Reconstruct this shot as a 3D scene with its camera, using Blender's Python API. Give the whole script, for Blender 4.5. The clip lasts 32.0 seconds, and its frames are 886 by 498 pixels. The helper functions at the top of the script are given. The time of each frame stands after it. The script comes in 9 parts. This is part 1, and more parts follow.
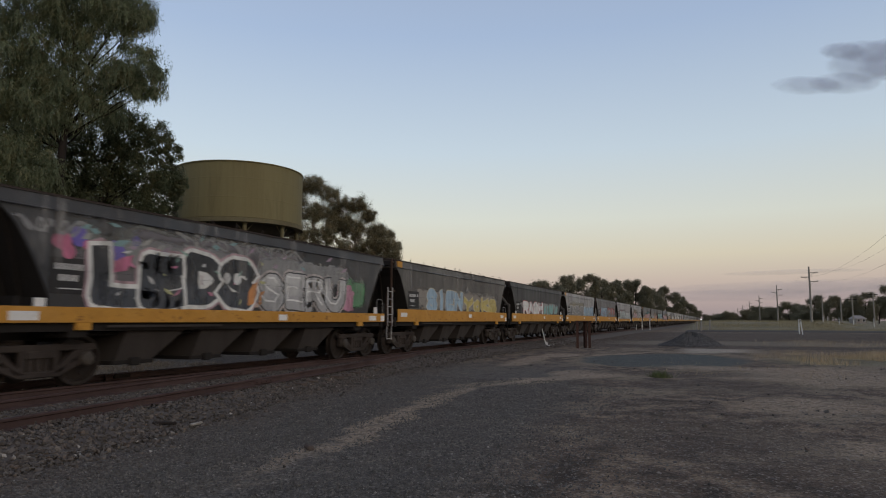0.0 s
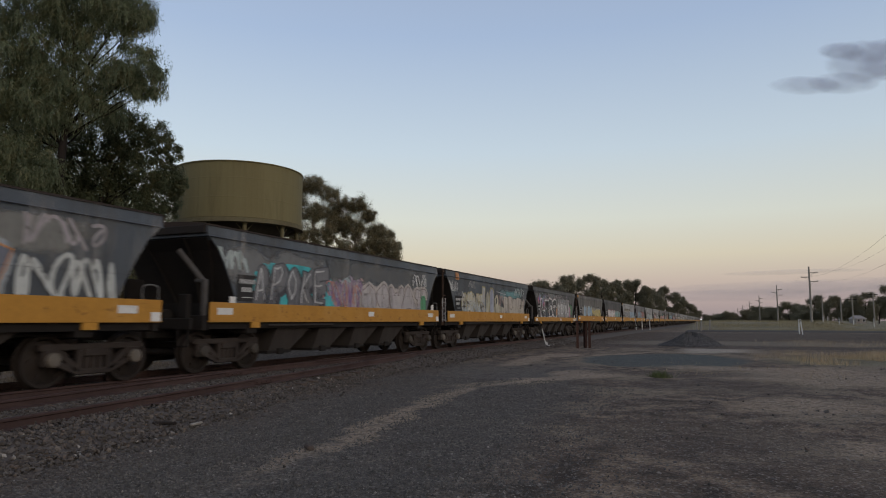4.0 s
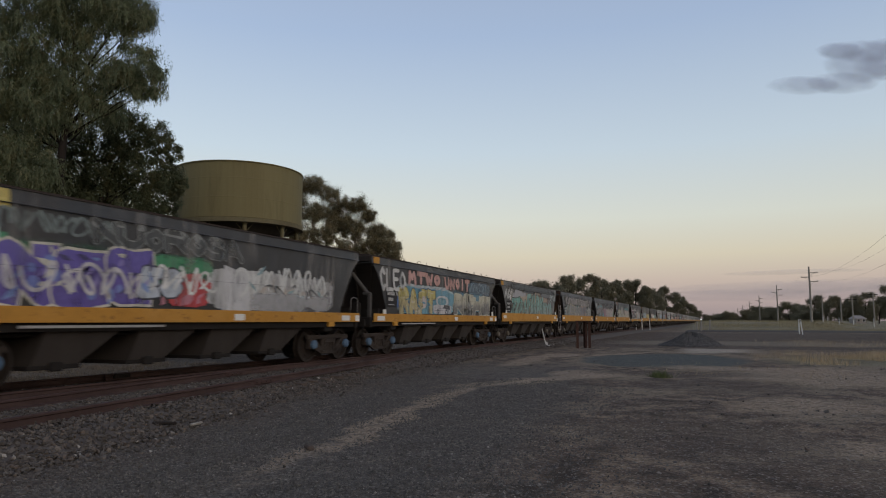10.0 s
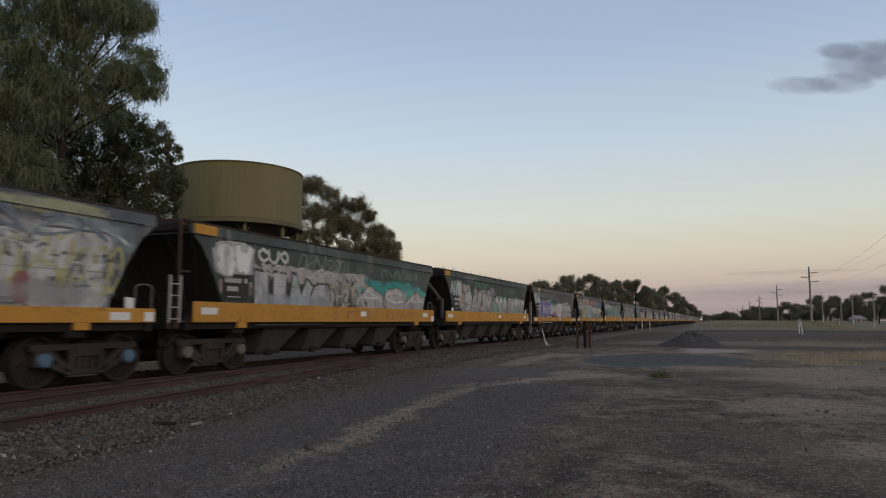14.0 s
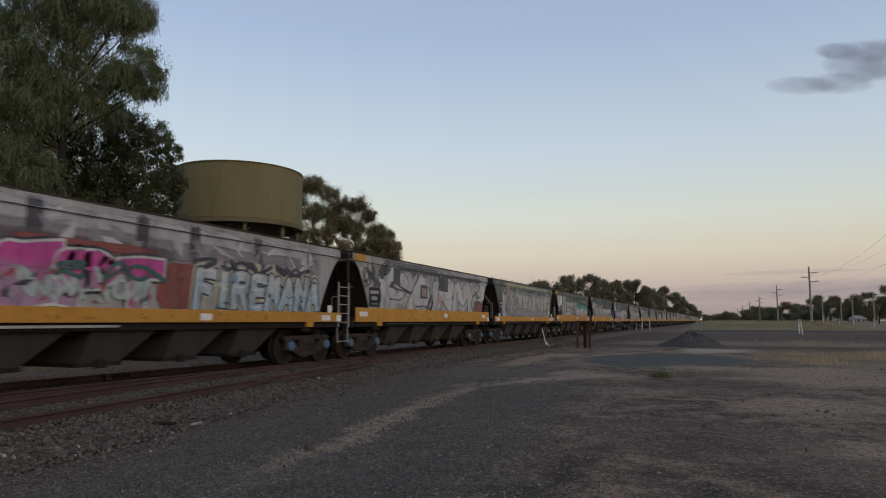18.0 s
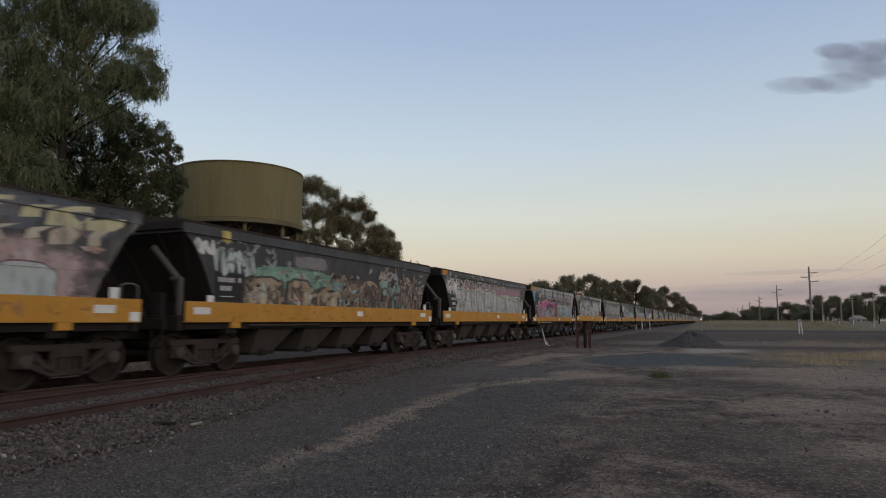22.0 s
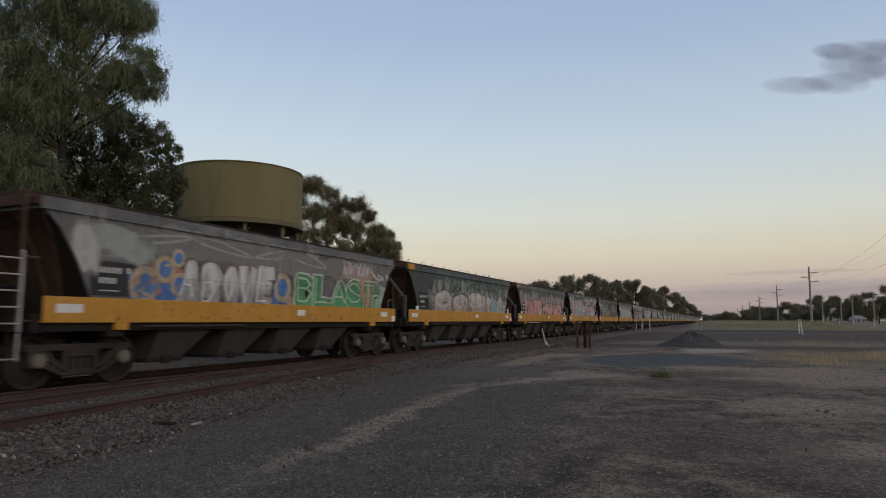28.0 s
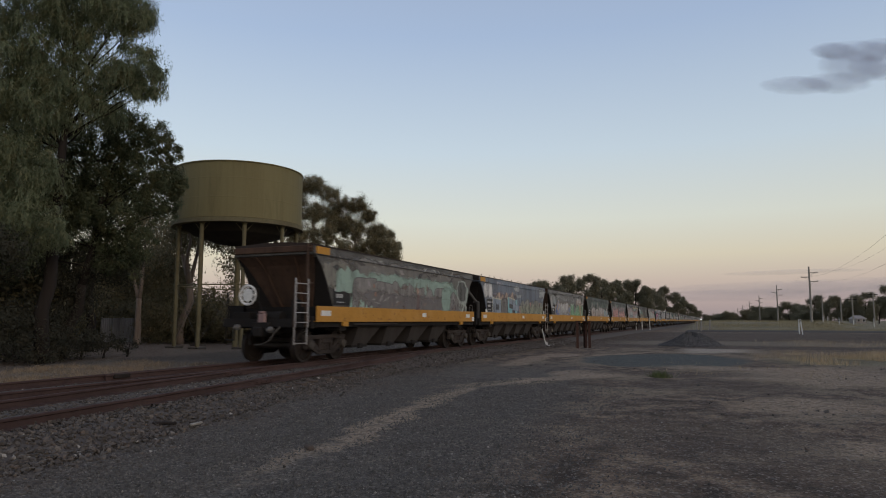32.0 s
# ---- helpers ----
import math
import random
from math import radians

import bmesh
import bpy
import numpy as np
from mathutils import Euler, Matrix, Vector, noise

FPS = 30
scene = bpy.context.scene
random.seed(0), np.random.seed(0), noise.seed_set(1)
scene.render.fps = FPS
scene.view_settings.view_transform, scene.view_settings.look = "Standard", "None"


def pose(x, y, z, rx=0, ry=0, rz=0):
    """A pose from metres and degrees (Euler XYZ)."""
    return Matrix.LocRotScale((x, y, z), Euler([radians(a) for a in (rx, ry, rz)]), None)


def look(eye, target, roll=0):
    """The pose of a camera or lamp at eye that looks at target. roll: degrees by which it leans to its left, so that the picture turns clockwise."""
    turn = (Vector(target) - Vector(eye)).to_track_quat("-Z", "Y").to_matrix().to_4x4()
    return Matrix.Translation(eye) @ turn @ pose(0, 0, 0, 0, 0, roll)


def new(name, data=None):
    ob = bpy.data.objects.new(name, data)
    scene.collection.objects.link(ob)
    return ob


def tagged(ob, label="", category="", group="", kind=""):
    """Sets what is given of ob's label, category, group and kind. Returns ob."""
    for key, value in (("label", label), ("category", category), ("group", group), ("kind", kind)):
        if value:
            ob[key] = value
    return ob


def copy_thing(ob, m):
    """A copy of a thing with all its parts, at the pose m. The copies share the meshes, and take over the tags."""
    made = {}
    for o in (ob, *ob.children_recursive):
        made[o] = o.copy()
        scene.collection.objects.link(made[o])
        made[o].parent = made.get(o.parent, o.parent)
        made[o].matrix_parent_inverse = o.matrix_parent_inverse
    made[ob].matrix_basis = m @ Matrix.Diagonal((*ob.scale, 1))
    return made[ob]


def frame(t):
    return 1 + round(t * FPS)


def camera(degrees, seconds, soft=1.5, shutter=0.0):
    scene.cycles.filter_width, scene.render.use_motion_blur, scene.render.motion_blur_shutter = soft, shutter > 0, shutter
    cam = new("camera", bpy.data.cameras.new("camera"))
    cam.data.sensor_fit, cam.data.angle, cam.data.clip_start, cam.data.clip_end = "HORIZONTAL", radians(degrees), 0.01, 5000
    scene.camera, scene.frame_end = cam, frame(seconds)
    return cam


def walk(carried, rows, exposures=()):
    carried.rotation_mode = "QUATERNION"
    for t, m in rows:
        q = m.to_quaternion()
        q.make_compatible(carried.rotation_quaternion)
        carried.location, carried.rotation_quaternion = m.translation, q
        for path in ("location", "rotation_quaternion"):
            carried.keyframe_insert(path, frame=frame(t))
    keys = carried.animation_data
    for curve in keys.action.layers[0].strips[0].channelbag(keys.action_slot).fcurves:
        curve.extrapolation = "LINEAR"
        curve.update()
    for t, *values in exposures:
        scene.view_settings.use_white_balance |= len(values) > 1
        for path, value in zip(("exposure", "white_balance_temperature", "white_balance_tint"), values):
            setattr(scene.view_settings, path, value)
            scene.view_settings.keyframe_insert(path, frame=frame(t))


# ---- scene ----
EYE = Vector((0.0, 0.0, 1.55))
YAW, TILT = radians(22.443), radians(6.248)
AIM = EYE + Vector((math.cos(YAW) * math.cos(TILT), math.sin(YAW) * math.cos(TILT), math.sin(TILT)))
cam = camera(68.1, 32.0, soft=1.0, shutter=0.38)
walk(cam, [(0.0, look(EYE, AIM)), (32.0, look(EYE, AIM))], exposures=[(0.0, 0.0), (32.0, 0.0)])

# ---- dusk sky and the low afterglow behind the camera ----
SUN_AZ, SUN_EL = radians(243.0), radians(7.0)
world = bpy.data.worlds.new("dusk_sky")
scene.world = world
world.use_nodes = True


def put(nt, sock, v):
    if isinstance(v, bpy.types.NodeSocket):
        nt.links.new(v, sock)
    else:
        sock.default_value = v


def rgb(c):
    return (c[0], c[1], c[2], 1.0)


def texnoise(nt, vec, scale, detail=4.0, rough=0.55, dist=0.0):
    n = nt.nodes.new("ShaderNodeTexNoise")
    put(nt, n.inputs["Vector"], vec)
    n.inputs["Scale"].default_value, n.inputs["Detail"].default_value = scale, detail
    n.inputs["Roughness"].default_value, n.inputs["Distortion"].default_value = rough, dist
    return n.outputs["Fac"]


def voronoi(nt, vec, scale, colour=False, rnd=1.0):
    n = nt.nodes.new("ShaderNodeTexVoronoi")
    put(nt, n.inputs["Vector"], vec)
    n.inputs["Scale"].default_value, n.inputs["Randomness"].default_value = scale, rnd
    return n.outputs["Color"] if colour else n.outputs["Distance"]


def ramp(nt, fac, stops):
    n = nt.nodes.new("ShaderNodeValToRGB")
    e = n.color_ramp.elements
    while len(e) < len(stops):
        e.new(0.5)
    for el, (p, c) in zip(e, stops):
        el.position, el.color = p, rgb(c)
    put(nt, n.inputs["Fac"], fac)
    return n.outputs["Color"]


def mixc(nt, fac, a, b, mode="MIX"):
    n = nt.nodes.new("ShaderNodeMix")
    n.data_type, n.blend_type = "RGBA", mode
    put(nt, n.inputs[0], fac)
    put(nt, n.inputs[6], a if isinstance(a, bpy.types.NodeSocket) else rgb(a))
    put(nt, n.inputs[7], b if isinstance(b, bpy.types.NodeSocket) else rgb(b))
    return n.outputs[2]


def mapr(nt, v, a, b, c=0.0, d=1.0, smooth=False):
    n = nt.nodes.new("ShaderNodeMapRange")
    n.interpolation_type = "SMOOTHSTEP" if smooth else "LINEAR"
    put(nt, n.inputs["Value"], v)
    for k, x in (("From Min", a), ("From Max", b), ("To Min", c), ("To Max", d)):
        put(nt, n.inputs[k], x)
    return n.outputs[0]


def calc(nt, op, a, b=0.0):
    n = nt.nodes.new("ShaderNodeMath")
    n.operation = op
    put(nt, n.inputs[0], a)
    put(nt, n.inputs[1], b)
    return n.outputs[0]


def vmul(nt, vec, s):
    n = nt.nodes.new("ShaderNodeMapping")
    put(nt, n.inputs["Vector"], vec)
    n.inputs["Scale"].default_value = s
    return n.outputs[0]


def bump(nt, h, strength, dist):
    n = nt.nodes.new("ShaderNodeBump")
    put(nt, n.inputs["Height"], h)
    n.inputs["Strength"].default_value, n.inputs["Distance"].default_value = strength, dist
    return n.outputs[0]


def srgb(r, g, b):
    f = lambda c: (c / 255 / 12.92) if c < 10.3 else ((c / 255 + 0.055) / 1.055) ** 2.4
    return (f(r), f(g), f(b))


wt = world.node_tree
bg = wt.nodes["Background"]
wco = wt.nodes.new("ShaderNodeTexCoord").outputs["Generated"]
wsep = wt.nodes.new("ShaderNodeSeparateXYZ")
wt.links.new(wco, wsep.inputs[0])
grad = ramp(wt, mapr(wt, wsep.outputs["Z"], -0.05, 0.95), [
    (0.0, srgb(112, 104, 102)), (0.05, srgb(153, 140, 145)), (0.083, srgb(176, 159, 158)), (0.109, srgb(195, 178, 168)), (0.145, srgb(210, 200, 179)),
    (0.20, srgb(211, 213, 203)), (0.30, srgb(193, 207, 218)), (0.46, srgb(163, 182, 210)), (0.7, srgb(143, 155, 181)), (1.0, srgb(125, 134, 158))])
skytex = wt.nodes.new("ShaderNodeTexSky")
skytex.sky_type, skytex.sun_disc = "NISHITA", False
skytex.sun_elevation, skytex.sun_rotation = SUN_EL, math.pi / 2 - SUN_AZ
wscale = wt.nodes.new("ShaderNodeMix")
wscale.data_type, wscale.blend_type = "RGBA", "ADD"
wscale.inputs[0].default_value = 0.012
# the sky is a little lighter towards the side where the sun went down
tilt = calc(wt, "ADD", calc(wt, "MULTIPLY", wsep.outputs["X"], -0.034), calc(wt, "MULTIPLY", wsep.outputs["Y"], 0.083))
shade = wt.nodes.new("ShaderNodeVectorMath")
shade.operation = "SCALE"
wt.links.new(grad, shade.inputs[0])
wt.links.new(calc(wt, "ADD", tilt, 1.0), shade.inputs["Scale"])
wt.links.new(shade.outputs[0], wscale.inputs[6])
wt.links.new(skytex.outputs[0], wscale.inputs[7])
wt.links.new(wscale.outputs[2], bg.inputs["Color"])
bg.inputs["Strength"].default_value = 1.0

sun = new("sun", bpy.data.lights.new("sun", "SUN"))
sun.data.energy, sun.data.angle, sun.data.color = 0.85, radians(40), (1.0, 0.82, 0.66)
SUN_DIR = Vector((math.cos(SUN_AZ) * math.cos(radians(22)), math.sin(SUN_AZ) * math.cos(radians(22)), math.sin(radians(22))))
sun.matrix_world = look(SUN_DIR * 50, (0, 0, 0))


# ---- materials ----
def fresh(name):
    m = bpy.data.materials.new(name)
    m.use_nodes = True
    nt = m.node_tree
    return m, nt, nt.nodes["Principled BSDF"]


def coords(nt, kind="Object"):
    n = nt.nodes.new("ShaderNodeTexCoord")
    return n.outputs["Object"] if kind == "Object" else n.outputs["Generated"]


def position(nt):
    return nt.nodes.new("ShaderNodeNewGeometry").outputs["Position"]


def rand_island(nt):
    return nt.nodes.new("ShaderNodeNewGeometry").outputs["Random Per Island"]


def rand_object(nt):
    return nt.nodes.new("ShaderNodeObjectInfo").outputs["Random"]


def worn(name, col, dirt, amount=0.45, rough=0.75, metal=0.0, streak=False, big=0.6, fine=18.0, rel=0.3, vary=0.0, light=None, spots=None):
    """Painted or bare surface with broad stains, fine grain and a little relief."""
    m, nt, bs = fresh(name)
    co = coords(nt)
    c1 = vmul(nt, co, (2.2, 2.2, 0.25)) if streak else co
    a = texnoise(nt, c1, big, 6, 0.65)
    b = texnoise(nt, co, fine, 4, 0.6)
    s = texnoise(nt, c1, big * 5, 5, 0.7)
    k = mapr(nt, a, 0.38, 0.72, 0, amount, True)
    k2 = mapr(nt, s, 0.48, 0.75, 0, amount * 0.8, True)
    c = mixc(nt, k, col, dirt)
    c = mixc(nt, k2, c, [x * 0.55 for x in dirt])
    if light:
        c = mixc(nt, mapr(nt, texnoise(nt, co, big * 1.7, 5, 0.6), 0.52, 0.7, 0, 0.6, True), c, light)
    if spots:
        c = mixc(nt, mapr(nt, texnoise(nt, vmul(nt, co, (1.0, 1.0, 1.4)), 4.5, 3, 0.6, 0.4), 0.62, 0.70, 0, 0.75, True), c, spots)
    c = mixc(nt, mapr(nt, b, 0.3, 0.7, 0.0, 0.28), c, [x * 0.45 for x in col])
    if vary:
        c = mixc(nt, calc(nt, "MULTIPLY", rand_object(nt), vary), c, dirt)
    put(nt, bs.inputs["Base Color"], c)
    put(nt, bs.inputs["Roughness"], mapr(nt, a, 0.3, 0.7, rough - 0.1, min(1, rough + 0.12)))
    bs.inputs["Metallic"].default_value = metal
    bs.inputs["Specular IOR Level"].default_value = 0.25
    put(nt, bs.inputs["Normal"], bump(nt, b, rel, 0.004))
    return m


M_RAIL = worn("rusty_rail_steel", (0.072, 0.043, 0.038), (0.042, 0.026, 0.024), 0.7, 0.75, 0.1, fine=30)
M_SLEEPER = worn("weathered_sleeper_timber", (0.105, 0.084, 0.069), (0.06, 0.043, 0.037), 0.7, 0.9, vary=0.5, fine=40)
M_UNDER = worn("grimy_underframe_steel", (0.020, 0.017, 0.015), (0.013, 0.011, 0.010), 0.6, 0.88, 0.1, vary=0.3)
M_BOGIE = worn("dusty_bogie_steel", (0.054, 0.043, 0.037), (0.025, 0.020, 0.018), 0.65, 0.85, 0.1)
M_WHEEL = worn("wheel_steel", (0.042, 0.033, 0.028), (0.022, 0.017, 0.014), 0.6, 0.6, 0.4)
M_POCKET = worn("dusty_hopper_chute_steel", (0.043, 0.036, 0.032), (0.022, 0.018, 0.016), 0.6, 0.9, streak=True)
M_SILL = worn("orange_yellow_sill_paint", (0.50, 0.25, 0.04), (0.30, 0.14, 0.03), 0.4, 0.65, vary=0.25, big=0.7, light=(0.53, 0.29, 0.075), spots=(0.11, 0.045, 0.02))
M_YELLOW = worn("yellow_panel_paint", (0.52, 0.26, 0.04), (0.25, 0.11, 0.03), 0.5, 0.65)
M_LABEL = worn("white_label_paint", (0.72, 0.72, 0.70), (0.35, 0.31, 0.27), 0.35, 0.6)
M_BARS = worn("chalky_bar_paint", (0.52, 0.52, 0.51), (0.28, 0.26, 0.25), 0.4, 0.7)
M_STEEL = worn("grey_galvanised_steel", (0.13, 0.125, 0.12), (0.06, 0.05, 0.045), 0.5, 0.7)
M_LIP = worn("worn_eave_paint", (0.05, 0.04, 0.036), (0.03, 0.02, 0.018), 0.5, 0.8)
M_BLACK = worn("black_panel_paint", (0.022, 0.022, 0.023), (0.05, 0.045, 0.04), 0.5, 0.7)
M_BRACE = worn("dull_grey_brace_steel", (0.085, 0.080, 0.076), (0.04, 0.034, 0.03), 0.6, 0.8)
M_TAIL = worn("pinkish_lamp_plastic", (0.30, 0.20, 0.185), (0.13, 0.07, 0.065), 0.4, 0.6)
M_LADDER = worn("pale_ladder_paint", (0.36, 0.35, 0.34), (0.14, 0.11, 0.09), 0.5, 0.7)
M_END = worn("rust_brown_end_sheet", (0.088, 0.050, 0.032), (0.034, 0.024, 0.019), 0.8, 0.88, streak=True)
M_BEAM = worn("rusty_end_beam", (0.085, 0.048, 0.031), (0.035, 0.024, 0.018), 0.6, 0.88, streak=True)
# near-black for dark wagon ends, and as painted shade in the cavity behind them
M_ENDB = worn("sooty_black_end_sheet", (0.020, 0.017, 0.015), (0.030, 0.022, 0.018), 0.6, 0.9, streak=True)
M_ROOF = worn("dark_roof_steel", (0.034, 0.026, 0.022), (0.055, 0.034, 0.025), 0.5, 0.85)
M_CAPW = worn("pale_axle_cap_paint", (0.17, 0.15, 0.125), (0.07, 0.06, 0.05), 0.6, 0.7)
M_CAPB = worn("pale_blue_axle_cap_paint", (0.095, 0.165, 0.26), (0.05, 0.06, 0.07), 0.6, 0.7)
M_CAPD = worn("dark_axle_cap", (0.07, 0.06, 0.05), (0.03, 0.025, 0.02), 0.6, 0.7)
M_OLIVE = worn("olive_tank_paint", (0.185, 0.160, 0.075), (0.15, 0.125, 0.06), 0.5, 0.7, streak=True, big=0.25, rel=0.15)
M_OLIVE2 = worn("olive_leg_paint", (0.150, 0.132, 0.074), (0.09, 0.070, 0.042), 0.5, 0.75, fine=8)
M_TANKUNDER = worn("dark_tank_underside", (0.05, 0.045, 0.035), (0.03, 0.025, 0.02), 0.5, 0.9)
M_WPOST = worn("white_post_paint", (0.62, 0.62, 0.60), (0.3, 0.27, 0.24), 0.4, 0.7)
M_RUSTPOST = worn("rusted_post_iron", (0.075, 0.040, 0.031), (0.045, 0.023, 0.018), 0.7, 0.9, 0.1)
M_POLE = worn("grey_pole_timber", (0.27, 0.25, 0.22), (0.15, 0.13, 0.11), 0.5, 0.9, streak=True)
M_WIRE = worn("dull_wire", (0.10, 0.10, 0.10), (0.06, 0.06, 0.06), 0.3, 0.6, 0.5)
M_CORRUG = worn("grey_fence_sheet", (0.27, 0.255, 0.24), (0.08, 0.066, 0.06), 0.6, 0.9, streak=True)
M_HWALL = worn("pale_house_wall", (0.30, 0.275, 0.25), (0.2, 0.18, 0.16), 0.3, 0.9)
M_HROOF = worn("pale_metal_roof", (0.33, 0.31, 0.30), (0.25, 0.22, 0.2), 0.4, 0.7)
M_GLASS = worn("dark_window_glass", (0.03, 0.035, 0.04), (0.02, 0.02, 0.02), 0.2, 0.15)
M_BARK = worn("dark_bark", (0.027, 0.021, 0.018), (0.017, 0.014, 0.012), 0.6, 0.95, streak=True, big=1.5)
M_PALEBARK = worn("pale_gum_bark", (0.27, 0.215, 0.175), (0.10, 0.072, 0.056), 0.6, 0.9, streak=True, big=1.0)


def leafy(name, a, b, c, through_light=0.25, deep=0.75):
    m, nt, bs = fresh(name)
    r = rand_island(nt)
    col = ramp(nt, r, [(0.0, a), (0.55, b), (1.0, c)])
    # broad noise darkens the leaf colour: painted shade between clumps, as strong as deep
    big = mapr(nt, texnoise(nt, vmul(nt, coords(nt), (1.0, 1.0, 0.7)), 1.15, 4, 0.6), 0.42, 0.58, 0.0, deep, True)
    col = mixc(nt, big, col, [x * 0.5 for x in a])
    warm = mapr(nt, texnoise(nt, coords(nt), 1.7, 2), 0.5, 0.7, 0.0, 0.42, True)
    col = mixc(nt, warm, col, [c[0] * 1.15, c[1], c[2] * 0.8])
    put(nt, bs.inputs["Base Color"], col)
    bs.inputs["Roughness"].default_value = 0.7
    bs.inputs["Specular IOR Level"].default_value = 0.15
    tr = nt.nodes.new("ShaderNodeBsdfTranslucent")
    put(nt, tr.inputs["Color"], col)
    mx = nt.nodes.new("ShaderNodeMixShader")
    mx.inputs[0].default_value = through_light
    nt.links.new(bs.outputs[0], mx.inputs[1])
    nt.links.new(tr.outputs[0], mx.inputs[2])
    nt.links.new(mx.outputs[0], nt.nodes["Material Output"].inputs["Surface"])
    return m


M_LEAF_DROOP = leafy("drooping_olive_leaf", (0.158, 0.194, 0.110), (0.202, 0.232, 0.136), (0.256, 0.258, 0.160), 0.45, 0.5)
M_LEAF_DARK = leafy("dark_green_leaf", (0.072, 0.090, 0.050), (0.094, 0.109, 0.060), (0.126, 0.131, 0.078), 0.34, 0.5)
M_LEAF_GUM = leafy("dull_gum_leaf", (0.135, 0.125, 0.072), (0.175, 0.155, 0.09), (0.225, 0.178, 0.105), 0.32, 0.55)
# gum leaf made paler and greyer, with the haze of distance put into its colour
M_LEAF_FAR = leafy("haze_paled_gum_leaf", (0.145, 0.14, 0.095), (0.17, 0.162, 0.108), (0.205, 0.186, 0.126), 0.35, 0.4)
# low growth: leaf colour darkened to carry the shade under the tall trees
M_LEAF_BUSH = leafy("canopy_shaded_scrub_leaf", (0.044, 0.046, 0.034), (0.058, 0.058, 0.043), (0.080, 0.074, 0.054), 0.3, 0.5)
M_GRASS_DRY = leafy("dry_grass_blade", (0.32, 0.245, 0.15), (0.44, 0.345, 0.22), (0.55, 0.44, 0.30), 0.3, 0.4)
M_GRASS_TAN = leafy("brown_grass_blade", (0.20, 0.15, 0.10), (0.29, 0.22, 0.15), (0.38, 0.30, 0.21), 0.3, 0.3)
M_GRASS_PAD = leafy("paddock_grass_blade", (0.24, 0.205, 0.125), (0.29, 0.25, 0.155), (0.34, 0.30, 0.19), 0.3, 0.25)
M_WEED = leafy("green_weed_blade", (0.09, 0.12, 0.045), (0.14, 0.165, 0.07), (0.21, 0.21, 0.11), 0.25)


def stony(name, stops, rough=0.92):
    m, nt, bs = fresh(name)
    col = ramp(nt, rand_island(nt), stops)
    n = texnoise(nt, coords(nt), 30, 4)
    col = mixc(nt, mapr(nt, n, 0.35, 0.7, 0, 0.45), col, (0.06, 0.052, 0.045))
    put(nt, bs.inputs["Base Color"], col)
    bs.inputs["Roughness"].default_value = rough
    put(nt, bs.inputs["Normal"], bump(nt, n, 0.4, 0.004))
    return m


M_BALLAST = stony("grey_brown_ballast_stone", [(0.0, (0.032, 0.027, 0.023)), (0.4, (0.070, 0.059, 0.051)), (0.8, (0.108, 0.096, 0.086)),
                                              (0.96, (0.118, 0.088, 0.068)), (0.99, (0.17, 0.145, 0.12)), (1.0, (0.40, 0.38, 0.35))])
M_PEBBLE = stony("mixed_pebble", [(0.0, (0.07, 0.068, 0.066)), (0.6, (0.14, 0.125, 0.11)), (0.9, (0.22, 0.19, 0.165)), (0.975, (0.27, 0.24, 0.21)), (1.0, (0.42, 0.40, 0.37))])
M_GRIT = stony("grey_gravel_chip", [(0.0, (0.044, 0.042, 0.040)), (0.45, (0.082, 0.078, 0.073)), (0.88, (0.125, 0.118, 0.108)), (0.985, (0.17, 0.155, 0.138)), (1.0, (0.32, 0.295, 0.27))])
M_PILE = stony("dark_crushed_rock", [(0.0, (0.045, 0.045, 0.048)), (0.6, (0.085, 0.084, 0.086)), (1.0, (0.14, 0.135, 0.13))])


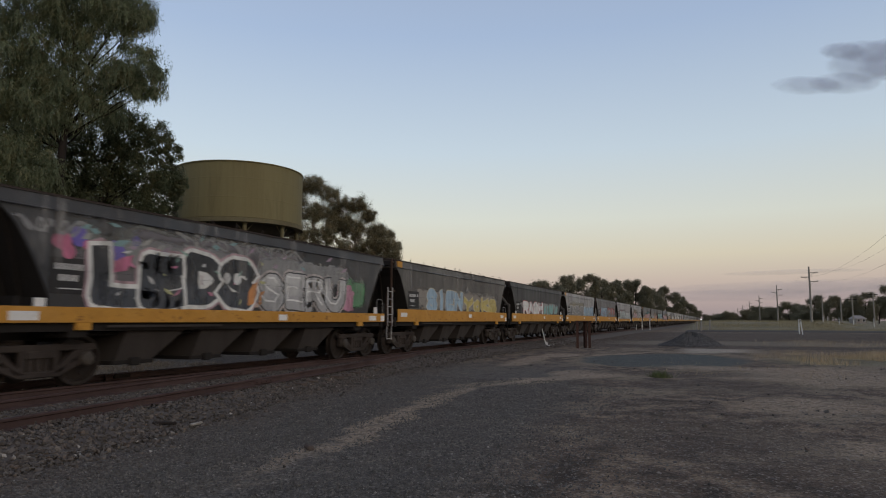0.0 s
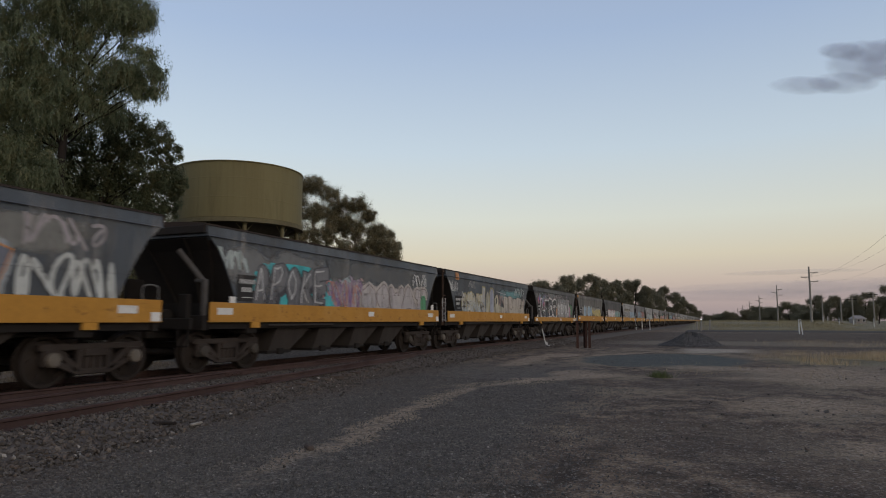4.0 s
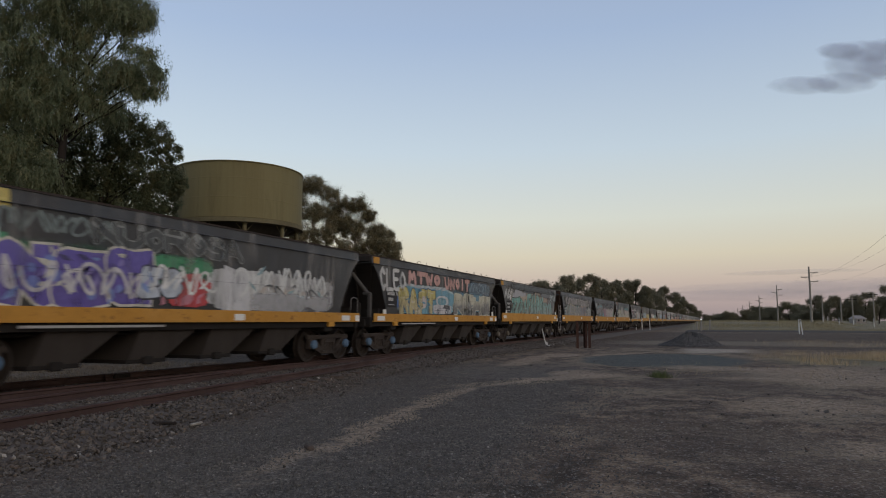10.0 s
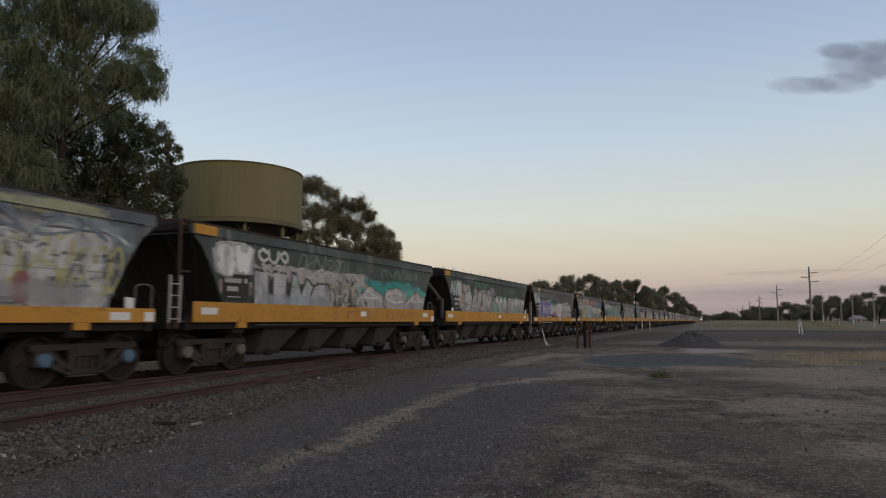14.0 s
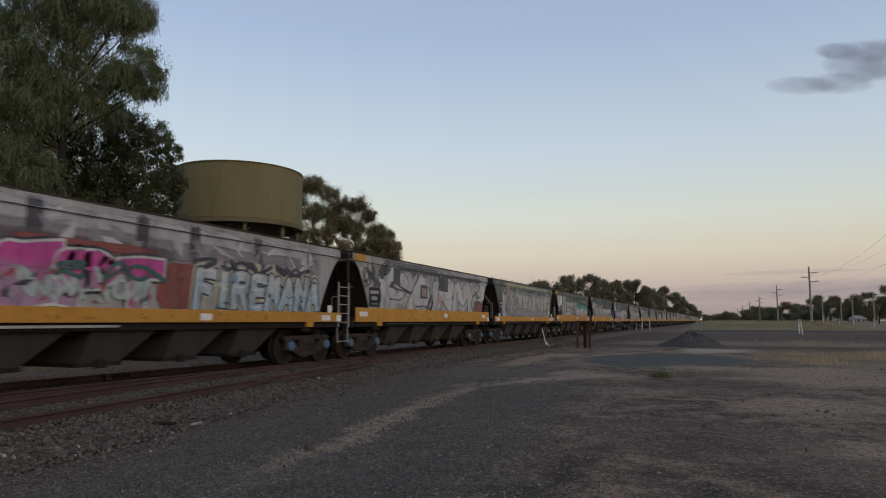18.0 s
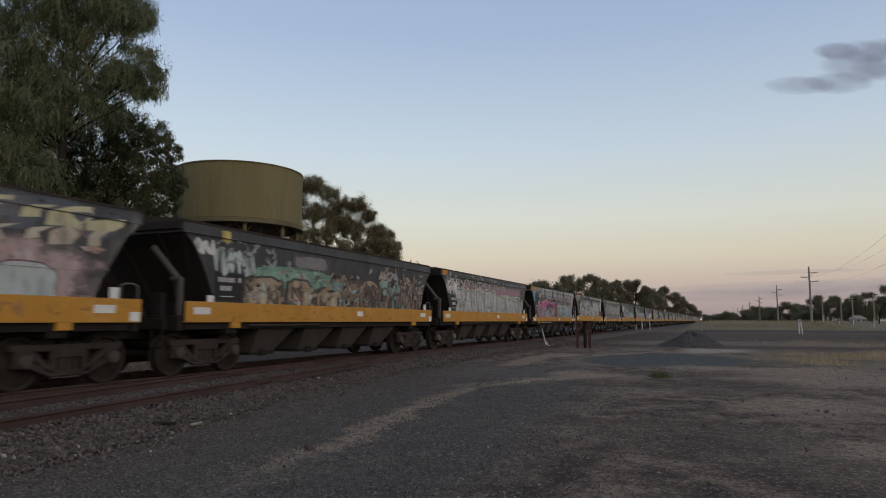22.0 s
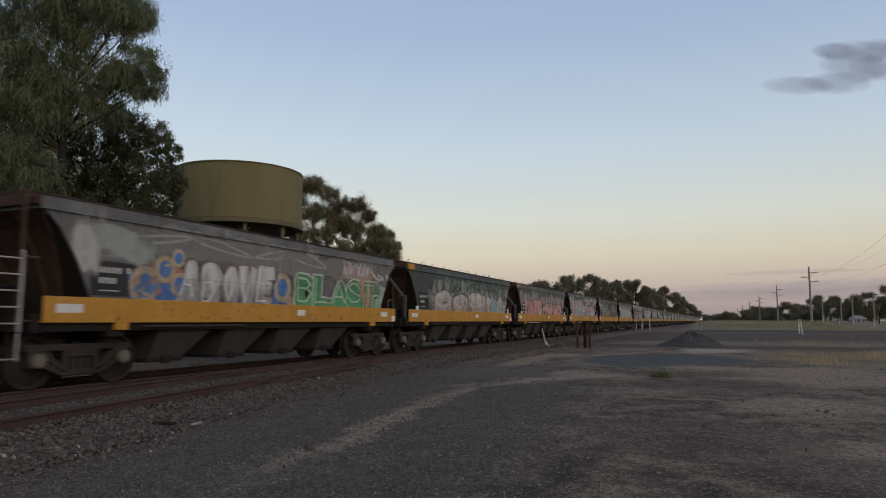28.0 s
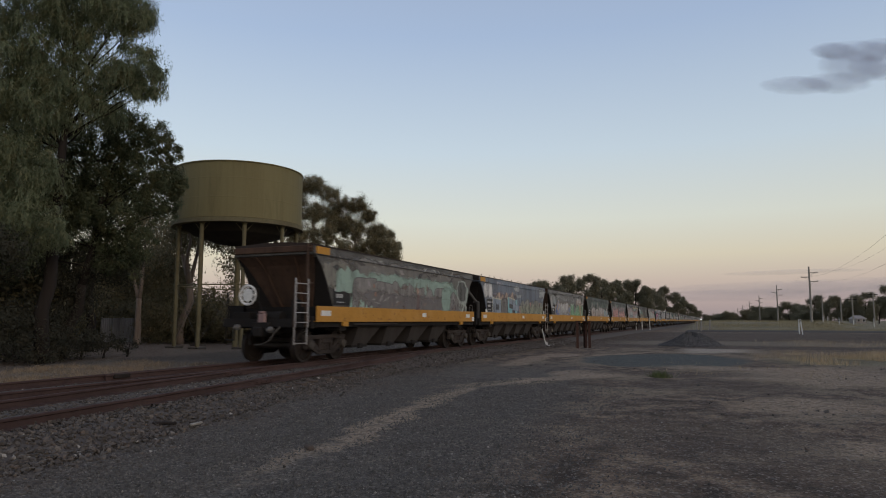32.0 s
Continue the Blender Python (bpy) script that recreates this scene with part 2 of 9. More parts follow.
def ground_material():
    m, nt, bs = fresh("dirt_and_gravel_ground")
    pos = position(nt)
    wob = nt.nodes.new("ShaderNodeTexNoise")
    put(nt, wob.inputs["Vector"], pos)
    wob.inputs["Scale"].default_value, wob.inputs["Detail"].default_value, wob.inputs["Roughness"].default_value = 0.55, 8.0, 0.68
    shift = nt.nodes.new("ShaderNodeVectorMath")
    shift.operation = "MULTIPLY_ADD"
    put(nt, shift.inputs[0], wob.outputs["Color"])
    shift.inputs[1].default_value, shift.inputs[2].default_value = (1.7, 1.7, 0), (-0.85, -0.85, 0)
    add = nt.nodes.new("ShaderNodeVectorMath")
    add.operation = "ADD"
    put(nt, add.inputs[0], pos)
    put(nt, add.inputs[1], shift.outputs[0])
    sep = nt.nodes.new("ShaderNodeSeparateXYZ")
    put(nt, sep.inputs[0], add.outputs[0])
    X, Y = sep.outputs["X"], sep.outputs["Y"]

    def band(v, a, b, c, d):
        return calc(nt, "MULTIPLY", mapr(nt, v, a, b, 0, 1, True), mapr(nt, v, c, d, 1, 0, True))

    def patch(x, y, rx, ry, turn=0.0, soft=0.5):
        """1 inside a soft-edged oval, 0 outside."""
        dx, dy = calc(nt, "SUBTRACT", X, x), calc(nt, "SUBTRACT", Y, y)
        c, s = math.cos(turn), math.sin(turn)
        a = calc(nt, "ADD", calc(nt, "MULTIPLY", dx, c / rx), calc(nt, "MULTIPLY", dy, s / rx))
        b = calc(nt, "ADD", calc(nt, "MULTIPLY", dx, -s / ry), calc(nt, "MULTIPLY", dy, c / ry))
        q = calc(nt, "ADD", calc(nt, "MULTIPLY", a, a), calc(nt, "MULTIPLY", b, b))
        return mapr(nt, q, 1 - soft, 1 + soft, 1, 0, True)

    # brown dirt with paler dusty drifts
    broad = texnoise(nt, pos, 0.35, 6, 0.6)
    mid = texnoise(nt, pos, 1.6, 6, 0.65)
    fine = texnoise(nt, pos, 14, 5, 0.7)
    grit = voronoi(nt, pos, 38, True)
    gsep = nt.nodes.new("ShaderNodeSeparateXYZ")
    put(nt, gsep.inputs[0], grit)
    dirt = ramp(nt, mid, [(0.38, (0.055, 0.040, 0.030)), (0.5, (0.135, 0.098, 0.071)), (0.62, (0.27, 0.20, 0.14))])
    dirt = mixc(nt, mapr(nt, broad, 0.5, 0.60, 0, 0.8, True), dirt, (0.27, 0.21, 0.15))
    # grey crushed rock spread beside the line
    grav = ramp(nt, fine, [(0.3, (0.060, 0.055, 0.049)), (0.52, (0.121, 0.111, 0.098)), (0.70, (0.22, 0.20, 0.172))])
    edge = calc(nt, "SUBTRACT", Y, calc(nt, "MULTIPLY", X, 0.12))
    near = mapr(nt, X, 19.0, 27.0, 1, 0, True)
    gm = calc(nt, "MULTIPLY", calc(nt, "MULTIPLY", mapr(nt, edge, 0.5, 2.0, 0, 0.92, True), near), mapr(nt, mid, 0.25, 0.55, 0.55, 1))
    col = mixc(nt, gm, dirt, grav)
    # brown fines washed out along the foot of the ballast
    foot = calc(nt, "SUBTRACT", Y, calc(nt, "MULTIPLY", X, 0.16))
    wash = calc(nt, "MULTIPLY", band(foot, 4.5, 5.5, 6.6, 7.2), mapr(nt, broad, 0.36, 0.56, 0.25, 0.85, True))
    col = mixc(nt, wash, col, mixc(nt, fine, (0.075, 0.058, 0.046), (0.155, 0.122, 0.096)))
    col = mixc(nt, calc(nt, "MULTIPLY", patch(28.0, 2.0, 4.6, 3.1, 0.0, 0.22), 0.92), col, mixc(nt, fine, (0.056, 0.076, 0.076), (0.084, 0.103, 0.098)))
    # pale dusty wheel track and bare sand
    sand = (0.35, 0.27, 0.193)
    keep = mapr(nt, texnoise(nt, pos, 2.4, 5, 0.7), 0.28, 0.50, 0.2, 0.85, True)
    for x, y, rx, ry, turn in ((8.6, 4.68, 2.8, 0.23, 0.12), (12.4, 5.25, 2.9, 0.28, 0.10), (17.2, 4.3, 3.0, 0.6, -0.55),
                               (13.9, -1.6, 1.3, 1.2, 0.0), (20.5, -2.8, 2.6, 2.8, 0.3),
                               (15.5, -6.0, 2.2, 2.2, 0.0), (23.6, -1.6, 1.2, 3.0, 0.0), (9.5, -2.2, 0.9, 0.9, 0.3), (16.9, 4.6, 0.7, 0.8, 0.0)):
        col = mixc(nt, calc(nt, "MULTIPLY", patch(x, y, rx, ry, turn, 0.7), keep), col, sand)
    for x, y, rx, ry, turn in ((25.4, 6.85, 3.6, 0.6, 0.0), (29.6, 6.5, 1.9, 0.75, 0.0), (31.6, 4.4, 3.4, 0.28, -0.52), (19.8, 3.65, 1.25, 1.1, 0.0)):
        col = mixc(nt, calc(nt, "MULTIPLY", patch(x, y, rx, ry, turn, 0.5), mapr(nt, fine, 0.3, 0.6, 0.55, 0.95, True)), col, sand)
    for x, y, rx, ry in ((17.3, 0.1, 1.7, 2.2), (9.8, 0.2, 1.6, 1.5), (7.6, -1.4, 0.9, 1.3), (20.6, 1.2, 1.0, 2.6)):
        col = mixc(nt, calc(nt, "MULTIPLY", patch(x, y, rx, ry, 0.0, 0.7), 0.62), col, (0.088, 0.066, 0.051))
    # farther off: strips across the yard, the road and the paddock
    far = band(X, 38, 42, 88, 100)
    col = mixc(nt, calc(nt, "MULTIPLY", far, 0.9), col, mixc(nt, mid, (0.035, 0.025, 0.019), (0.125, 0.088, 0.064)))
    right = mapr(nt, Y, 5.0, 8.0, 1, 0)
    col = mixc(nt, calc(nt, "MULTIPLY", band(X, 34.3, 35.6, 38.6, 40.6), band(Y, -2.4, -0.6, 1.0, 2.2)), col, (0.44, 0.375, 0.30))
    col = mixc(nt, calc(nt, "MULTIPLY", band(X, 44, 47, 52, 56), calc(nt, "MULTIPLY", right, 0.7)), col, (0.24, 0.20, 0.15))
    grass = ramp(nt, texnoise(nt, pos, 0.25, 5), [(0.3, (0.17, 0.15, 0.09)), (0.7, (0.30, 0.26, 0.16))])
    rg = calc(nt, "MULTIPLY", band(X, 25.5, 27.5, 32, 34.5), mapr(nt, Y, -4.0, -1.0, 1, 0, True))
    col = mixc(nt, calc(nt, "MULTIPLY", rg, 0.8), col, grass)
    pad = calc(nt, "MULTIPLY", mapr(nt, X, 114, 119, 0, 1, True), mapr(nt, Y, 3.0, 7.0, 1, 0, True))
    col = mixc(nt, pad, col, grass)
    # beyond the line: dry verge, then leaf litter
    col = mixc(nt, calc(nt, "MULTIPLY", band(Y, 14.6, 15.8, 19.5, 22.0), mapr(nt, X, 16.5, 21.0, 1, 0.12, True)), col, mixc(nt, mid, (0.17, 0.13, 0.092), (0.29, 0.225, 0.155)))
    litter = mixc(nt, mid, (0.11, 0.085, 0.066), (0.27, 0.208, 0.162))
    cinder = mixc(nt, mid, (0.055, 0.044, 0.034), (0.125, 0.10, 0.078))
    col = mixc(nt, calc(nt, "MULTIPLY", band(Y, 13.5, 14.1, 15.6, 16.4), 0.9), col, cinder)
    col = mixc(nt, mapr(nt, Y, 20.5, 23.5, 0, 1, True), col, litter)
    col = mixc(nt, calc(nt, "MULTIPLY", band(Y, 13.8, 15.0, 21.5, 24.0), calc(nt, "MULTIPLY", mapr(nt, X, 17.0, 22.0, 0, 1, True), 0.9)), col, cinder)
    # grit and small stones
    col = mixc(nt, mapr(nt, gsep.outputs[0], 0.3, 1.0, 0.0, 0.6), col, (0.034, 0.029, 0.025))
    col = mixc(nt, mapr(nt, gsep.outputs[1], 0.8, 1.0, 0.0, 0.6), col, (0.34, 0.30, 0.26))
    clods = mapr(nt, texnoise(nt, pos, 5.5, 6, 0.75), 0.5, 0.64, 0, 0.7, True)
    col = mixc(nt, clods, col, (0.055, 0.046, 0.04))
    put(nt, bs.inputs["Base Color"], col)
    bs.inputs["Roughness"].default_value = 0.97
    bs.inputs["Specular IOR Level"].default_value = 0.2
    h = calc(nt, "ADD", fine, calc(nt, "MULTIPLY", voronoi(nt, pos, 26), 0.7))
    put(nt, bs.inputs["Normal"], bump(nt, h, 1.0, 0.035))
    return m


M_GROUND = ground_material()
M_ROAD = worn("dusty_asphalt", (0.056, 0.046, 0.039), (0.042, 0.034, 0.029), 0.4, 0.95)
M_BED = stony("packed_ballast_bed", [(0.0, (0.074, 0.060, 0.051)), (1.0, (0.074, 0.060, 0.051))])


# ---- mesh helpers ----
def part(name, bm, material, parent, label=""):
    me = bm
    if isinstance(bm, bmesh.types.BMesh):
        me = bpy.data.meshes.new(name)
        bm.to_mesh(me)
        bm.free()
    if material is not None and not me.materials:
        me.materials.append(material)
    ob = new(name, me)
    ob.parent = parent
    if label:
        ob["label"] = label
    return ob


def thing(name, m, label, category, group="", kind=""):
    ob = new(name)
    ob.matrix_world = m
    return tagged(ob, label, category, group, kind)


def box(bm, x0, x1, y0, y1, z0, z1, bev=0.0, m=None):
    r = bmesh.ops.create_cube(bm, size=1.0)
    for v in r["verts"]:
        v.co = Vector(((x0 + x1) / 2 + v.co.x * (x1 - x0), (y0 + y1) / 2 + v.co.y * (y1 - y0), (z0 + z1) / 2 + v.co.z * (z1 - z0)))
        if m is not None:
            v.co = m @ v.co
    if bev:
        ed = list({e for v in r["verts"] for e in v.link_edges})
        bmesh.ops.bevel(bm, geom=ed, offset=bev, segments=1, affect="EDGES")


def bar(bm, p, q, r0, r1=None, seg=8, square=False):
    """A straight tapered bar from p to q."""
    p, q = Vector(p), Vector(q)
    r1 = r0 if r1 is None else r1
    d = (q - p)
    rot = d.to_track_quat("Z", "Y").to_matrix()
    n = 4 if square else seg
    rings = []
    for c, r in ((p, r0), (q, r1)):
        rings.append([bm.verts.new(c + rot @ Vector((r * math.cos(a), r * math.sin(a), 0))) for a in
                      [2 * math.pi * (i + (0.5 if square else 0)) / n for i in range(n)]])
    for i in range(n):
        j = (i + 1) % n
        bm.faces.new((rings[0][i], rings[0][j], rings[1][j], rings[1][i]))
    bm.faces.new(rings[0][::-1])
    bm.faces.new(rings[1])


def pipe(bm, pts, r, seg=6):
    for a, b in zip(pts, pts[1:]):
        bar(bm, a, b, r, r, seg)


def lathe(bm, prof, seg=24, axis="z", off=(0, 0, 0), loop=False):
    """Turn a profile of (radius, height) about an axis."""
    off = Vector(off)
    rings = []
    for r, h in prof:
        ring = []
        for i in range(seg):
            a = 2 * math.pi * i / seg
            c, s = r * math.cos(a), r * math.sin(a)
            ring.append(bm.verts.new(off + (Vector((c, s, h)) if axis == "z" else Vector((c, h, s)))))
        rings.append(ring)
    for a, b in zip(rings, rings[1:] + (rings[:1] if loop else [])):
        for i in range(seg):
            j = (i + 1) % seg
            bm.faces.new((a[i], a[j], b[j], b[i]))
    if not loop:
        bm.faces.new(rings[0][::-1])
        bm.faces.new(rings[-1])
    bmesh.ops.recalc_face_normals(bm, faces=bm.faces)


def array_mesh(name, verts, faces, material):
    """A mesh from numpy arrays; all faces have the same number of corners."""
    me = bpy.data.meshes.new(name)
    n, k = faces.shape
    me.vertices.add(len(verts))
    me.vertices.foreach_set("co", np.ascontiguousarray(verts, dtype=np.float32).ravel())
    me.loops.add(n * k)
    me.loops.foreach_set("vertex_index", np.ascontiguousarray(faces, dtype=np.int32).ravel())
    me.polygons.add(n)
    me.polygons.foreach_set("loop_start", np.arange(0, n * k, k, dtype=np.int32))
    me.polygons.foreach_set("use_smooth", np.zeros(n, dtype=bool))
    me.update(calc_edges=True)
    me.validate()
    me.materials.append(material)
    return me


def rough_rocks(name, centres, sizes, material, seed, flat=0.7):
    """Many angular stones in one mesh."""
    g = np.random.default_rng(seed)
    p = (1 + 5 ** 0.5) / 2
    base = np.array([(-1, p, 0), (1, p, 0), (-1, -p, 0), (1, -p, 0), (0, -1, p), (0, 1, p), (0, -1, -p), (0, 1, -p), (p, 0, -1), (p, 0, 1), (-p, 0, -1), (-p, 0, 1)]) / 1.9
    tri = np.array([(0, 11, 5), (0, 5, 1), (0, 1, 7), (0, 7, 10), (0, 10, 11), (1, 5, 9), (5, 11, 4), (11, 10, 2), (10, 7, 6), (7, 1, 8),
                    (3, 9, 4), (3, 4, 2), (3, 2, 6), (3, 6, 8), (3, 8, 9), (4, 9, 5), (2, 4, 11), (6, 2, 10), (8, 6, 7), (9, 8, 1)])
    n = len(centres)
    v = base[None] * (1 + g.uniform(-0.55, 0.35, (n, 12, 1))) * g.uniform(0.45, 1.35, (n, 1, 3))
    for p0, p1 in ((1, 2), (0, 2), (0, 1)):
        a = g.uniform(0, 6.283, n) if p0 == 0 and p1 == 1 else g.normal(0, 0.7, n)
        c, s = np.cos(a)[:, None], np.sin(a)[:, None]
        u0, u1 = v[..., p0] * c - v[..., p1] * s, v[..., p0] * s + v[..., p1] * c
        v[..., p0], v[..., p1] = u0, u1
    v[..., 2] *= min(1.0, flat + 0.15)
    v = v * np.asarray(sizes)[:, None, None] + np.asarray(centres)[:, None]
    f = (tri[None] + (np.arange(n) * 12)[:, None, None]).reshape(-1, 3)
    return array_mesh(name, v.reshape(-1, 3), f, material)

# ---- ground, railway bed, rails, sleepers ----
TRACK_Y, RAIL_Z = 11.62, 0.387
HALF_GAUGE = 0.835


def spread(*spans):
    out = []
    for a, b, step in spans:
        out += list(np.arange(a, b, step))
    return np.array(out)


def ease(v, a, b):
    t = min(1.0, max(0.0, (v - a) / (b - a)))
    return t * t * (3 - 2 * t)


def rise(x, y):
    """The paddock beyond the road lies a little higher than the yard."""
    return 1.3 * ease(x, 117, 150) * (1 - ease(y, 3, 8)) * (1 - 0.6 * ease(-y, 0.13 * x, 0.17 * x)) if x > 117 else 0.0


def ground_sheet():
    xs = spread((-3000, -60, 420), (-60, -4, 4), (-4, 34, 0.3), (34, 70, 0.9), (70, 116, 6), (116, 200, 4), (200, 600, 40), (600, 4800, 420))
    ys = spread((-3000, -60, 420), (-60, -14, 4), (-14, 15, 0.3), (15, 40, 0.8), (40, 120, 6), (120, 3000, 320))
    gx, gy = np.meshgrid(xs, ys, indexing="ij")
    z = np.zeros_like(gx)
    for i in range(gx.shape[0]):
        for j in range(gx.shape[1]):
            x, y = gx[i, j], gy[i, j]
            if x > 117:
                z[i, j] = rise(x, y) + (0.12 * noise.noise((x * 0.06, y * 0.12, 0.0)) if x < 600 and rise(x, y) > 0.3 else 0.0)
            if -4 < x < 70 and -14 < y < 40:
                z[i, j] = 0.05 * noise.noise((x * 0.45, y * 0.45, 0.0)) + 0.018 * noise.noise((x * 1.9, y * 1.9, 3.0))
    n, k = gx.shape
    v = np.stack([gx, gy, z], -1).reshape(-1, 3)
    i, j = np.meshgrid(np.arange(n - 1), np.arange(k - 1), indexing="ij")
    a = (i * k + j).ravel()
    f = np.stack([a, a + k, a + k + 1, a + 1], -1)
    return array_mesh("ground", v, f, M_GROUND)


ground = tagged(new("ground", ground_sheet()), "brown dirt and grey gravel yard with pale sandy wheel tracks", "ground", kind="structure")
for p in ground.data.polygons:
    p.use_smooth = True


def toe(x):
    return float(np.interp(x, [-40, 2, 5.5, 7.5, 10.2, 12.2, 16, 20, 30], [5.4, 6.3, 6.85, 7.1, 7.75, 8.2, 8.8, 9.15, 9.3]))


def siding_off(x):
    """How far the siding lies from the main line, towards the yard."""
    t = max(0.0, 26.5 - x)
    return min(3.9, 0.135 * t * min(1.0, t / 7 + 0.25))


def ballast_bed():
    bm = bmesh.new()
    rows = []
    for x in spread((-60, -8, 4), (-8, 60, 0.5), (60, 140, 10), (140, 1500, 120)):
        t = toe(x)
        w = 0.02 * noise.noise((x * 1.3, 0, 0))
        prof = [(t - 0.25, -0.06), (t + 0.1, 0.05 + w), (t + 0.62, 0.20 + w), (max(t + 1.1, 10.2), 0.235), (TRACK_Y, 0.235), (13.2, 0.235), (13.7, 0.2), (14.6, 0.02), (14.9, -0.06)]
        rows.append([bm.verts.new((x, y, z)) for y, z in prof])
    for a, b in zip(rows, rows[1:]):
        for i in range(len(a) - 1):
            bm.faces.new((a[i], b[i], b[i + 1], a[i + 1]))
    me = bpy.data.meshes.new("ballast_bed")
    bm.to_mesh(me)
    bm.free()
    me.materials.append(M_BED)
    return me


tagged(new("ballast_bed", ballast_bed()), "packed grey-brown ballast bed under the railway track", "ballast", kind="structure")


def rail_mesh(pts):
    prof = [(-0.065, 0), (-0.065, 0.012), (-0.012, 0.03), (-0.009, 0.105), (-0.036, 0.118), (-0.036, 0.142), (-0.028, 0.152), (0.028, 0.152), (0.036, 0.142),
            (0.036, 0.118), (0.009, 0.105), (0.012, 0.03), (0.065, 0.012), (0.065, 0)]
    bm = bmesh.new()
    rings = [[bm.verts.new((x, y + a, z - 0.152 + b)) for a, b in prof] for x, y, z in pts]
    k = len(prof)
    for a, b in zip(rings, rings[1:]):
        for i in range(k):
            j = (i + 1) % k
            bm.faces.new((a[i], a[j], b[j], b[i]))
    bm.faces.new(rings[0])
    bm.faces.new(rings[-1][::-1])
    bmesh.ops.recalc_face_normals(bm, faces=bm.faces)
    return bm


track = thing("main_track", Matrix.Identity(4), "rusty steel rails on weathered sleepers in stone ballast", "railway track", kind="structure")
siding = thing("siding_track", Matrix.Identity(4), "rusty siding rails that join the main line at a turnout", "railway track", kind="structure")
for s in (-1, 1):
    part("rail", rail_mesh([(x, TRACK_Y + s * HALF_GAUGE, RAIL_Z) for x in (-60, 0, 60, 300, 1400)]), M_RAIL, track)
    pts = [(x, TRACK_Y + s * HALF_GAUGE - siding_off(x), RAIL_Z - 0.006) for x in np.arange(-40, 25.6, 0.8)]
    part("rail", rail_mesh(pts), M_RAIL, siding)
part("check_rail", rail_mesh([(x, TRACK_Y + HALF_GAUGE - 0.12, RAIL_Z - 0.004) for x in (10.6, 11.2, 15.6, 16.2)]), M_RAIL, track)
bm = bmesh.new()
for x, y in ((11.3, TRACK_Y - HALF_GAUGE - siding_off(11.3)), (12.6, TRACK_Y + HALF_GAUGE - siding_off(12.6))):
    box(bm, x - 0.3, x + 0.3, y - 0.06, y + 0.06, RAIL_Z - 0.125, RAIL_Z - 0.045, 0.008)
    for k in range(4):
        bar(bm, (x - 0.22 + 0.15 * k, y - 0.085, RAIL_Z - 0.085), (x - 0.22 + 0.15 * k, y + 0.085, RAIL_Z - 0.085), 0.016, seg=6)
part("fishplate", bm, M_RAIL, siding)

bm = bmesh.new()
box(bm, 10.78, 11.2, TRACK_Y + HALF_GAUGE - 0.20, TRACK_Y + HALF_GAUGE - 0.05, RAIL_Z - 0.10, RAIL_Z - 0.01, 0.012)
part("spacer_block", bm, M_BARK, track, "dark block wedged beside the rail")

sleeper_meshes = []
for k in range(4):
    bm = bmesh.new()
    box(bm, -0.12, 0.12, -1.3, 1.3, -0.13, 0.0, 0.012)
    for v in bm.verts:
        v.co += Vector((noise.noise(v.co * 3 + Vector((k * 9, 0, 0))) * 0.02, noise.noise(v.co * 2 + Vector((0, k * 7, 0))) * 0.05, 0))
    me = bpy.data.meshes.new("sleeper")
    bm.to_mesh(me)
    bm.free()
    me.materials.append(M_SLEEPER)
    sleeper_meshes.append(me)
rng = random.Random(5)
x, k = -12.0, 0
while x < 75:
    o = part("sleeper", sleeper_meshes[k % 4], M_SLEEPER, track)
    o.matrix_basis = pose(x, TRACK_Y + rng.uniform(-0.04, 0.04), RAIL_Z - 0.168, 0, 0, rng.uniform(-1, 1))
    if x < 19:
        o = part("sleeper", sleeper_meshes[(k + 1) % 4], M_SLEEPER, siding)
        o.matrix_basis = pose(x + 0.02, TRACK_Y - siding_off(x) + 0.1 + rng.uniform(-0.06, 0.06), RAIL_Z - 0.21, 0, 0, rng.uniform(-1, 1) + 3)
    x += 0.66
    k += 1


def ballast_stones(name, count, x0, x1, seed, size):
    g = np.random.default_rng(seed)
    xs = x0 + (x1 - x0) * g.random(count) ** 1.5
    c, sz = [], []
    for x in xs:
        t = toe(x)
        y = g.uniform(t - 0.15, 14.3) if g.random() < 0.45 else g.uniform(t - 0.1, min(t + 2.6, 11.0))
        if g.random() < 0.08:
            y = t - abs(g.normal(0, 0.35))
        z = float(np.interp(y, [t - 0.25, t + 0.1, t + 0.62, t + 1.1, 13.2, 13.7, 14.6], [-0.01, 0.05, 0.20, 0.235, 0.235, 0.2, 0.02]))
        c.append((x, y, z + g.uniform(-0.005, 0.02) - (0.02 if y > t + 1.5 else 0.0)))
        sz.append(size * g.uniform(0.45, 1.3))
    return tagged(new(name, rough_rocks(name, np.array(c), sz, M_BALLAST, seed)), "grey and brown angular ballast stones heaped beside the rails", "ballast", kind="stuff")


ballast_stones("ballast_stones", 24000, 3.0, 18.0, 11, 0.031)
ballast_stones("ballast_stones", 11000, 11.0, 48.0, 12, 0.036)

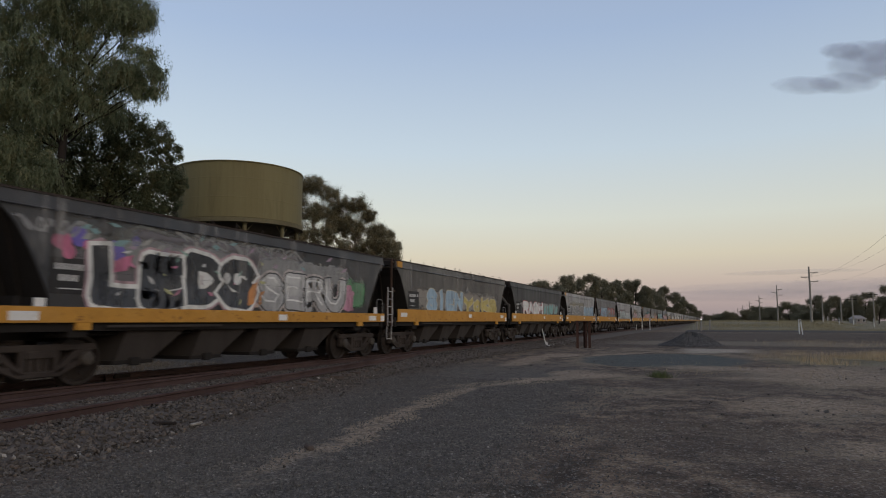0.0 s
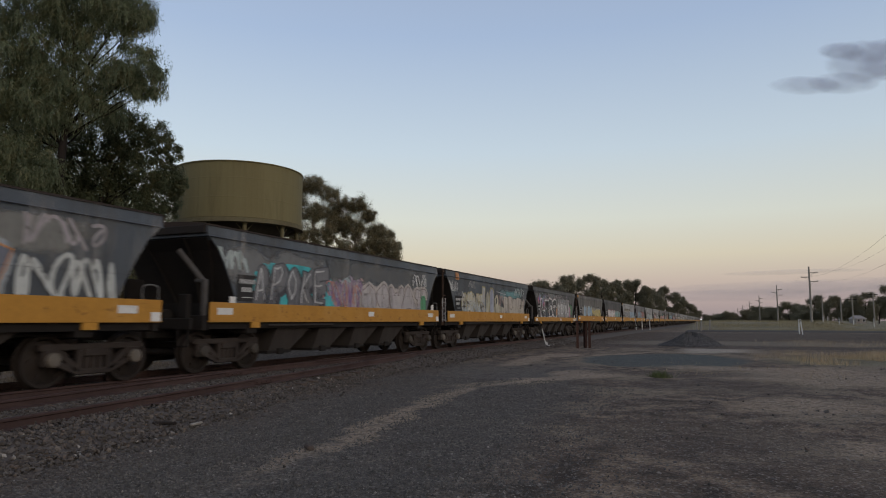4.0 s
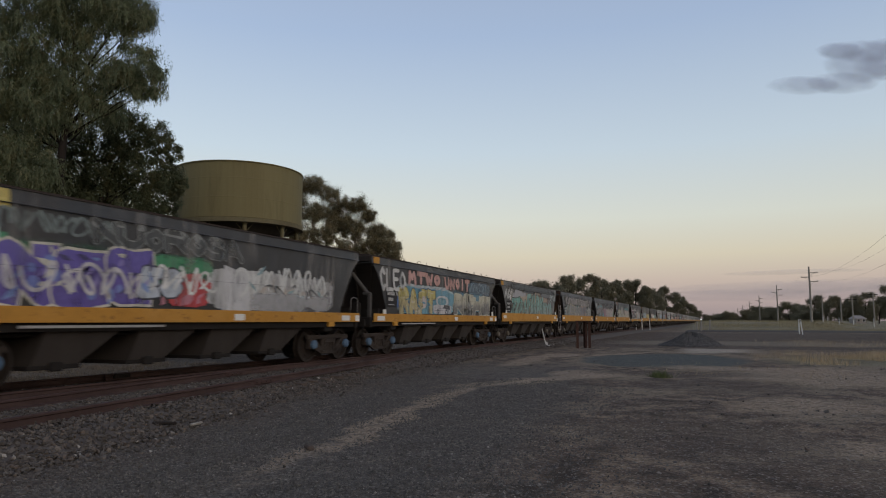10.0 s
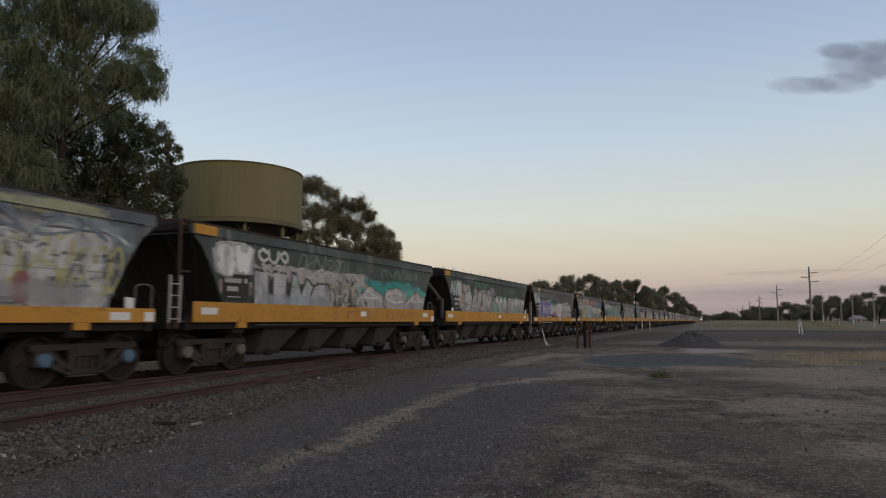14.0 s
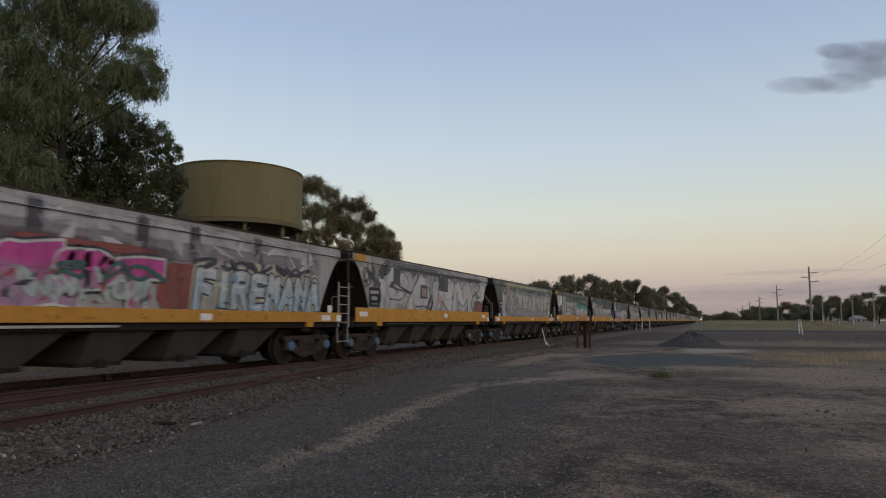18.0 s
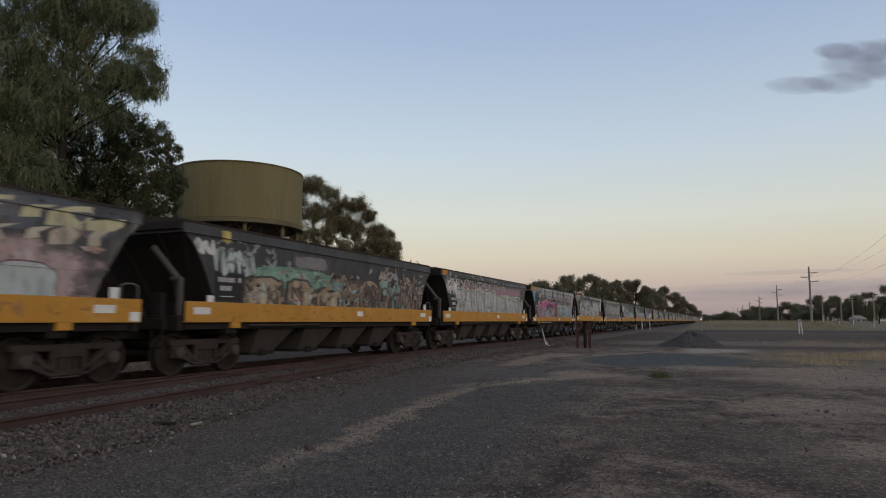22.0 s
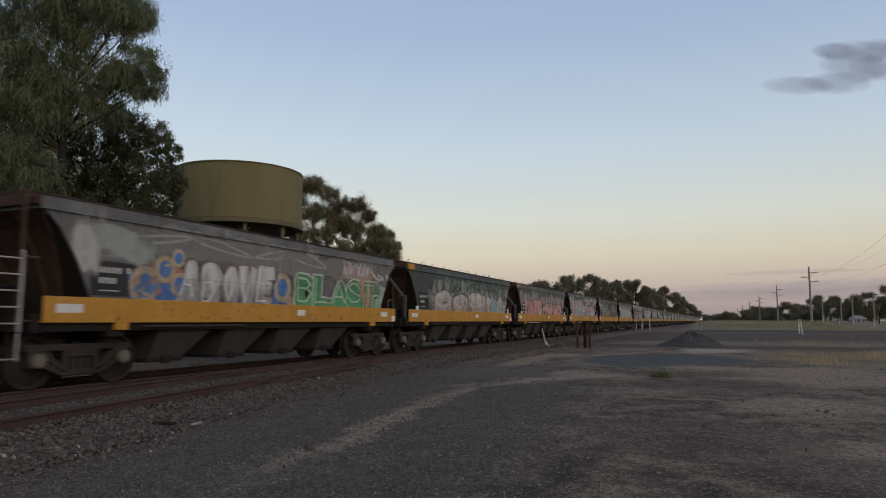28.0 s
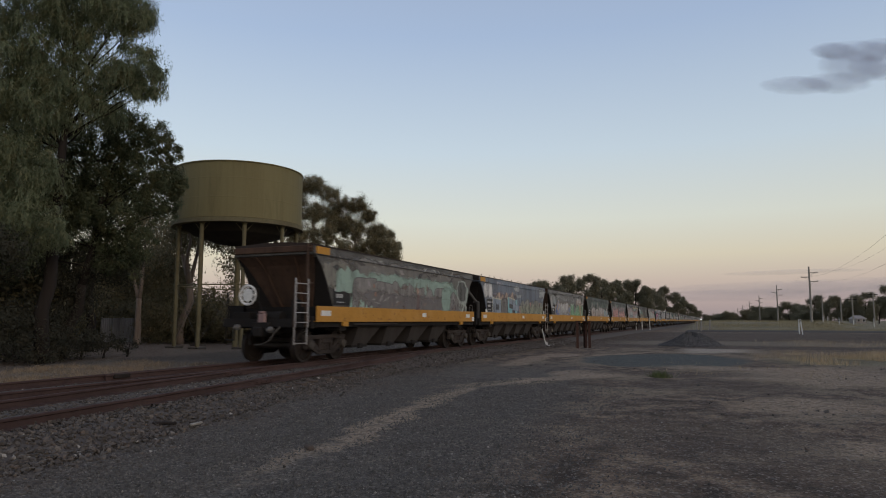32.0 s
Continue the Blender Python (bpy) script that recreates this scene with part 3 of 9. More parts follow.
g = np.random.default_rng(21)
c = np.stack([3.5 + 26 * g.random(13000) ** 1.8, g.uniform(-10, 8.2, 13000), np.full(13000, 0.0)], -1)
keep = c[:, 1] < np.array([toe(x) for x in c[:, 0]])
c = c[keep]
c[:, 2] = [0.05 * noise.noise((x * 0.45, y * 0.45, 0.0)) + 0.018 * noise.noise((x * 1.9, y * 1.9, 3.0)) for x, y, z in c]
tagged(new("pebbles", rough_rocks("pebbles", c, 0.005 + 0.024 * g.random(len(c)) ** 5.0, M_PEBBLE, 22, 0.55)), "small loose pebbles scattered over the yard", "pebbles", kind="stuff")


g = np.random.default_rng(23)
c = np.stack([4.0 + 22 * g.random(420) ** 1.5, g.uniform(-9, 8.0, 420), np.full(420, 0.012)], -1)
c = c[c[:, 1] < np.array([toe(x) for x in c[:, 0]])]
tagged(new("loose_stones", rough_rocks("loose_stones", c, 0.016 + 0.03 * g.random(len(c)) ** 2.5, M_BALLAST, 24, 0.6)), "loose brown and grey stones lying about the yard", "stones", kind="stuff")


def grit(name, count, x0, x1, y0, y1, seed):
    """Fine crushed rock: small eight-sided chips."""
    g = np.random.default_rng(seed)
    x = x0 + (x1 - x0) * g.random(count) ** 1.6
    y = g.uniform(y0, y1, count)
    track_y = np.interp(x, [5.5, 8.6, 12.4, 15.0, 17.2], [4.25, 4.68, 5.22, 5.1, 4.4])
    ok = (np.abs(y - track_y) > g.normal(0.20, 0.10, count)) & (y < np.array([toe(a) for a in x]) - 0.05) & (y - 0.12 * x > g.normal(0.9, 0.8, count)) & (y - 0.16 * x < g.normal(5.2, 0.35, count))
    x, y = x[ok], y[ok]
    n = len(x)
    z = np.array([0.05 * noise.noise((a * 0.45, b * 0.45, 0.0)) + 0.018 * noise.noise((a * 1.9, b * 1.9, 3.0)) for a, b in zip(x, y)])
    base = np.array([(1, 0, 0), (-1, 0, 0), (0, 1, 0), (0, -1, 0), (0, 0, 1), (0, 0, -1)], dtype=float)
    tri = np.array([(0, 2, 4), (2, 1, 4), (1, 3, 4), (3, 0, 4), (2, 0, 5), (1, 2, 5), (3, 1, 5), (0, 3, 5)])
    v = base[None] * g.uniform(0.5, 1.3, (n, 6, 1))
    a = g.uniform(0, 6.283, n)
    c, s = np.cos(a)[:, None], np.sin(a)[:, None]
    v = np.stack([v[..., 0] * c - v[..., 1] * s, v[..., 0] * s + v[..., 1] * c, v[..., 2]], -1) * (0.006 + 0.014 * g.random(n) ** 2.5)[:, None, None]
    v += np.stack([x, y, z + 0.003], -1)[:, None]
    f = (tri[None] + (np.arange(n) * 6)[:, None, None]).reshape(-1, 3)
    return tagged(new(name, array_mesh(name, v.reshape(-1, 3), f, M_GRIT)), "fine grey crushed rock spread over the yard", "gravel", kind="stuff")


grit("fine_gravel", 110000, 4.2, 17.0, -2.5, 8.2, 25)

# ---- trees ----
AX_R, AX_F = Vector((0.3818, -0.9243, 0)), Vector((0.9243, 0.3818, 0))


def leaf_cloud(name, boughs, per, leaf, droop, material, seed, clump=0.33, strand=0.0):
    """Leaves in clumps inside lumpy boughs, or along hanging strands; boughs are (centre, radius)."""
    g = np.random.default_rng(seed)
    cs, ds, ns = [], [], []
    for c, r in boughs:
        if strand:
            k, m = max(12, int(per * r * r / 14)), 14
            tufts = max(9, int(24 * r * r))
            d = g.normal(size=(tufts, 3))
            d[:, 2] = np.abs(d[:, 2]) * 0.9 - 0.25
            d /= np.linalg.norm(d, axis=1)[:, None]
            hub = np.array(c)[None] + d * (r * g.uniform(0.15, 1.0, tufts))[:, None]
            which = g.integers(0, tufts, k)
            side = g.normal(size=(k, 3)) * np.array([1, 1, 0.35])
            side /= np.linalg.norm(side, axis=1)[:, None]
            ln = strand * min(1.0, 0.45 + 0.55 * r) * g.uniform(0.45, 1.25, k)
            t = (np.arange(m)[None] + g.random((k, m))) / m
            out = np.sqrt(t) * (0.50 * ln)[:, None]
            q = hub[which][:, None] + side[:, None] * out[..., None] + g.normal(0, 0.025, (k, m, 3))
            q[..., 2] -= (t ** 1.6) * ln[:, None]
            v = side[:, None] * (1 - 0.8 * t)[..., None] + g.normal(0, 0.32, (k, m, 3))
            v[..., 2] -= 0.35 + 1.5 * t
            cs.append(q.reshape(-1, 3))
            ds.append((v / np.linalg.norm(v, axis=2)[..., None]).reshape(-1, 3))
            up = side[:, None] * 0.9 + 0.5 * d[which][:, None] + g.normal(0, 0.4, (k, m, 3))
            up[..., 2] += 0.6 * (1 - t)
            ns.append(up.reshape(-1, 3))
        n = int(per * r * r * (0.5 if strand else 1.0))
        k = max(12, int(26 * r * r))
        d = g.normal(size=(k, 3))
        d /= np.linalg.norm(d, axis=1)[:, None]
        rad = r * g.random(k) ** 0.42 * g.uniform(0.72, 1.1, k)
        cc = np.array(c)[None] + d * rad[:, None] * np.array([1, 1, 0.85])[None]
        which = g.integers(0, k, n)
        spreadr = clump * (0.5 + 0.8 * g.random(k)) * min(1.0, r)
        q = cc[which] + np.clip(g.normal(size=(n, 3)), -1.6, 1.6) * spreadr[which][:, None] * np.array([1, 1, 0.6 + 1.3 * droop])[None]
        cs.append(q)
        v = g.normal(size=(n, 3))
        v[:, 2] -= droop * 3.0
        ds.append(v / np.linalg.norm(v, axis=1)[:, None])
        out = (q - cc[which]) / spreadr[which][:, None] + 0.5 * d[which] + 0.55 * g.normal(size=(n, 3))
        ns.append(out)
    c, d = np.concatenate(cs), np.concatenate(ds)
    n = len(c)
    up = np.concatenate(ns)
    up /= np.linalg.norm(up, axis=1)[:, None] + 1e-6
    d = d - 0.85 * np.sum(d * up, axis=1)[:, None] * up
    d /= np.linalg.norm(d, axis=1)[:, None] + 1e-6
    w = np.cross(d, up)
    w /= np.linalg.norm(w, axis=1)[:, None] + 1e-6
    ln = leaf[0] * g.uniform(0.55, 1.3, n)[:, None]
    wd = leaf[1] * g.uniform(0.6, 1.3, n)[:, None]
    v = np.stack([c - d * ln / 2, c + w * wd / 2, c + d * ln / 2, c - w * wd / 2], 1).reshape(-1, 3)
    v[:, 2] = np.maximum(v[:, 2], 0.03)
    return array_mesh(name, v, np.arange(4 * n).reshape(-1, 4), material)


def limb(bm, p, q, r0, r1, seed, seg=7, steps=5):
    """A crooked tapering limb."""
    p, q = Vector(p), Vector(q)
    rings = []
    ln = (q - p).length
    rot = (q - p).to_track_quat("Z", "Y").to_matrix()
    for i in range(steps + 1):
        t = i / steps
        w = 0.09 * ln * math.sin(math.pi * t)
        c = p.lerp(q, t) + Vector((noise.noise((seed, t * 2, 0)), noise.noise((seed, t * 2, 5)), 0)) * w
        r = r0 + (r1 - r0) * t
        rings.append([bm.verts.new(c + rot @ Vector((r * math.cos(2 * math.pi * k / seg), r * math.sin(2 * math.pi * k / seg), 0))) for k in range(seg)])
    for a, b in zip(rings, rings[1:]):
        for k in range(seg):
            j = (k + 1) % seg
            bm.faces.new((a[k], a[j], b[j], b[k]))
    bm.faces.new(rings[0][::-1])
    bm.faces.new(rings[-1])


def tree(base, boughs, label, leafmat, barkmat, per, leaf, droop, seed, trunk_r=0.22, fork=0.35, name="tree", group="", clump=0.33, strand=0.0):
    """boughs: across, height, depth from the base, and radius, in metres."""
    base = Vector(base)
    ob = thing(name, Matrix.Translation(base), label, "tree", group)
    bs = [(AX_R * a + AX_F * d + Vector((0, 0, h)), r) for a, h, d, r in boughs]
    top = max(b[0].z for b in bs)
    mid = sum((b[0] for b in bs), Vector()) / len(bs)
    f = Vector((mid.x * 0.4, mid.y * 0.4, top * fork))
    bm = bmesh.new()
    limb(bm, (0, 0, -0.1), f, trunk_r * 1.25, trunk_r * 0.8, seed, 10, 6)
    crown_top = Vector((mid.x, mid.y, top * 0.82))
    limb(bm, f, crown_top, trunk_r * 0.8, trunk_r * 0.25, seed + 1, 8, 5)
    for i, (c, r) in enumerate(bs):
        s = f.lerp(crown_top, min(0.9, max(0.0, (c.z - f.z) / max(0.1, crown_top.z - f.z) * 0.6)))
        limb(bm, s, c, trunk_r * 0.17, trunk_r * 0.03, seed + 2 + i, 5, 4)
    t = part("trunk", bm, barkmat, ob)
    for p in t.data.polygons:
        p.use_smooth = True
    part("crown", leaf_cloud("crown", [(tuple(c), r) for c, r in bs], per, leaf, droop, leafmat, seed, clump, strand), leafmat, ob)
    return ob


# tall trees by the line: a drooping one in front of darker ones
DROOP = [(-1.5, 12.7, -1.0, 1.15), (0.2, 13.2, -1.0, 1.6), (1.9, 13.4, -0.8, 1.3), (3.0, 13.0, -1.0, 0.95), (3.5, 12.6, -0.9, 0.5), (-0.5, 11.3, -1.2, 1.65), (0.9, 12.3, -0.8, 1.15), (2.4, 12.6, -0.9, 0.75), (3.1, 11.7, -1.0, 0.45), (1.0, 11.2, -0.8, 0.7), (-0.9, 10.4, -1.2, 0.9), (0.2, 10.3, -1.1, 0.9),
         (3.0, 10.5, -1.0, 0.75), (3.5, 10.6, -1.1, 0.8), (3.4, 9.9, -0.9, 0.5), (4.0, 10.7, -1.0, 0.55), (4.05, 10.0, -1.0, 0.45), (3.9, 11.4, -1.0, 0.4), (3.6, 12.9, -1.0, 0.6), (2.2, 10.6, -0.7, 1.15), (1.1, 9.9, -0.9, 1.1), (-0.8, 9.4, -1.3, 1.65), (0.4, 8.9, -1.1, 1.2), (2.0, 9.4, -0.6, 0.9)]
DROOP += [(-0.8, 7.5, -1.3, 1.5), (0.1, 6.6, -1.2, 1.2), (-0.9, 5.6, -1.2, 1.5), (0.2, 5.0, -1.4, 1.1), (0.9, 4.5, -1.3, 0.6), (-0.7, 4.1, -1.1, 1.0), (-0.5, 14.4, -0.6, 1.75),
          (2.0, 14.4, -0.4, 1.4), (-2.8, 9.2, -1.0, 2.0), (-3.2, 12.0, -0.8, 1.4), (-2.6, 6.4, -1.1, 1.75)]
tree((17.0, 23.0, 0.05), DROOP, "tall drooping grey-green tree beside the railway", M_LEAF_DROOP, M_BARK, 5000, (0.13, 0.031), 0.7, 31, 0.22, 0.4, clump=0.24, strand=0.62)
DARK_A = [(-2.4, 9.4, 0.4, 1.4), (-2.7, 7.6, 0.3, 1.8), (-2.6, 5.6, 0.4, 1.7), (2.4, 10.0, 0.0, 1.05), (3.4, 9.4, 0.2, 0.9), (4.0, 8.9, 0.0, 0.6), (1.2, 9.4, 0.3, 1.45), (-0.2, 8.9, -0.1, 1.45), (4.2, 7.7, 0.1, 0.8), (4.5, 8.5, 0.0, 0.55), (4.55, 7.2, 0.1, 0.5), (3.7, 7.1, -0.1, 0.9), (2.9, 7.9, 0.0, 1.3), (1.3, 7.5, 0.4, 1.7),
          (-0.6, 7.2, 0.0, 1.8), (4.3, 6.8, 0.1, 0.55), (3.4, 6.2, 0.0, 0.95), (1.9, 5.8, -0.2, 1.7), (-0.2, 5.5, 0.2, 1.9), (2.9, 4.9, 0.0, 0.9), (2.2, 4.2, 0.1, 1.2), (3.9, 7.2, 0.0, 0.8), (4.2, 6.2, 0.1, 0.6), (0.6, 6.4, 0.3, 1.6), (2.2, 8.9, 0.2, 1.1), (-1.8, 4.3, 0.0, 1.9)]
tree((19.2, 25.0, 0.05), DARK_A, "dense dark green tree with a ragged crown", M_LEAF_DARK, M_BARK, 3500, (0.14, 0.042), 0.25, 37, 0.22, 0.3, clump=0.2)
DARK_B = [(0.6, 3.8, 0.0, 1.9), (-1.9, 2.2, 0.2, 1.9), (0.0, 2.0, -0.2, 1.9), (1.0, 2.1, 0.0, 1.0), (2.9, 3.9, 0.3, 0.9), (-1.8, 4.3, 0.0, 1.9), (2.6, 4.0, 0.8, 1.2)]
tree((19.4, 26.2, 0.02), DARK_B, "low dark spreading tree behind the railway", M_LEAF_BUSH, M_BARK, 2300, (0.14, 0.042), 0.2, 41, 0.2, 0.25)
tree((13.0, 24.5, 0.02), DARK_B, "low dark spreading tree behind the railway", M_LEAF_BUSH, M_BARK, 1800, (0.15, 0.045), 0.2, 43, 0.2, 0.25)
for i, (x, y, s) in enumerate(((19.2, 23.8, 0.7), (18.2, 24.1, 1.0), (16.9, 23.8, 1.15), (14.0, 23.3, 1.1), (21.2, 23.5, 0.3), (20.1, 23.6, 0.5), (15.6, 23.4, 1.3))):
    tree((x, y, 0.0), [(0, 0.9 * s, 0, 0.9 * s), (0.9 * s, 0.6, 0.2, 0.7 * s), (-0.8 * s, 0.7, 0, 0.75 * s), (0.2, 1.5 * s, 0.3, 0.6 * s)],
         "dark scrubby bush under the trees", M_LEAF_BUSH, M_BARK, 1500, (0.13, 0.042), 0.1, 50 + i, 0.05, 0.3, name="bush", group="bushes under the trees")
# pale-trunked gums beyond the tank and the thicket behind
GUM = [(0, 9.8, 0, 1.5), (1.5, 9.0, 0.5, 1.4), (-1.5, 9.2, 0, 1.4), (0.4, 7.8, -0.5, 1.3), (2.3, 7.4, 0.3, 1.1), (-2.1, 7.4, 0.4, 1.2)]
for i, (x, y, s) in enumerate(((25.0, 30.6, 0.95), (41.0, 43.0, 1.1))):
    tree((x, y, 0.0), [(a * s, h * s, d * s, r * s) for a, h, d, r in GUM], "dark-trunked gum tree with a sparse crown", M_LEAF_GUM, M_BARK, 900, (0.17, 0.05), 0.4, 60 + i, 0.2, 0.5, group="gums behind the tank")


def leaning_gum(base, fork, tips, r, seed, label):
    """A pale forked trunk that leans, with thin leafy tips."""
    base = Vector(base)
    ob = thing("tree", Matrix.Translation(base), label, "tree", "gums behind the tank")
    f = Vector(fork) - base
    bm = bmesh.new()
    limb(bm, (0, 0, -0.15), f, r * 1.2, r * 0.8, seed, 10, 7)
    ends = []
    for k, tip in enumerate(tips):
        t = Vector(tip) - base
        limb(bm, f - Vector((0, 0, r * 0.5)), t, r * 0.72, r * 0.2, seed + 3 + k, 8, 6)
        for j in range(3):
            m = f.lerp(t, 0.45 + 0.2 * j)
            e = m + Vector((noise.noise((seed, k, j)) * 1.6, noise.noise((seed, k, j + 9)) * 1.6, 0.7 + 0.3 * j))
            limb(bm, m, e, r * 0.14, r * 0.05, seed + 20 + 3 * k + j, 5, 4)
            ends.append((tuple(e), 0.55))
        ends.append((tuple(t), 1.1))
    t = part("trunk", bm, M_PALEBARK, ob)
    for p in t.data.polygons:
        p.use_smooth = True
    part("crown", leaf_cloud("crown", ends, 900, (0.16, 0.045), 0.4, M_LEAF_GUM, seed, 0.24), M_LEAF_GUM, ob)


leaning_gum((34.31, 33.29, 0.0), (34.16, 32.5, 4.1), ((33.5, 33.2, 7.6), (34.95, 32.15, 8.1), (32.9, 31.8, 8.2)), 0.24, 64, "leaning pale gum with a forked trunk behind the tank")
leaning_gum((31.71, 34.29, 0.0), (31.47, 34.07, 3.0), ((30.9, 34.5, 6.4), (31.3, 33.4, 7.2)), 0.19, 67, "short pale gum trunk forking low behind the railway")
# the gums to the other side of the tank
GUMS_R = [(-1.9, 14.0, 0, 1.5), (-0.4, 14.4, 0.4, 1.25), (0.6, 13.4, 0, 1.05), (-2.6, 11.8, 0, 1.7), (-0.6, 11.6, 0, 1.4), (-1.9, 9.4, 0.2, 1.8), (0.4, 9.6, 0, 1.5)]
tree((52.3, 34.0, 0), GUMS_R, "tall gum tree with rounded dull green crown", M_LEAF_GUM, M_PALEBARK, 2600, (0.19, 0.062), 0.3, 71, 0.28, 0.4, clump=0.27)
GUMS_S = [(-2.3, 12.6, 0.2, 1.2), (-2.0, 11.4, 0, 1.3), (-0.9, 13.0, 0, 1.35), (0.5, 13.2, 0, 1.15), (1.3, 12.0, 0.2, 1.1), (-1.6, 11.2, 0, 1.4), (0.2, 10.6, 0, 1.6), (2.2, 10.4, 0.1, 1.2), (1.6, 8.6, 0, 1.7), (-0.8, 8.4, 0, 1.8), (3.2, 9.2, 0.2, 1.05), (3.8, 8.0, 0, 1.1)]
tree((57.0, 33.2, 0), GUMS_S, "tall gum tree with rounded dull green crown", M_LEAF_GUM, M_PALEBARK, 2600, (0.19, 0.062), 0.3, 73, 0.28, 0.35, clump=0.27)
GUMS_T = [(0, 10.9, 0, 1.2), (1.0, 9.8, 0, 0.95), (-1.0, 9.9, 0, 1.0), (0.6, 8.2, 0, 1.4), (-0.8, 8.0, 0, 1.4), (1.5, 7.0, 0, 1.2), (0, 6, 0, 1.8)]
tree((64.5, 33.6, 0), GUMS_T, "slender gum tree with dull green crown", M_LEAF_GUM, M_PALEBARK, 2600, (0.19, 0.062), 0.3, 79, 0.22, 0.35, clump=0.27)


def far_tree(x, y, h, w, seed, group, mat, per=130):
    """A distant gum: a lumpy crown of leafy clumps with gaps."""
    g = random.Random(seed)
    b = []
    for i in range(13):
        t = i / 12
        hh = h * (0.34 + 0.57 * t)
        half = w * 0.5 * (1.0 - 0.6 * abs(t - 0.5))
        r = w * g.uniform(0.11, 0.20)
        b.append((g.uniform(-half, half) * 0.9, hh - r * 0.3, g.uniform(-half, half) * 0.6, r))
    b.append((g.uniform(-0.1, 0.1) * w, h - w * 0.14, 0, w * 0.15))
    return tree((x, y, 0), b, "distant gum tree with a dark clumpy crown", mat, M_BARK, per * 2.4, (0.36 + h * 0.008, 0.16 + h * 0.004), 0.3, seed, 0.02 * h, 0.3, group=group, clump=0.42)


for i, (x, y, h, w) in enumerate(((139, 34, 10.2, 8), (140, 30, 8.5, 7), (157, 32, 12.6, 6.5), (168, 30, 13.6, 9), (160, 36, 11, 9), (194, 30, 13.6, 8), (222, 29, 15, 9), (205, 34, 11.5, 10),
                                  (258, 28, 17.4, 11.5), (240, 31, 13, 10), (312, 27, 15.4, 12), (300, 30, 13, 11), (403, 26, 22, 21), (380, 31, 18, 15), (515, 24, 20.5, 18), (660, 22, 17, 18), (860, 20, 14, 20))):
    far_tree(x, y, h, w, 100 + i, "gums beyond the train", M_LEAF_FAR, 190 if w < 12 else 75)
for i, (x, y, h, w) in enumerate(((455, 3, 5.3, 13), (436, -3, 6.0, 14), (417, -9, 6.9, 14), (397, -15, 7.5, 13), (367, -21, 9.2, 13), (359, -27, 8.0, 13), (350, -32.5, 10.6, 13), (341, -37, 8.3, 12),
                                  (320, -40, 12.6, 10), (311, -43, 10.4, 9), (300, -45, 11.6, 10), (291, -48, 9.4, 9), (281, -50.5, 12.2, 11), (283, -55, 9.8, 9), (237, -49, 12.7, 8.5), (239, -54, 12.3, 11),
                                  (380, -24, 6.5, 14), (330, -38, 7.0, 14), (300, -50, 8.0, 14), (262, -56, 8.5, 12), (420, -6, 5.0, 14), (350, -24, 6.0, 12), (312, -36, 6.0, 12))):
    far_tree(x, y, h, w, 140 + i, "dark trees along the far road", M_LEAF_FAR, 120)
# a low band of woods that closes the far distance
g = np.random.default_rng(7)
fb = [((700 + g.uniform(-40, 40), y, g.uniform(0.5, 4)), g.uniform(4, 6)) for y in np.arange(-420, 12, 7)] + [((950, y, g.uniform(2, 7)), 7.0) for y in np.arange(24, 80, 9)]
tagged(new("far_woods", leaf_cloud("far_woods", fb, 16, (1.5, 0.7), 0.2, M_LEAF_FAR, 8, 1.4)), "low dark belt of woods on the horizon", "woods", kind="stuff")
fb = [((20 + 0.5 * k + g.uniform(-2, 2), 36 + g.uniform(-4, 4) - 0.25 * k, g.uniform(1.0, 7.0)), g.uniform(1.6, 2.6)) for k in range(-16, 12)]
fb += [((AX_R * a + AX_F * d + Vector((0, 0, h))), r) for a, h, d, r in [(-19.5 + 0.9 * k, 0.9 + 1.4 * g.random(), 44 + 4 * g.random(), 1.5) for k in range(14)]]
fb += [((AX_R * a + AX_F * d + Vector((0, 0, h))), r) for a, h, d, r in [(-20.5 + 0.95 * k, 7.7 + 1.1 * g.random(), 46 + 3 * g.random(), 1.35) for k in range(9)]]
fb += [((AX_R * a + AX_F * d + Vector((0, 0, h))), r) for a, h, d, r in [(-23.0 + 0.9 * k, 1.0 + 6.5 * g.random(), 44 + 3 * g.random(), 1.5) for k in range(8)]]
fb += [(AX_R * a + AX_F * d + Vector((0, 0, h)), r) for a, h, d, r in ((-15.2, 5.4, 46, 0.8), (-14.6, 6.3, 46, 0.9), (-15.7, 7.0, 46, 0.8), (-14.7, 4.2, 46, 0.8), (-14.0, 5.4, 46, 0.8))]
fb += [((29 + g.uniform(-4, 6), 38 + g.uniform(-3, 6), g.uniform(0.6, 2.6)), 1.6) for k in range(12)]
fb += [((16 + g.uniform(-6, 6), 29 + g.uniform(-2, 2), g.uniform(0.6, 4.0)), 1.6) for k in range(16)]


def open_scrub(boughs):
    """Leaves out what would close the clearing before the fence and the open sky behind the tank legs."""
    kept_ones = []
    for c, r in boughs:
        c = Vector(c)
        a, d = c.dot(AX_R), c.dot(AX_F)
        before_fence = -0.55 < a / d < -0.445 and d < 47.5 and c.z < 3.2
        sky_gap = -0.405 < a / d < -0.345 and 3.4 < c.z < 6.8
        if not before_fence and not sky_gap:
            kept_ones.append((tuple(c), r))
    return kept_ones


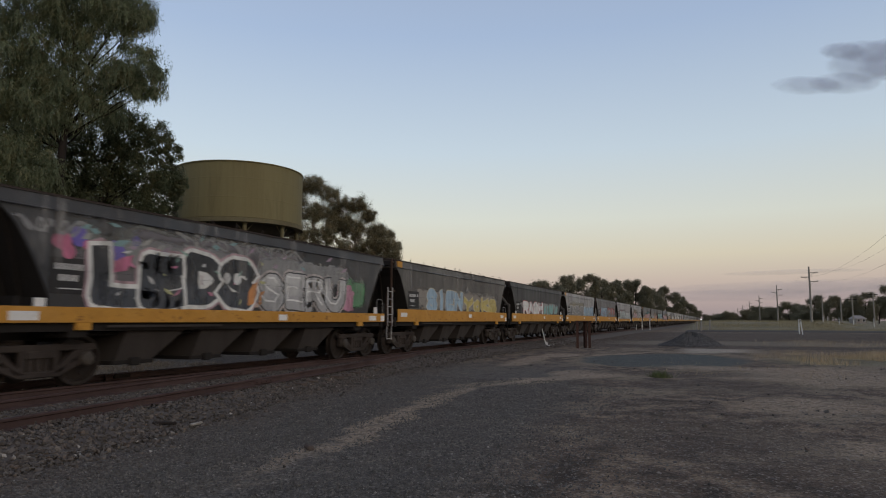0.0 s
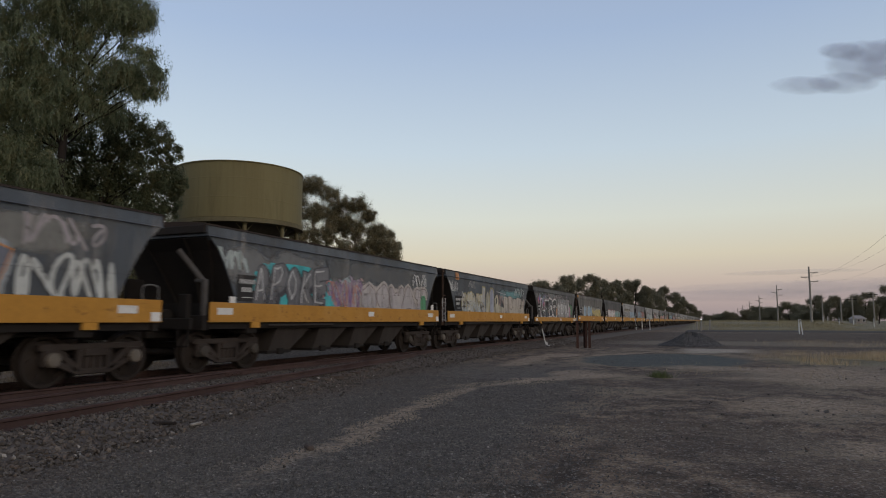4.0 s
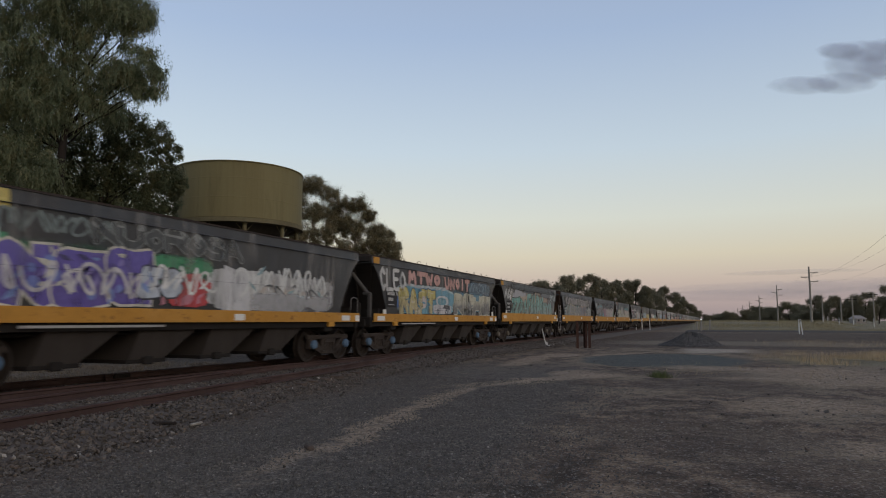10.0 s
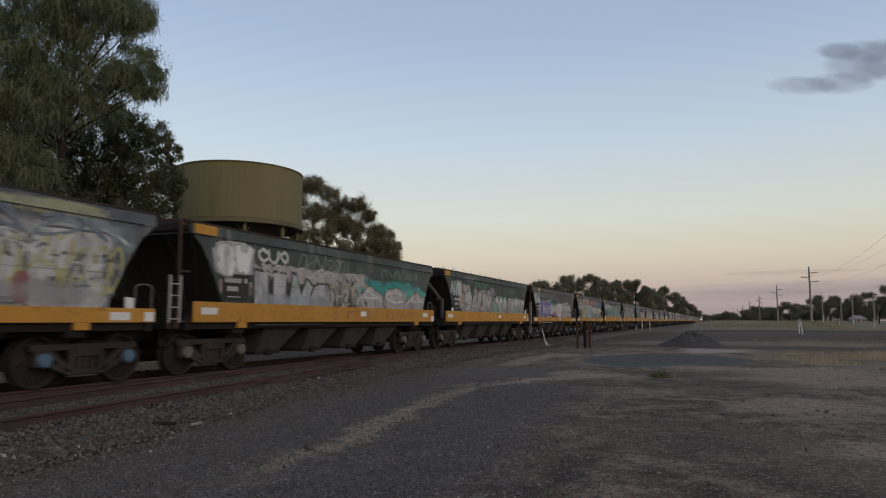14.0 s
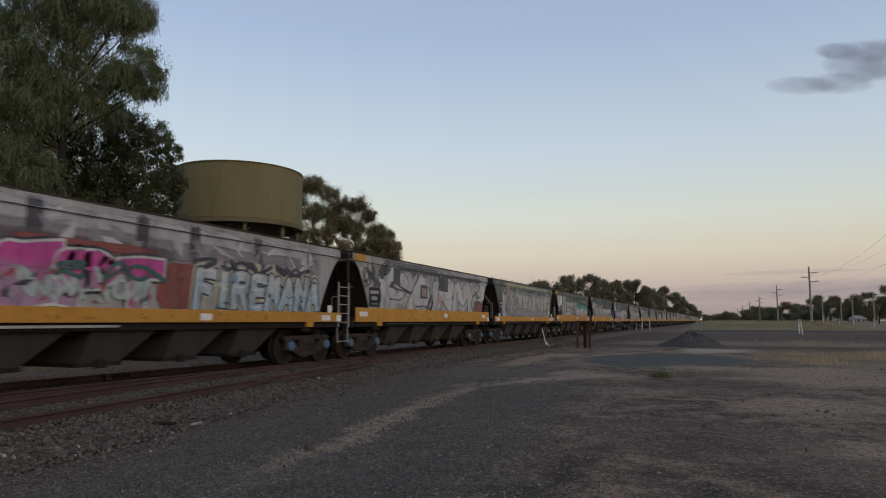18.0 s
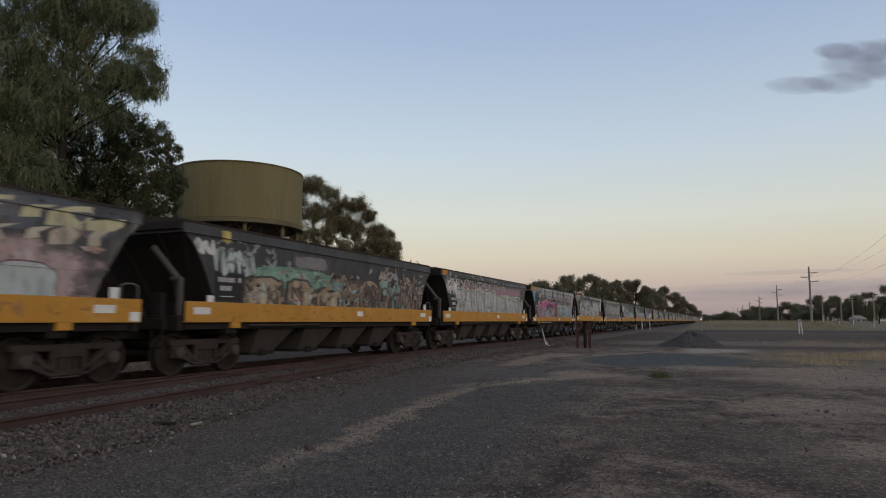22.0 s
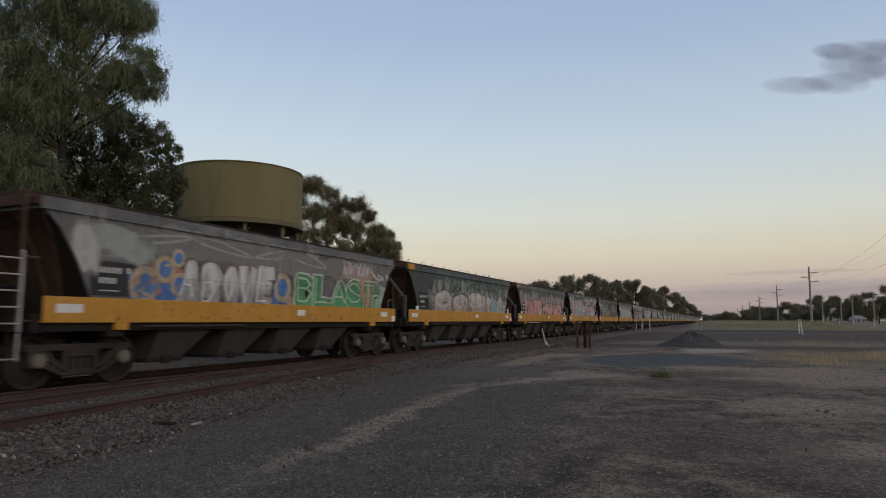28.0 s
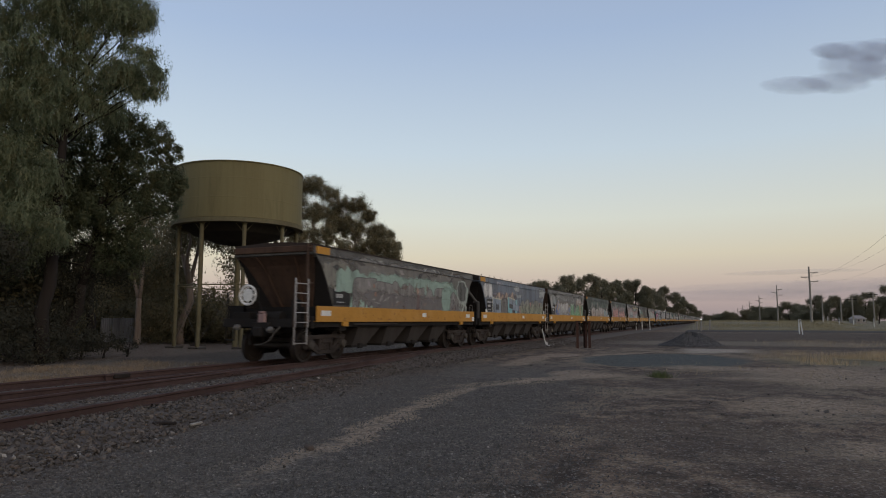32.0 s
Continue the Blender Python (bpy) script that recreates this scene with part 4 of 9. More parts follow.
tagged(new("scrub", leaf_cloud("scrub", open_scrub(fb), 600, (0.24, 0.09), 0.2, M_LEAF_GUM, 10, 0.6)), "dark scrub behind the railway trees", "scrub", kind="stuff")
fb = [(tuple(AX_R * (-27 + 0.62 * k) + AX_F * (48 + g.uniform(0, 3)) + Vector((0, 0, g.uniform(0.5, 2.1)))), 1.35) for k in range(24)]
fb += [(tuple(AX_R * (-28 + 0.7 * k) + AX_F * (49 + g.uniform(0, 3)) + Vector((0, 0, g.uniform(1.5, 7.0)))), 1.6) for k in range(11)]
fb += [(tuple(AX_R * (-26.5 + 0.45 * k) + AX_F * (52 + g.uniform(0, 3)) + Vector((0, 0, g.uniform(1.0, 7.5)))), 1.5) for k in range(13)]
fb += [(tuple(AX_R * (-21.5 + 0.6 * k) + AX_F * (53 + g.uniform(0, 3)) + Vector((0, 0, g.uniform(0.6, 3.2)))), 1.4) for k in range(10)]
tagged(new("undergrowth", leaf_cloud("undergrowth", open_scrub(fb), 900, (0.26, 0.12), 0.2, M_LEAF_GUM, 12, 0.5)), "dense dark undergrowth beyond the tank legs", "scrub", kind="stuff")
fb = [((x + g.uniform(-3, 3), 52 + g.uniform(-6, 6) + 0.15 * x, g.uniform(0.5, 1.2) if 54 < x < 80 else g.uniform(1, 6)), 1.9 if 54 < x < 80 else g.uniform(2.5, 3.8)) for x in np.arange(-20, 120, 2.6)]
tagged(new("thicket", leaf_cloud("thicket", fb, 90, (0.6, 0.28), 0.2, M_LEAF_FAR, 9, 0.8)), "dark thicket of scrub behind the water tank", "thicket", kind="stuff")


def blades(name, count, xr, yr, height, material, seed, label, lump=0.0, thick=0.008):
    g = np.random.default_rng(seed)
    x, y = g.uniform(*xr, count), g.uniform(*yr, count)
    if not lump:
        x, y = g.normal(sum(xr) / 2, (xr[1] - xr[0]) / 4, count), g.normal(sum(yr) / 2, (yr[1] - yr[0]) / 4, count)
    if lump:
        k = np.array([noise.noise((a * lump, b * lump, seed)) for a, b in zip(x, y)])
        ok = (k > g.uniform(-0.25, 0.35, count)) & (g.random(count) < np.clip((yr[1] - y) / (0.16 * (yr[1] - yr[0])), 0.0, 1.0) ** 1.6)
        x, y = x[ok], y[ok]
    n = len(x)
    h = height * g.uniform(0.4, 1.2, n)
    lean = g.normal(0, 0.35, (n, 2)) * h[:, None]
    wd = thick * (0.6 + 0.8 * g.random(n))
    a = g.uniform(0, 6.28, n)
    p = np.stack([x, y, [rise(a, b) - 0.02 for a, b in zip(x, y)]], -1)
    s = np.stack([np.cos(a) * wd, np.sin(a) * wd, np.zeros(n)], -1)
    tip = p + np.stack([lean[:, 0], lean[:, 1], h], -1)
    v = np.stack([p - s, p + s, tip], 1).reshape(-1, 3)
    return tagged(new(name, array_mesh(name, v, np.arange(3 * n).reshape(-1, 3), material)), label, "grass", kind="stuff")


blades("dry_grass", 44000, (26.5, 35.5), (-24, -0.8), 0.30, M_GRASS_DRY, 3, "strip of dry yellow grass across the yard", 0.5)
blades("dry_grass", 9000, (44, 56), (-30, -1), 0.3, M_GRASS_DRY, 4, "thin dry grass along the far side of the yard", 0.4)
blades("dry_grass", 21000, (9, 19.5), (15.2, 21.5), 0.14, M_GRASS_TAN, 5, "dry tan grass verge beyond the rails", 0.8)
blades("paddock_grass", 36000, (116, 175), (-26, 5), 0.42, M_GRASS_PAD, 6, "dull olive-tan paddock grass beyond the road", 0.1, 0.03)
blades("yard_weeds", 500, (20, 26), (-3.5, 2.5), 0.12, M_GRASS_DRY, 15, "sparse dry weeds in the dirt", 0.9)
for i, (x, y, r) in enumerate(((19.3, 1.5, 0.26), (9.4, -4.0, 0.4), (8.0, -3.1, 0.22))):
    blades("green_weed", 420, (x - r, x + r), (y - r, y + r), 0.2, M_WEED, 30 + i, "low green weed growing in the dirt")

# ---- water tank on its stand ----
def water_tank(c):
    ob = thing("water_tank", Matrix.Translation(c), "large olive-painted round water tank on tall steel legs", "water tank")
    R, z0, z1 = 3.72, 7.27, 10.45
    bm = bmesh.new()
    lathe(bm, [(R - 0.02, z0), (R, z0 + 0.02), (R, z0 + 1.1), (R + 0.005, z0 + 1.11), (R + 0.005, z0 + 1.15), (R, z0 + 1.16), (R, z0 + 2.2), (R + 0.005, z0 + 2.21), (R + 0.005, z0 + 2.25),
               (R, z0 + 2.26), (R, z1 - 0.05), (R + 0.06, z1 - 0.05), (R + 0.06, z1), (R - 0.04, z1), (R - 0.04, z1 - 0.3)], 72)
    s = part("shell", bm, M_OLIVE, ob)
    bm = bmesh.new()
    lathe(bm, [(R + 0.10, z0 - 0.26), (R + 0.10, z0 - 0.02), (R - 0.3, z0 - 0.02), (R - 0.3, z0 - 0.26)], 48, loop=True)
    part("ring_beam", bm, M_OLIVE2, ob)
    bm = bmesh.new()
    lathe(bm, [(0.25, z0 - 1.25), (1.3, z0 - 1.1), (2.6, z0 - 0.65), (R - 0.32, z0 - 0.05)], 40)
    part("dished_bottom", bm, M_TANKUNDER, ob)
    bm = bmesh.new()
    bar(bm, (0, 0, 0), (0, 0, z0 - 1.2), 0.16, seg=12)
    part("riser_pipe", bm, M_OLIVE2, ob)
    face = math.atan2(-c[1], -c[0])
    feet = []
    for turn in (-75, -35, 5, 45, 87, 137, 181, 220):
        a = face + math.radians(turn)
        x, y = (R - 0.3) * math.cos(a), (R - 0.3) * math.sin(a)
        feet.append((x, y))
        bm = bmesh.new()
        bar(bm, (x, y, 0.1), (x, y, z0 - 0.28), 0.115, seg=14)
        bar(bm, (x, y, z0 - 0.40), (x, y, z0 - 0.26), 0.115, 0.20, seg=14)
        part("leg", bm, M_OLIVE2, ob)
        bm = bmesh.new()
        box(bm, x - 0.35, x + 0.35, y - 0.35, y + 0.35, -0.05, 0.11, 0.03)
        part("footing", bm, M_CAPD, ob)
        bm = bmesh.new()
        for s in (-1, 1):
            b = a + s * 0.14
            bar(bm, (x, y, z0 - 0.85), ((R - 0.3) * math.cos(b), (R - 0.3) * math.sin(b), z0 - 0.28), 0.014, seg=6)
        part("knee_brace", bm, M_OLIVE2, ob)
    for k in range(8):
        p, q = feet[k], feet[(k + 1) % 8]
        bm = bmesh.new()
        bar(bm, (*p, 3.55), (*q, 3.55), 0.04, seg=6)
        part("tie_bar", bm, M_OLIVE2, ob)
        bm = bmesh.new()
        bar(bm, (*p, 0.4), (*q, 3.5), 0.008, seg=5)
        bar(bm, (*q, 0.4), (*p, 3.5), 0.008, seg=5)
        part("cross_rod", bm, M_WIRE, ob)
    return ob


water_tank((31.7, 26.5, 0.0))

# ---- poles and wires along the road ----
def swept(bm, pts, r, seg):
    """One unbroken round wire through the points."""
    rings = [[bm.verts.new((x, y + r * math.cos(2 * math.pi * k / seg), z + r * math.sin(2 * math.pi * k / seg))) for k in range(seg)] for x, y, z in pts]
    for a, b in zip(rings, rings[1:]):
        for k in range(seg):
            j = (k + 1) % seg
            bm.faces.new((a[k], a[j], b[j], b[k]))


ARMS = ((11.05, 1), (10.2, -1), (9.3, 1))


def power_pole():
    ob = thing("power_pole", Matrix.Identity(4), "tall grey timber power pole with short crossarms", "power pole", "power poles along the road")
    bm = bmesh.new()
    bar(bm, (0, 0, -0.3), (0, 0, 12.3), 0.24, 0.15, 12)
    part("pole", bm, M_POLE, ob)
    for z, s in ARMS:
        bm = bmesh.new()
        box(bm, -0.06, 0.06, min(0, -s * 1.5), max(0, -s * 1.5), z - 0.07, z + 0.07, 0.01)
        bar(bm, (0, 0, z - 0.7), (0, -s * 0.9, z - 0.05), 0.03, seg=6)
        arm = part("crossarm", bm, M_POLE, ob)
        bm = bmesh.new()
        lathe(bm, [(0.03, z + 0.07), (0.075, z + 0.10), (0.04, z + 0.15), (0.07, z + 0.2), (0.02, z + 0.28)], 8, off=(0, -s * 1.42, 0))
        part("insulator", bm, M_LABEL, arm, "white porcelain insulator")
    return ob


POLE_Y, POLES_X = -17.5, (-4.0, 72.0, 148.5, 224.0, 312.0, 400.0, 500.0, 600.0, 705.0)
first = power_pole()
first.matrix_basis = pose(POLES_X[1], POLE_Y - 0.4, 0)
for x in POLES_X[2:]:
    copy_thing(first, pose(x, POLE_Y + 0.2 * math.sin(x), 0))
copy_thing(first, pose(POLES_X[0], POLE_Y, 0))
for a, b in zip(POLES_X, POLES_X[1:]):
    for z, s in ARMS:
        bm = bmesh.new()
        pts = []
        for k in range(13):
            t = k / 12
            pts.append((a + (b - a) * t, POLE_Y - s * 1.42, z + 0.27 - 1.7 * 4 * t * (1 - t)))
        swept(bm, pts, 0.009, 5)
        w = part("power_line", bm, M_WIRE, None)
        tagged(w, "thin dark overhead wire sagging between poles", "wire", "overhead wires")
for i, (x, y, h) in enumerate(((205, -24.4, 5.6), (190, -25.1, 6.6), (178, -27.3, 6.2), (170, -28.3, 6.3), (165, -31.4, 7.2))):
    ob = thing("street_pole", pose(x, y, rise(x, y) - 0.1), "short grey timber street pole by the road", "pole", "street poles")
    bm = bmesh.new()
    bar(bm, (0, 0, -0.2), (0, 0, h), 0.16, 0.11, 10)
    part("pole", bm, M_POLE, ob)
    bm = bmesh.new()
    box(bm, -0.05, 0.05, -0.9, 0.9, h - 0.55, h - 0.43, 0.01)
    part("crossarm", bm, M_BARK, ob)

# ---- road, guide posts, house ----
bm = bmesh.new()
rows = [[bm.verts.new((x + 0.028 * (y * 0.2), y, z)) for x, z in ((99, -0.02), (100, 0.10), (107, 0.14), (114, 0.10), (115, -0.02))] for y in np.arange(-260, 9.0, 6.0)]
for a, b in zip(rows, rows[1:]):
    for i in range(4):
        bm.faces.new((a[i], a[i + 1], b[i + 1], b[i]))
bmesh.ops.recalc_face_normals(bm, faces=bm.faces)
road = part("road", bm, M_ROAD, None)
tagged(road, "faded grey asphalt road leading to the level crossing", "road", kind="structure")


def guide_post(x, y, h, lean=0.0, turn=0.0):
    ob = thing("guide_post", pose(x, y, rise(x, y), lean, 0, turn), "white painted roadside guide post", "guide post", "white guide posts")
    bm = bmesh.new()
    box(bm, -0.055, 0.055, -0.055, 0.055, -0.1, h, 0.012)
    part("post", bm, M_WPOST, ob)
    bm = bmesh.new()
    box(bm, -0.062, -0.056, -0.03, 0.03, h - 0.28, h - 0.12)
    part("reflector", bm, M_RUSTPOST, ob)


for x, y, h, lean in ((98.5, 10.6, 2.3, 3), (103.0, 10.2, 2.1, 0), (109.0, 9.6, 2.0, -1), (93.0, -9.6, 1.75, 0), (84.0, -9.0, 1.75, -5), (88.0, -9.1, 1.6, 0),
                      (150, -19.8, 1.3, 0), (160, -22.0, 1.3, 0), (145, -21.8, 1.4, 0), (150, -25.0, 1.4, 0), (140, -26.5, 1.6, 0)):
    guide_post(x, y, h, lean)
for x, y, h in ((110.0, 2.7, 1.5), (100.0, 1.9, 1.6), (106.0, 0.8, 1.7)):
    ob = thing("timber_post", pose(x, y, 0, 2, 1), "old grey timber post beside the crossing", "post", "old timber posts")
    bm = bmesh.new()
    bar(bm, (0, 0, -0.2), (0, 0, h), 0.13, 0.11, 8)
    part("post", bm, M_POLE, ob)

ob = thing("house", pose(277, -47.4, rise(277, -47.4) - 0.1, 0, 0, 20) @ Matrix.Diagonal((0.72, 0.72, 0.85, 1)), "low pale house with a light metal roof among trees", "house")
bm = bmesh.new()
box(bm, -3, 3, -2.5, 2.5, 0, 2.3)
part("wall", bm, M_HWALL, ob)
bm = bmesh.new()
vs = [bm.verts.new(p) for p in ((-3.5, -2.9, 2.2), (3.5, -2.9, 2.2), (3.5, 2.9, 2.2), (-3.5, 2.9, 2.2), (0, -1.6, 3.6), (0, 1.6, 3.6))]
for f in ((0, 1, 4), (1, 2, 5, 4), (2, 3, 5), (3, 0, 4, 5), (3, 2, 1, 0)):
    bm.faces.new([vs[i] for i in f])
part("roof", bm, M_HROOF, ob)
for y in (-1.3, 1.2):
    bm = bmesh.new()
    box(bm, -3.06, -2.98, y - 0.6, y + 0.6, 0.9, 2.0)
    w = part("window", bm, M_WPOST, ob)
    bm = bmesh.new()
    box(bm, -3.09, -3.065, y - 0.5, y + 0.5, 1.0, 1.9)
    part("pane", bm, M_GLASS, w)

# ---- yard clutter ----
for i, (x, y, h, rz) in enumerate(((38.0, 7.35, 1.52, 10), (38.6, 7.02, 1.5, 40), (38.3, 6.72, 1.5, 5))):
    ob = thing("iron_post", pose(x, y, 0, 0, 0, rz), "rusted brown iron rail post standing in the yard", "post", "rusted posts")
    bm = bmesh.new()
    box(bm, -0.075, 0.075, -0.012, 0.012, -0.2, h)
    box(bm, -0.085, -0.065, -0.07, 0.07, -0.2, h)
    box(bm, 0.065, 0.085, -0.07, 0.07, -0.2, h)
    part("web_and_flanges", bm, M_RUSTPOST, ob)
ob = thing("iron_plate", pose(38.3, 7.03, 1.5), "rusted steel plate lying across the posts", "plate")
bm = bmesh.new()
box(bm, -0.3, 0.35, -0.45, 0.45, 0.0, 0.05, 0.006)
part("plate", bm, M_RUSTPOST, ob)

ob = thing("points_lever", pose(39.5, 9.55, 0.02), "white painted leaning points lever beside the track", "lever")
bm = bmesh.new()
bar(bm, (0, 0.02, 0.1), (-0.05, 0.22, 1.05), 0.035, 0.03, 8)
part("lever_arm", bm, M_WPOST, ob)
bm = bmesh.new()
lathe(bm, [(0.05, -0.04), (0.13, -0.04), (0.13, 0.04), (0.05, 0.04)], 16, "y", (0, -0.02, 0.14))
part("weight", bm, M_WPOST, ob)
bm = bmesh.new()
box(bm, -0.15, 0.15, -0.2, 0.2, 0.0, 0.06, 0.01)
part("base", bm, M_WPOST, ob)

g = np.random.default_rng(77)
n = 9000
u = g.random((n, 2))
r = np.sqrt(u[:, 0])
a = u[:, 1] * 6.283
hgt = 0.74 * np.cos(r * 1.57) ** 1.3 * (1 + 0.2 * np.sin(3 * a))
pc = np.stack([44.4 + 1.7 * r * np.cos(a), 1.5 + 1.95 * r * np.sin(a), hgt * (0.9 + 0.1 * g.random(n))], -1)
tagged(new("rock_pile", rough_rocks("rock_pile", pc, 0.025 + 0.045 * g.random(n), M_PILE, 78)), "heap of dark crushed rock in the yard", "rock pile", kind="stuff")
bm = bmesh.new()
lathe(bm, [(1.8, -0.05), (1.35, 0.22), (0.85, 0.55), (0.4, 0.78), (0.05, 0.86)], 28)
for v in bm.verts:
    v.co.y *= 1.0
    v.co.x *= 0.85
    v.co.z *= 0.70
    v.co.z += 0.06 * noise.noise(v.co * 2)
core = part("rock_heap_core", bm, M_PILE, None)
core.matrix_basis = pose(44.4, 1.5, 0)
tagged(core, "packed core of the dark crushed rock heap", "rock pile", kind="stuff")

for name, x, y, z, sx, sy, sz, rz, lab in (("plank", 16.0, 9.75, 0.20, 1.25, 0.16, 0.04, 8, "pale weathered plank lying on the ballast"),
                                           ("stick", 7.58, 6.98, 0.075, 0.21, 0.055, 0.035, -6, "pale broken piece of timber on the gravel"),
                                           ("stick", 7.24, 7.24, 0.115, 0.34, 0.05, 0.04, -62, "dark broken piece of timber on the gravel"),
                                           ("stone", 6.9, 4.6, 0.03, 0.14, 0.08, 0.06, 50, "flat dark stone on the gravel")):
    ob = thing(name, pose(x, y, z, 0, 0, rz), lab, name)
    bm = bmesh.new()
    box(bm, -sx / 2, sx / 2, -sy / 2, sy / 2, -sz / 2, sz / 2, sz * 0.3)
    bmesh.ops.subdivide_edges(bm, edges=bm.edges[:], cuts=1)
    for v in bm.verts:
        v.co += Vector((0, 0.02 * noise.noise(v.co * 9), 0.012 * noise.noise(v.co * 7)))
    part("piece", bm, {"plank": M_POLE, "stone": M_SLEEPER}.get(name, M_POLE if lab.startswith("pale") else M_BARK), ob)
for x, y in ((11.70, 9.48), (12.46, 9.39)):
    ob = thing("marker_peg", pose(x, y, 0.16, 6, 0, 0), "small white marker peg in the ballast", "peg", "white pegs")
    bm = bmesh.new()
    bar(bm, (0, 0, -0.1), (0, 0, 0.05), 0.014, 0.011, 6)
    part("peg", bm, M_WPOST, ob)

ob = thing("sheet_fence", pose(34.1, 40.4, 0, 0, 0, -67.6), "old grey corrugated sheet fence under the trees", "fence")
for k in range(3):
    bm = bmesh.new()
    cols = 11
    vs = [[bm.verts.new((k * 0.78 + 0.76 * i / cols, 0.025 * math.cos(i * math.pi), z)) for z in (0.05, 1.75)] for i in range(cols + 1)]
    for a, b in zip(vs, vs[1:]):
        bm.faces.new((a[0], b[0], b[1], a[1]))
    part("sheet", bm, M_CORRUG, ob)
for k in range(2):
    bm = bmesh.new()
    box(bm, k * 1.5 - 0.05, k * 1.5 + 0.05, 0.04, 0.14, -0.2, 1.8, 0.01)
    part("post", bm, M_POLE, ob)

# ---- far headlight where the road meets the line ----
def m_glow():
    m, nt, bs = fresh("white_lamp_glass")
    bs.inputs["Base Color"].default_value = (0.9, 0.9, 0.85, 1)
    bs.inputs["Emission Color"].default_value = (1.0, 0.95, 0.85, 1)
    bs.inputs["Emission Strength"].default_value = 0.8
    return m


ob = thing("signal_lamp", pose(324, 6.0, 0), "small white lamp shining on a far post by the line", "lamp")
bm = bmesh.new()
bar(bm, (0, 0, -0.2), (0, 0, 2.0), 0.1, seg=8)
part("post", bm, M_POLE, ob)
bm = bmesh.new()
box(bm, -0.15, 0.15, -0.5, 0.5, 2.0, 2.4, 0.05)
part("housing", bm, M_WPOST, ob)
bm = bmesh.new()
box(bm, -0.19, -0.152, -0.4, 0.4, 2.08, 2.32, 0.01)
part("lens", bm, m_glow(), ob, "glowing white lens")

# ---- the lone cloud ----
def cloud_material(name, strength):
    """Thin vapour: densest in the middle of each puff, ragged to nothing at its edge."""
    m, nt, bs = fresh(name)
    gen = coords(nt, "Generated")
    sep = nt.nodes.new("ShaderNodeSeparateXYZ")
    put(nt, sep.inputs[0], gen)
    a, b = calc(nt, "SUBTRACT", sep.outputs["X"], 0.5), calc(nt, "SUBTRACT", sep.outputs["Z"], 0.5)
    q = calc(nt, "MULTIPLY", calc(nt, "ADD", calc(nt, "MULTIPLY", a, a), calc(nt, "MULTIPLY", b, b)), 4.0)
    wob = texnoise(nt, vmul(nt, position(nt), (0.016, 0.016, 0.03)), 1.0, 6, 0.6)
    f = calc(nt, "ADD", calc(nt, "SUBTRACT", 1.0, q), calc(nt, "MULTIPLY", calc(nt, "SUBTRACT", wob, 0.5), 0.9))
    f = calc(nt, "MULTIPLY", f, mapr(nt, q, 0.55, 0.98, 1, 0, True))
    put(nt, bs.inputs["Base Color"], (0.37, 0.42, 0.57, 1))
    bs.inputs["Roughness"].default_value = 1.0
    bs.inputs["Specular IOR Level"].default_value = 0.0
    put(nt, bs.inputs["Alpha"], mapr(nt, f, 0.0, 0.9, 0.0, strength, True))
    return m


M_CLOUD, M_BANK = cloud_material("thin_grey_cloud", 0.42), cloud_material("faint_mauve_cloud", 0.15)
cloud = thing("cloud", pose(1567, -262, 527, 0, 0, -67.6), "small dark grey ragged cloud in the dusk sky", "cloud")
for x, z, rx, rz in ((-66, -29, 92, 25), (14, -24, 92, 28), (74, 46, 116, 30), (140, 50, 100, 32), (18, 48, 62, 23), (56, 12, 92, 44), (112, 10, 84, 34)):
    bm = bmesh.new()
    bmesh.ops.create_uvsphere(bm, u_segments=24, v_segments=12, radius=1.0)
    bmesh.ops.delete(bm, geom=[v for v in bm.verts if v.co.y > 0.05], context="VERTS")
    for v in bm.verts:
        v.co = Vector((x + v.co.x * rx, v.co.y * 10, z + v.co.z * rz))
    part("puff", bm, M_CLOUD, cloud)

bank = thing("cloud_bank", pose(2480, -330, 0, 0, 0, -97.6), "low mauve bank of cloud above the far trees", "cloud")
for x, z, rx, rz in ((-150, 112, 420, 30), (150, 105, 460, 42), (420, 120, 360, 44), (-260, 90, 380, 26), (300, 88, 420, 36), (-90, 165, 260, 11)):
    bm = bmesh.new()
    bmesh.ops.create_uvsphere(bm, u_segments=24, v_segments=12, radius=1.0)
    bmesh.ops.delete(bm, geom=[v for v in bm.verts if v.co.y > 0.05], context="VERTS")
    for v in bm.verts:
        v.co = Vector((x + v.co.x * rx, v.co.y * 10, z + v.co.z * rz))
    part("puff", bm, M_BANK, bank)

# ---- grain hopper wagons ----
SILL = 13.0            # length of the sill
PITCH = 14.0           # from wagon to wagon
HX = SILL / 2
SIDE_Y = 1.385
# how far each wagon stands ahead of an even spacing, its couplings being slack or drawn out
SLACK = {1: -0.05, 2: -0.2, 3: -0.2, 4: 0.05, 5: 0.1, 6: 0.12, 7: 0.22, 8: 0.42, 9: 0.15, 11: -0.1, 12: 0.07, 13: 0.17, 15: -0.1, 16: 0.42, 17: 0.65, 18: 0.52, 19: 0.7, 20: 0.6}
NUDGE = [0.0]
LADDERS = {0, 2, 9, 11, 13, 16, 18, 20, 23, 27, 31}
SHALLOW = {8, 10, 13, 14, 19, 24, 29}
STEPS = {4, 5, 8, 13, 14}
PATCHED = {0, 1, 3, 4, 7, 8, 9, 11, 12, 14, 15, 20, 22, 26, 30}
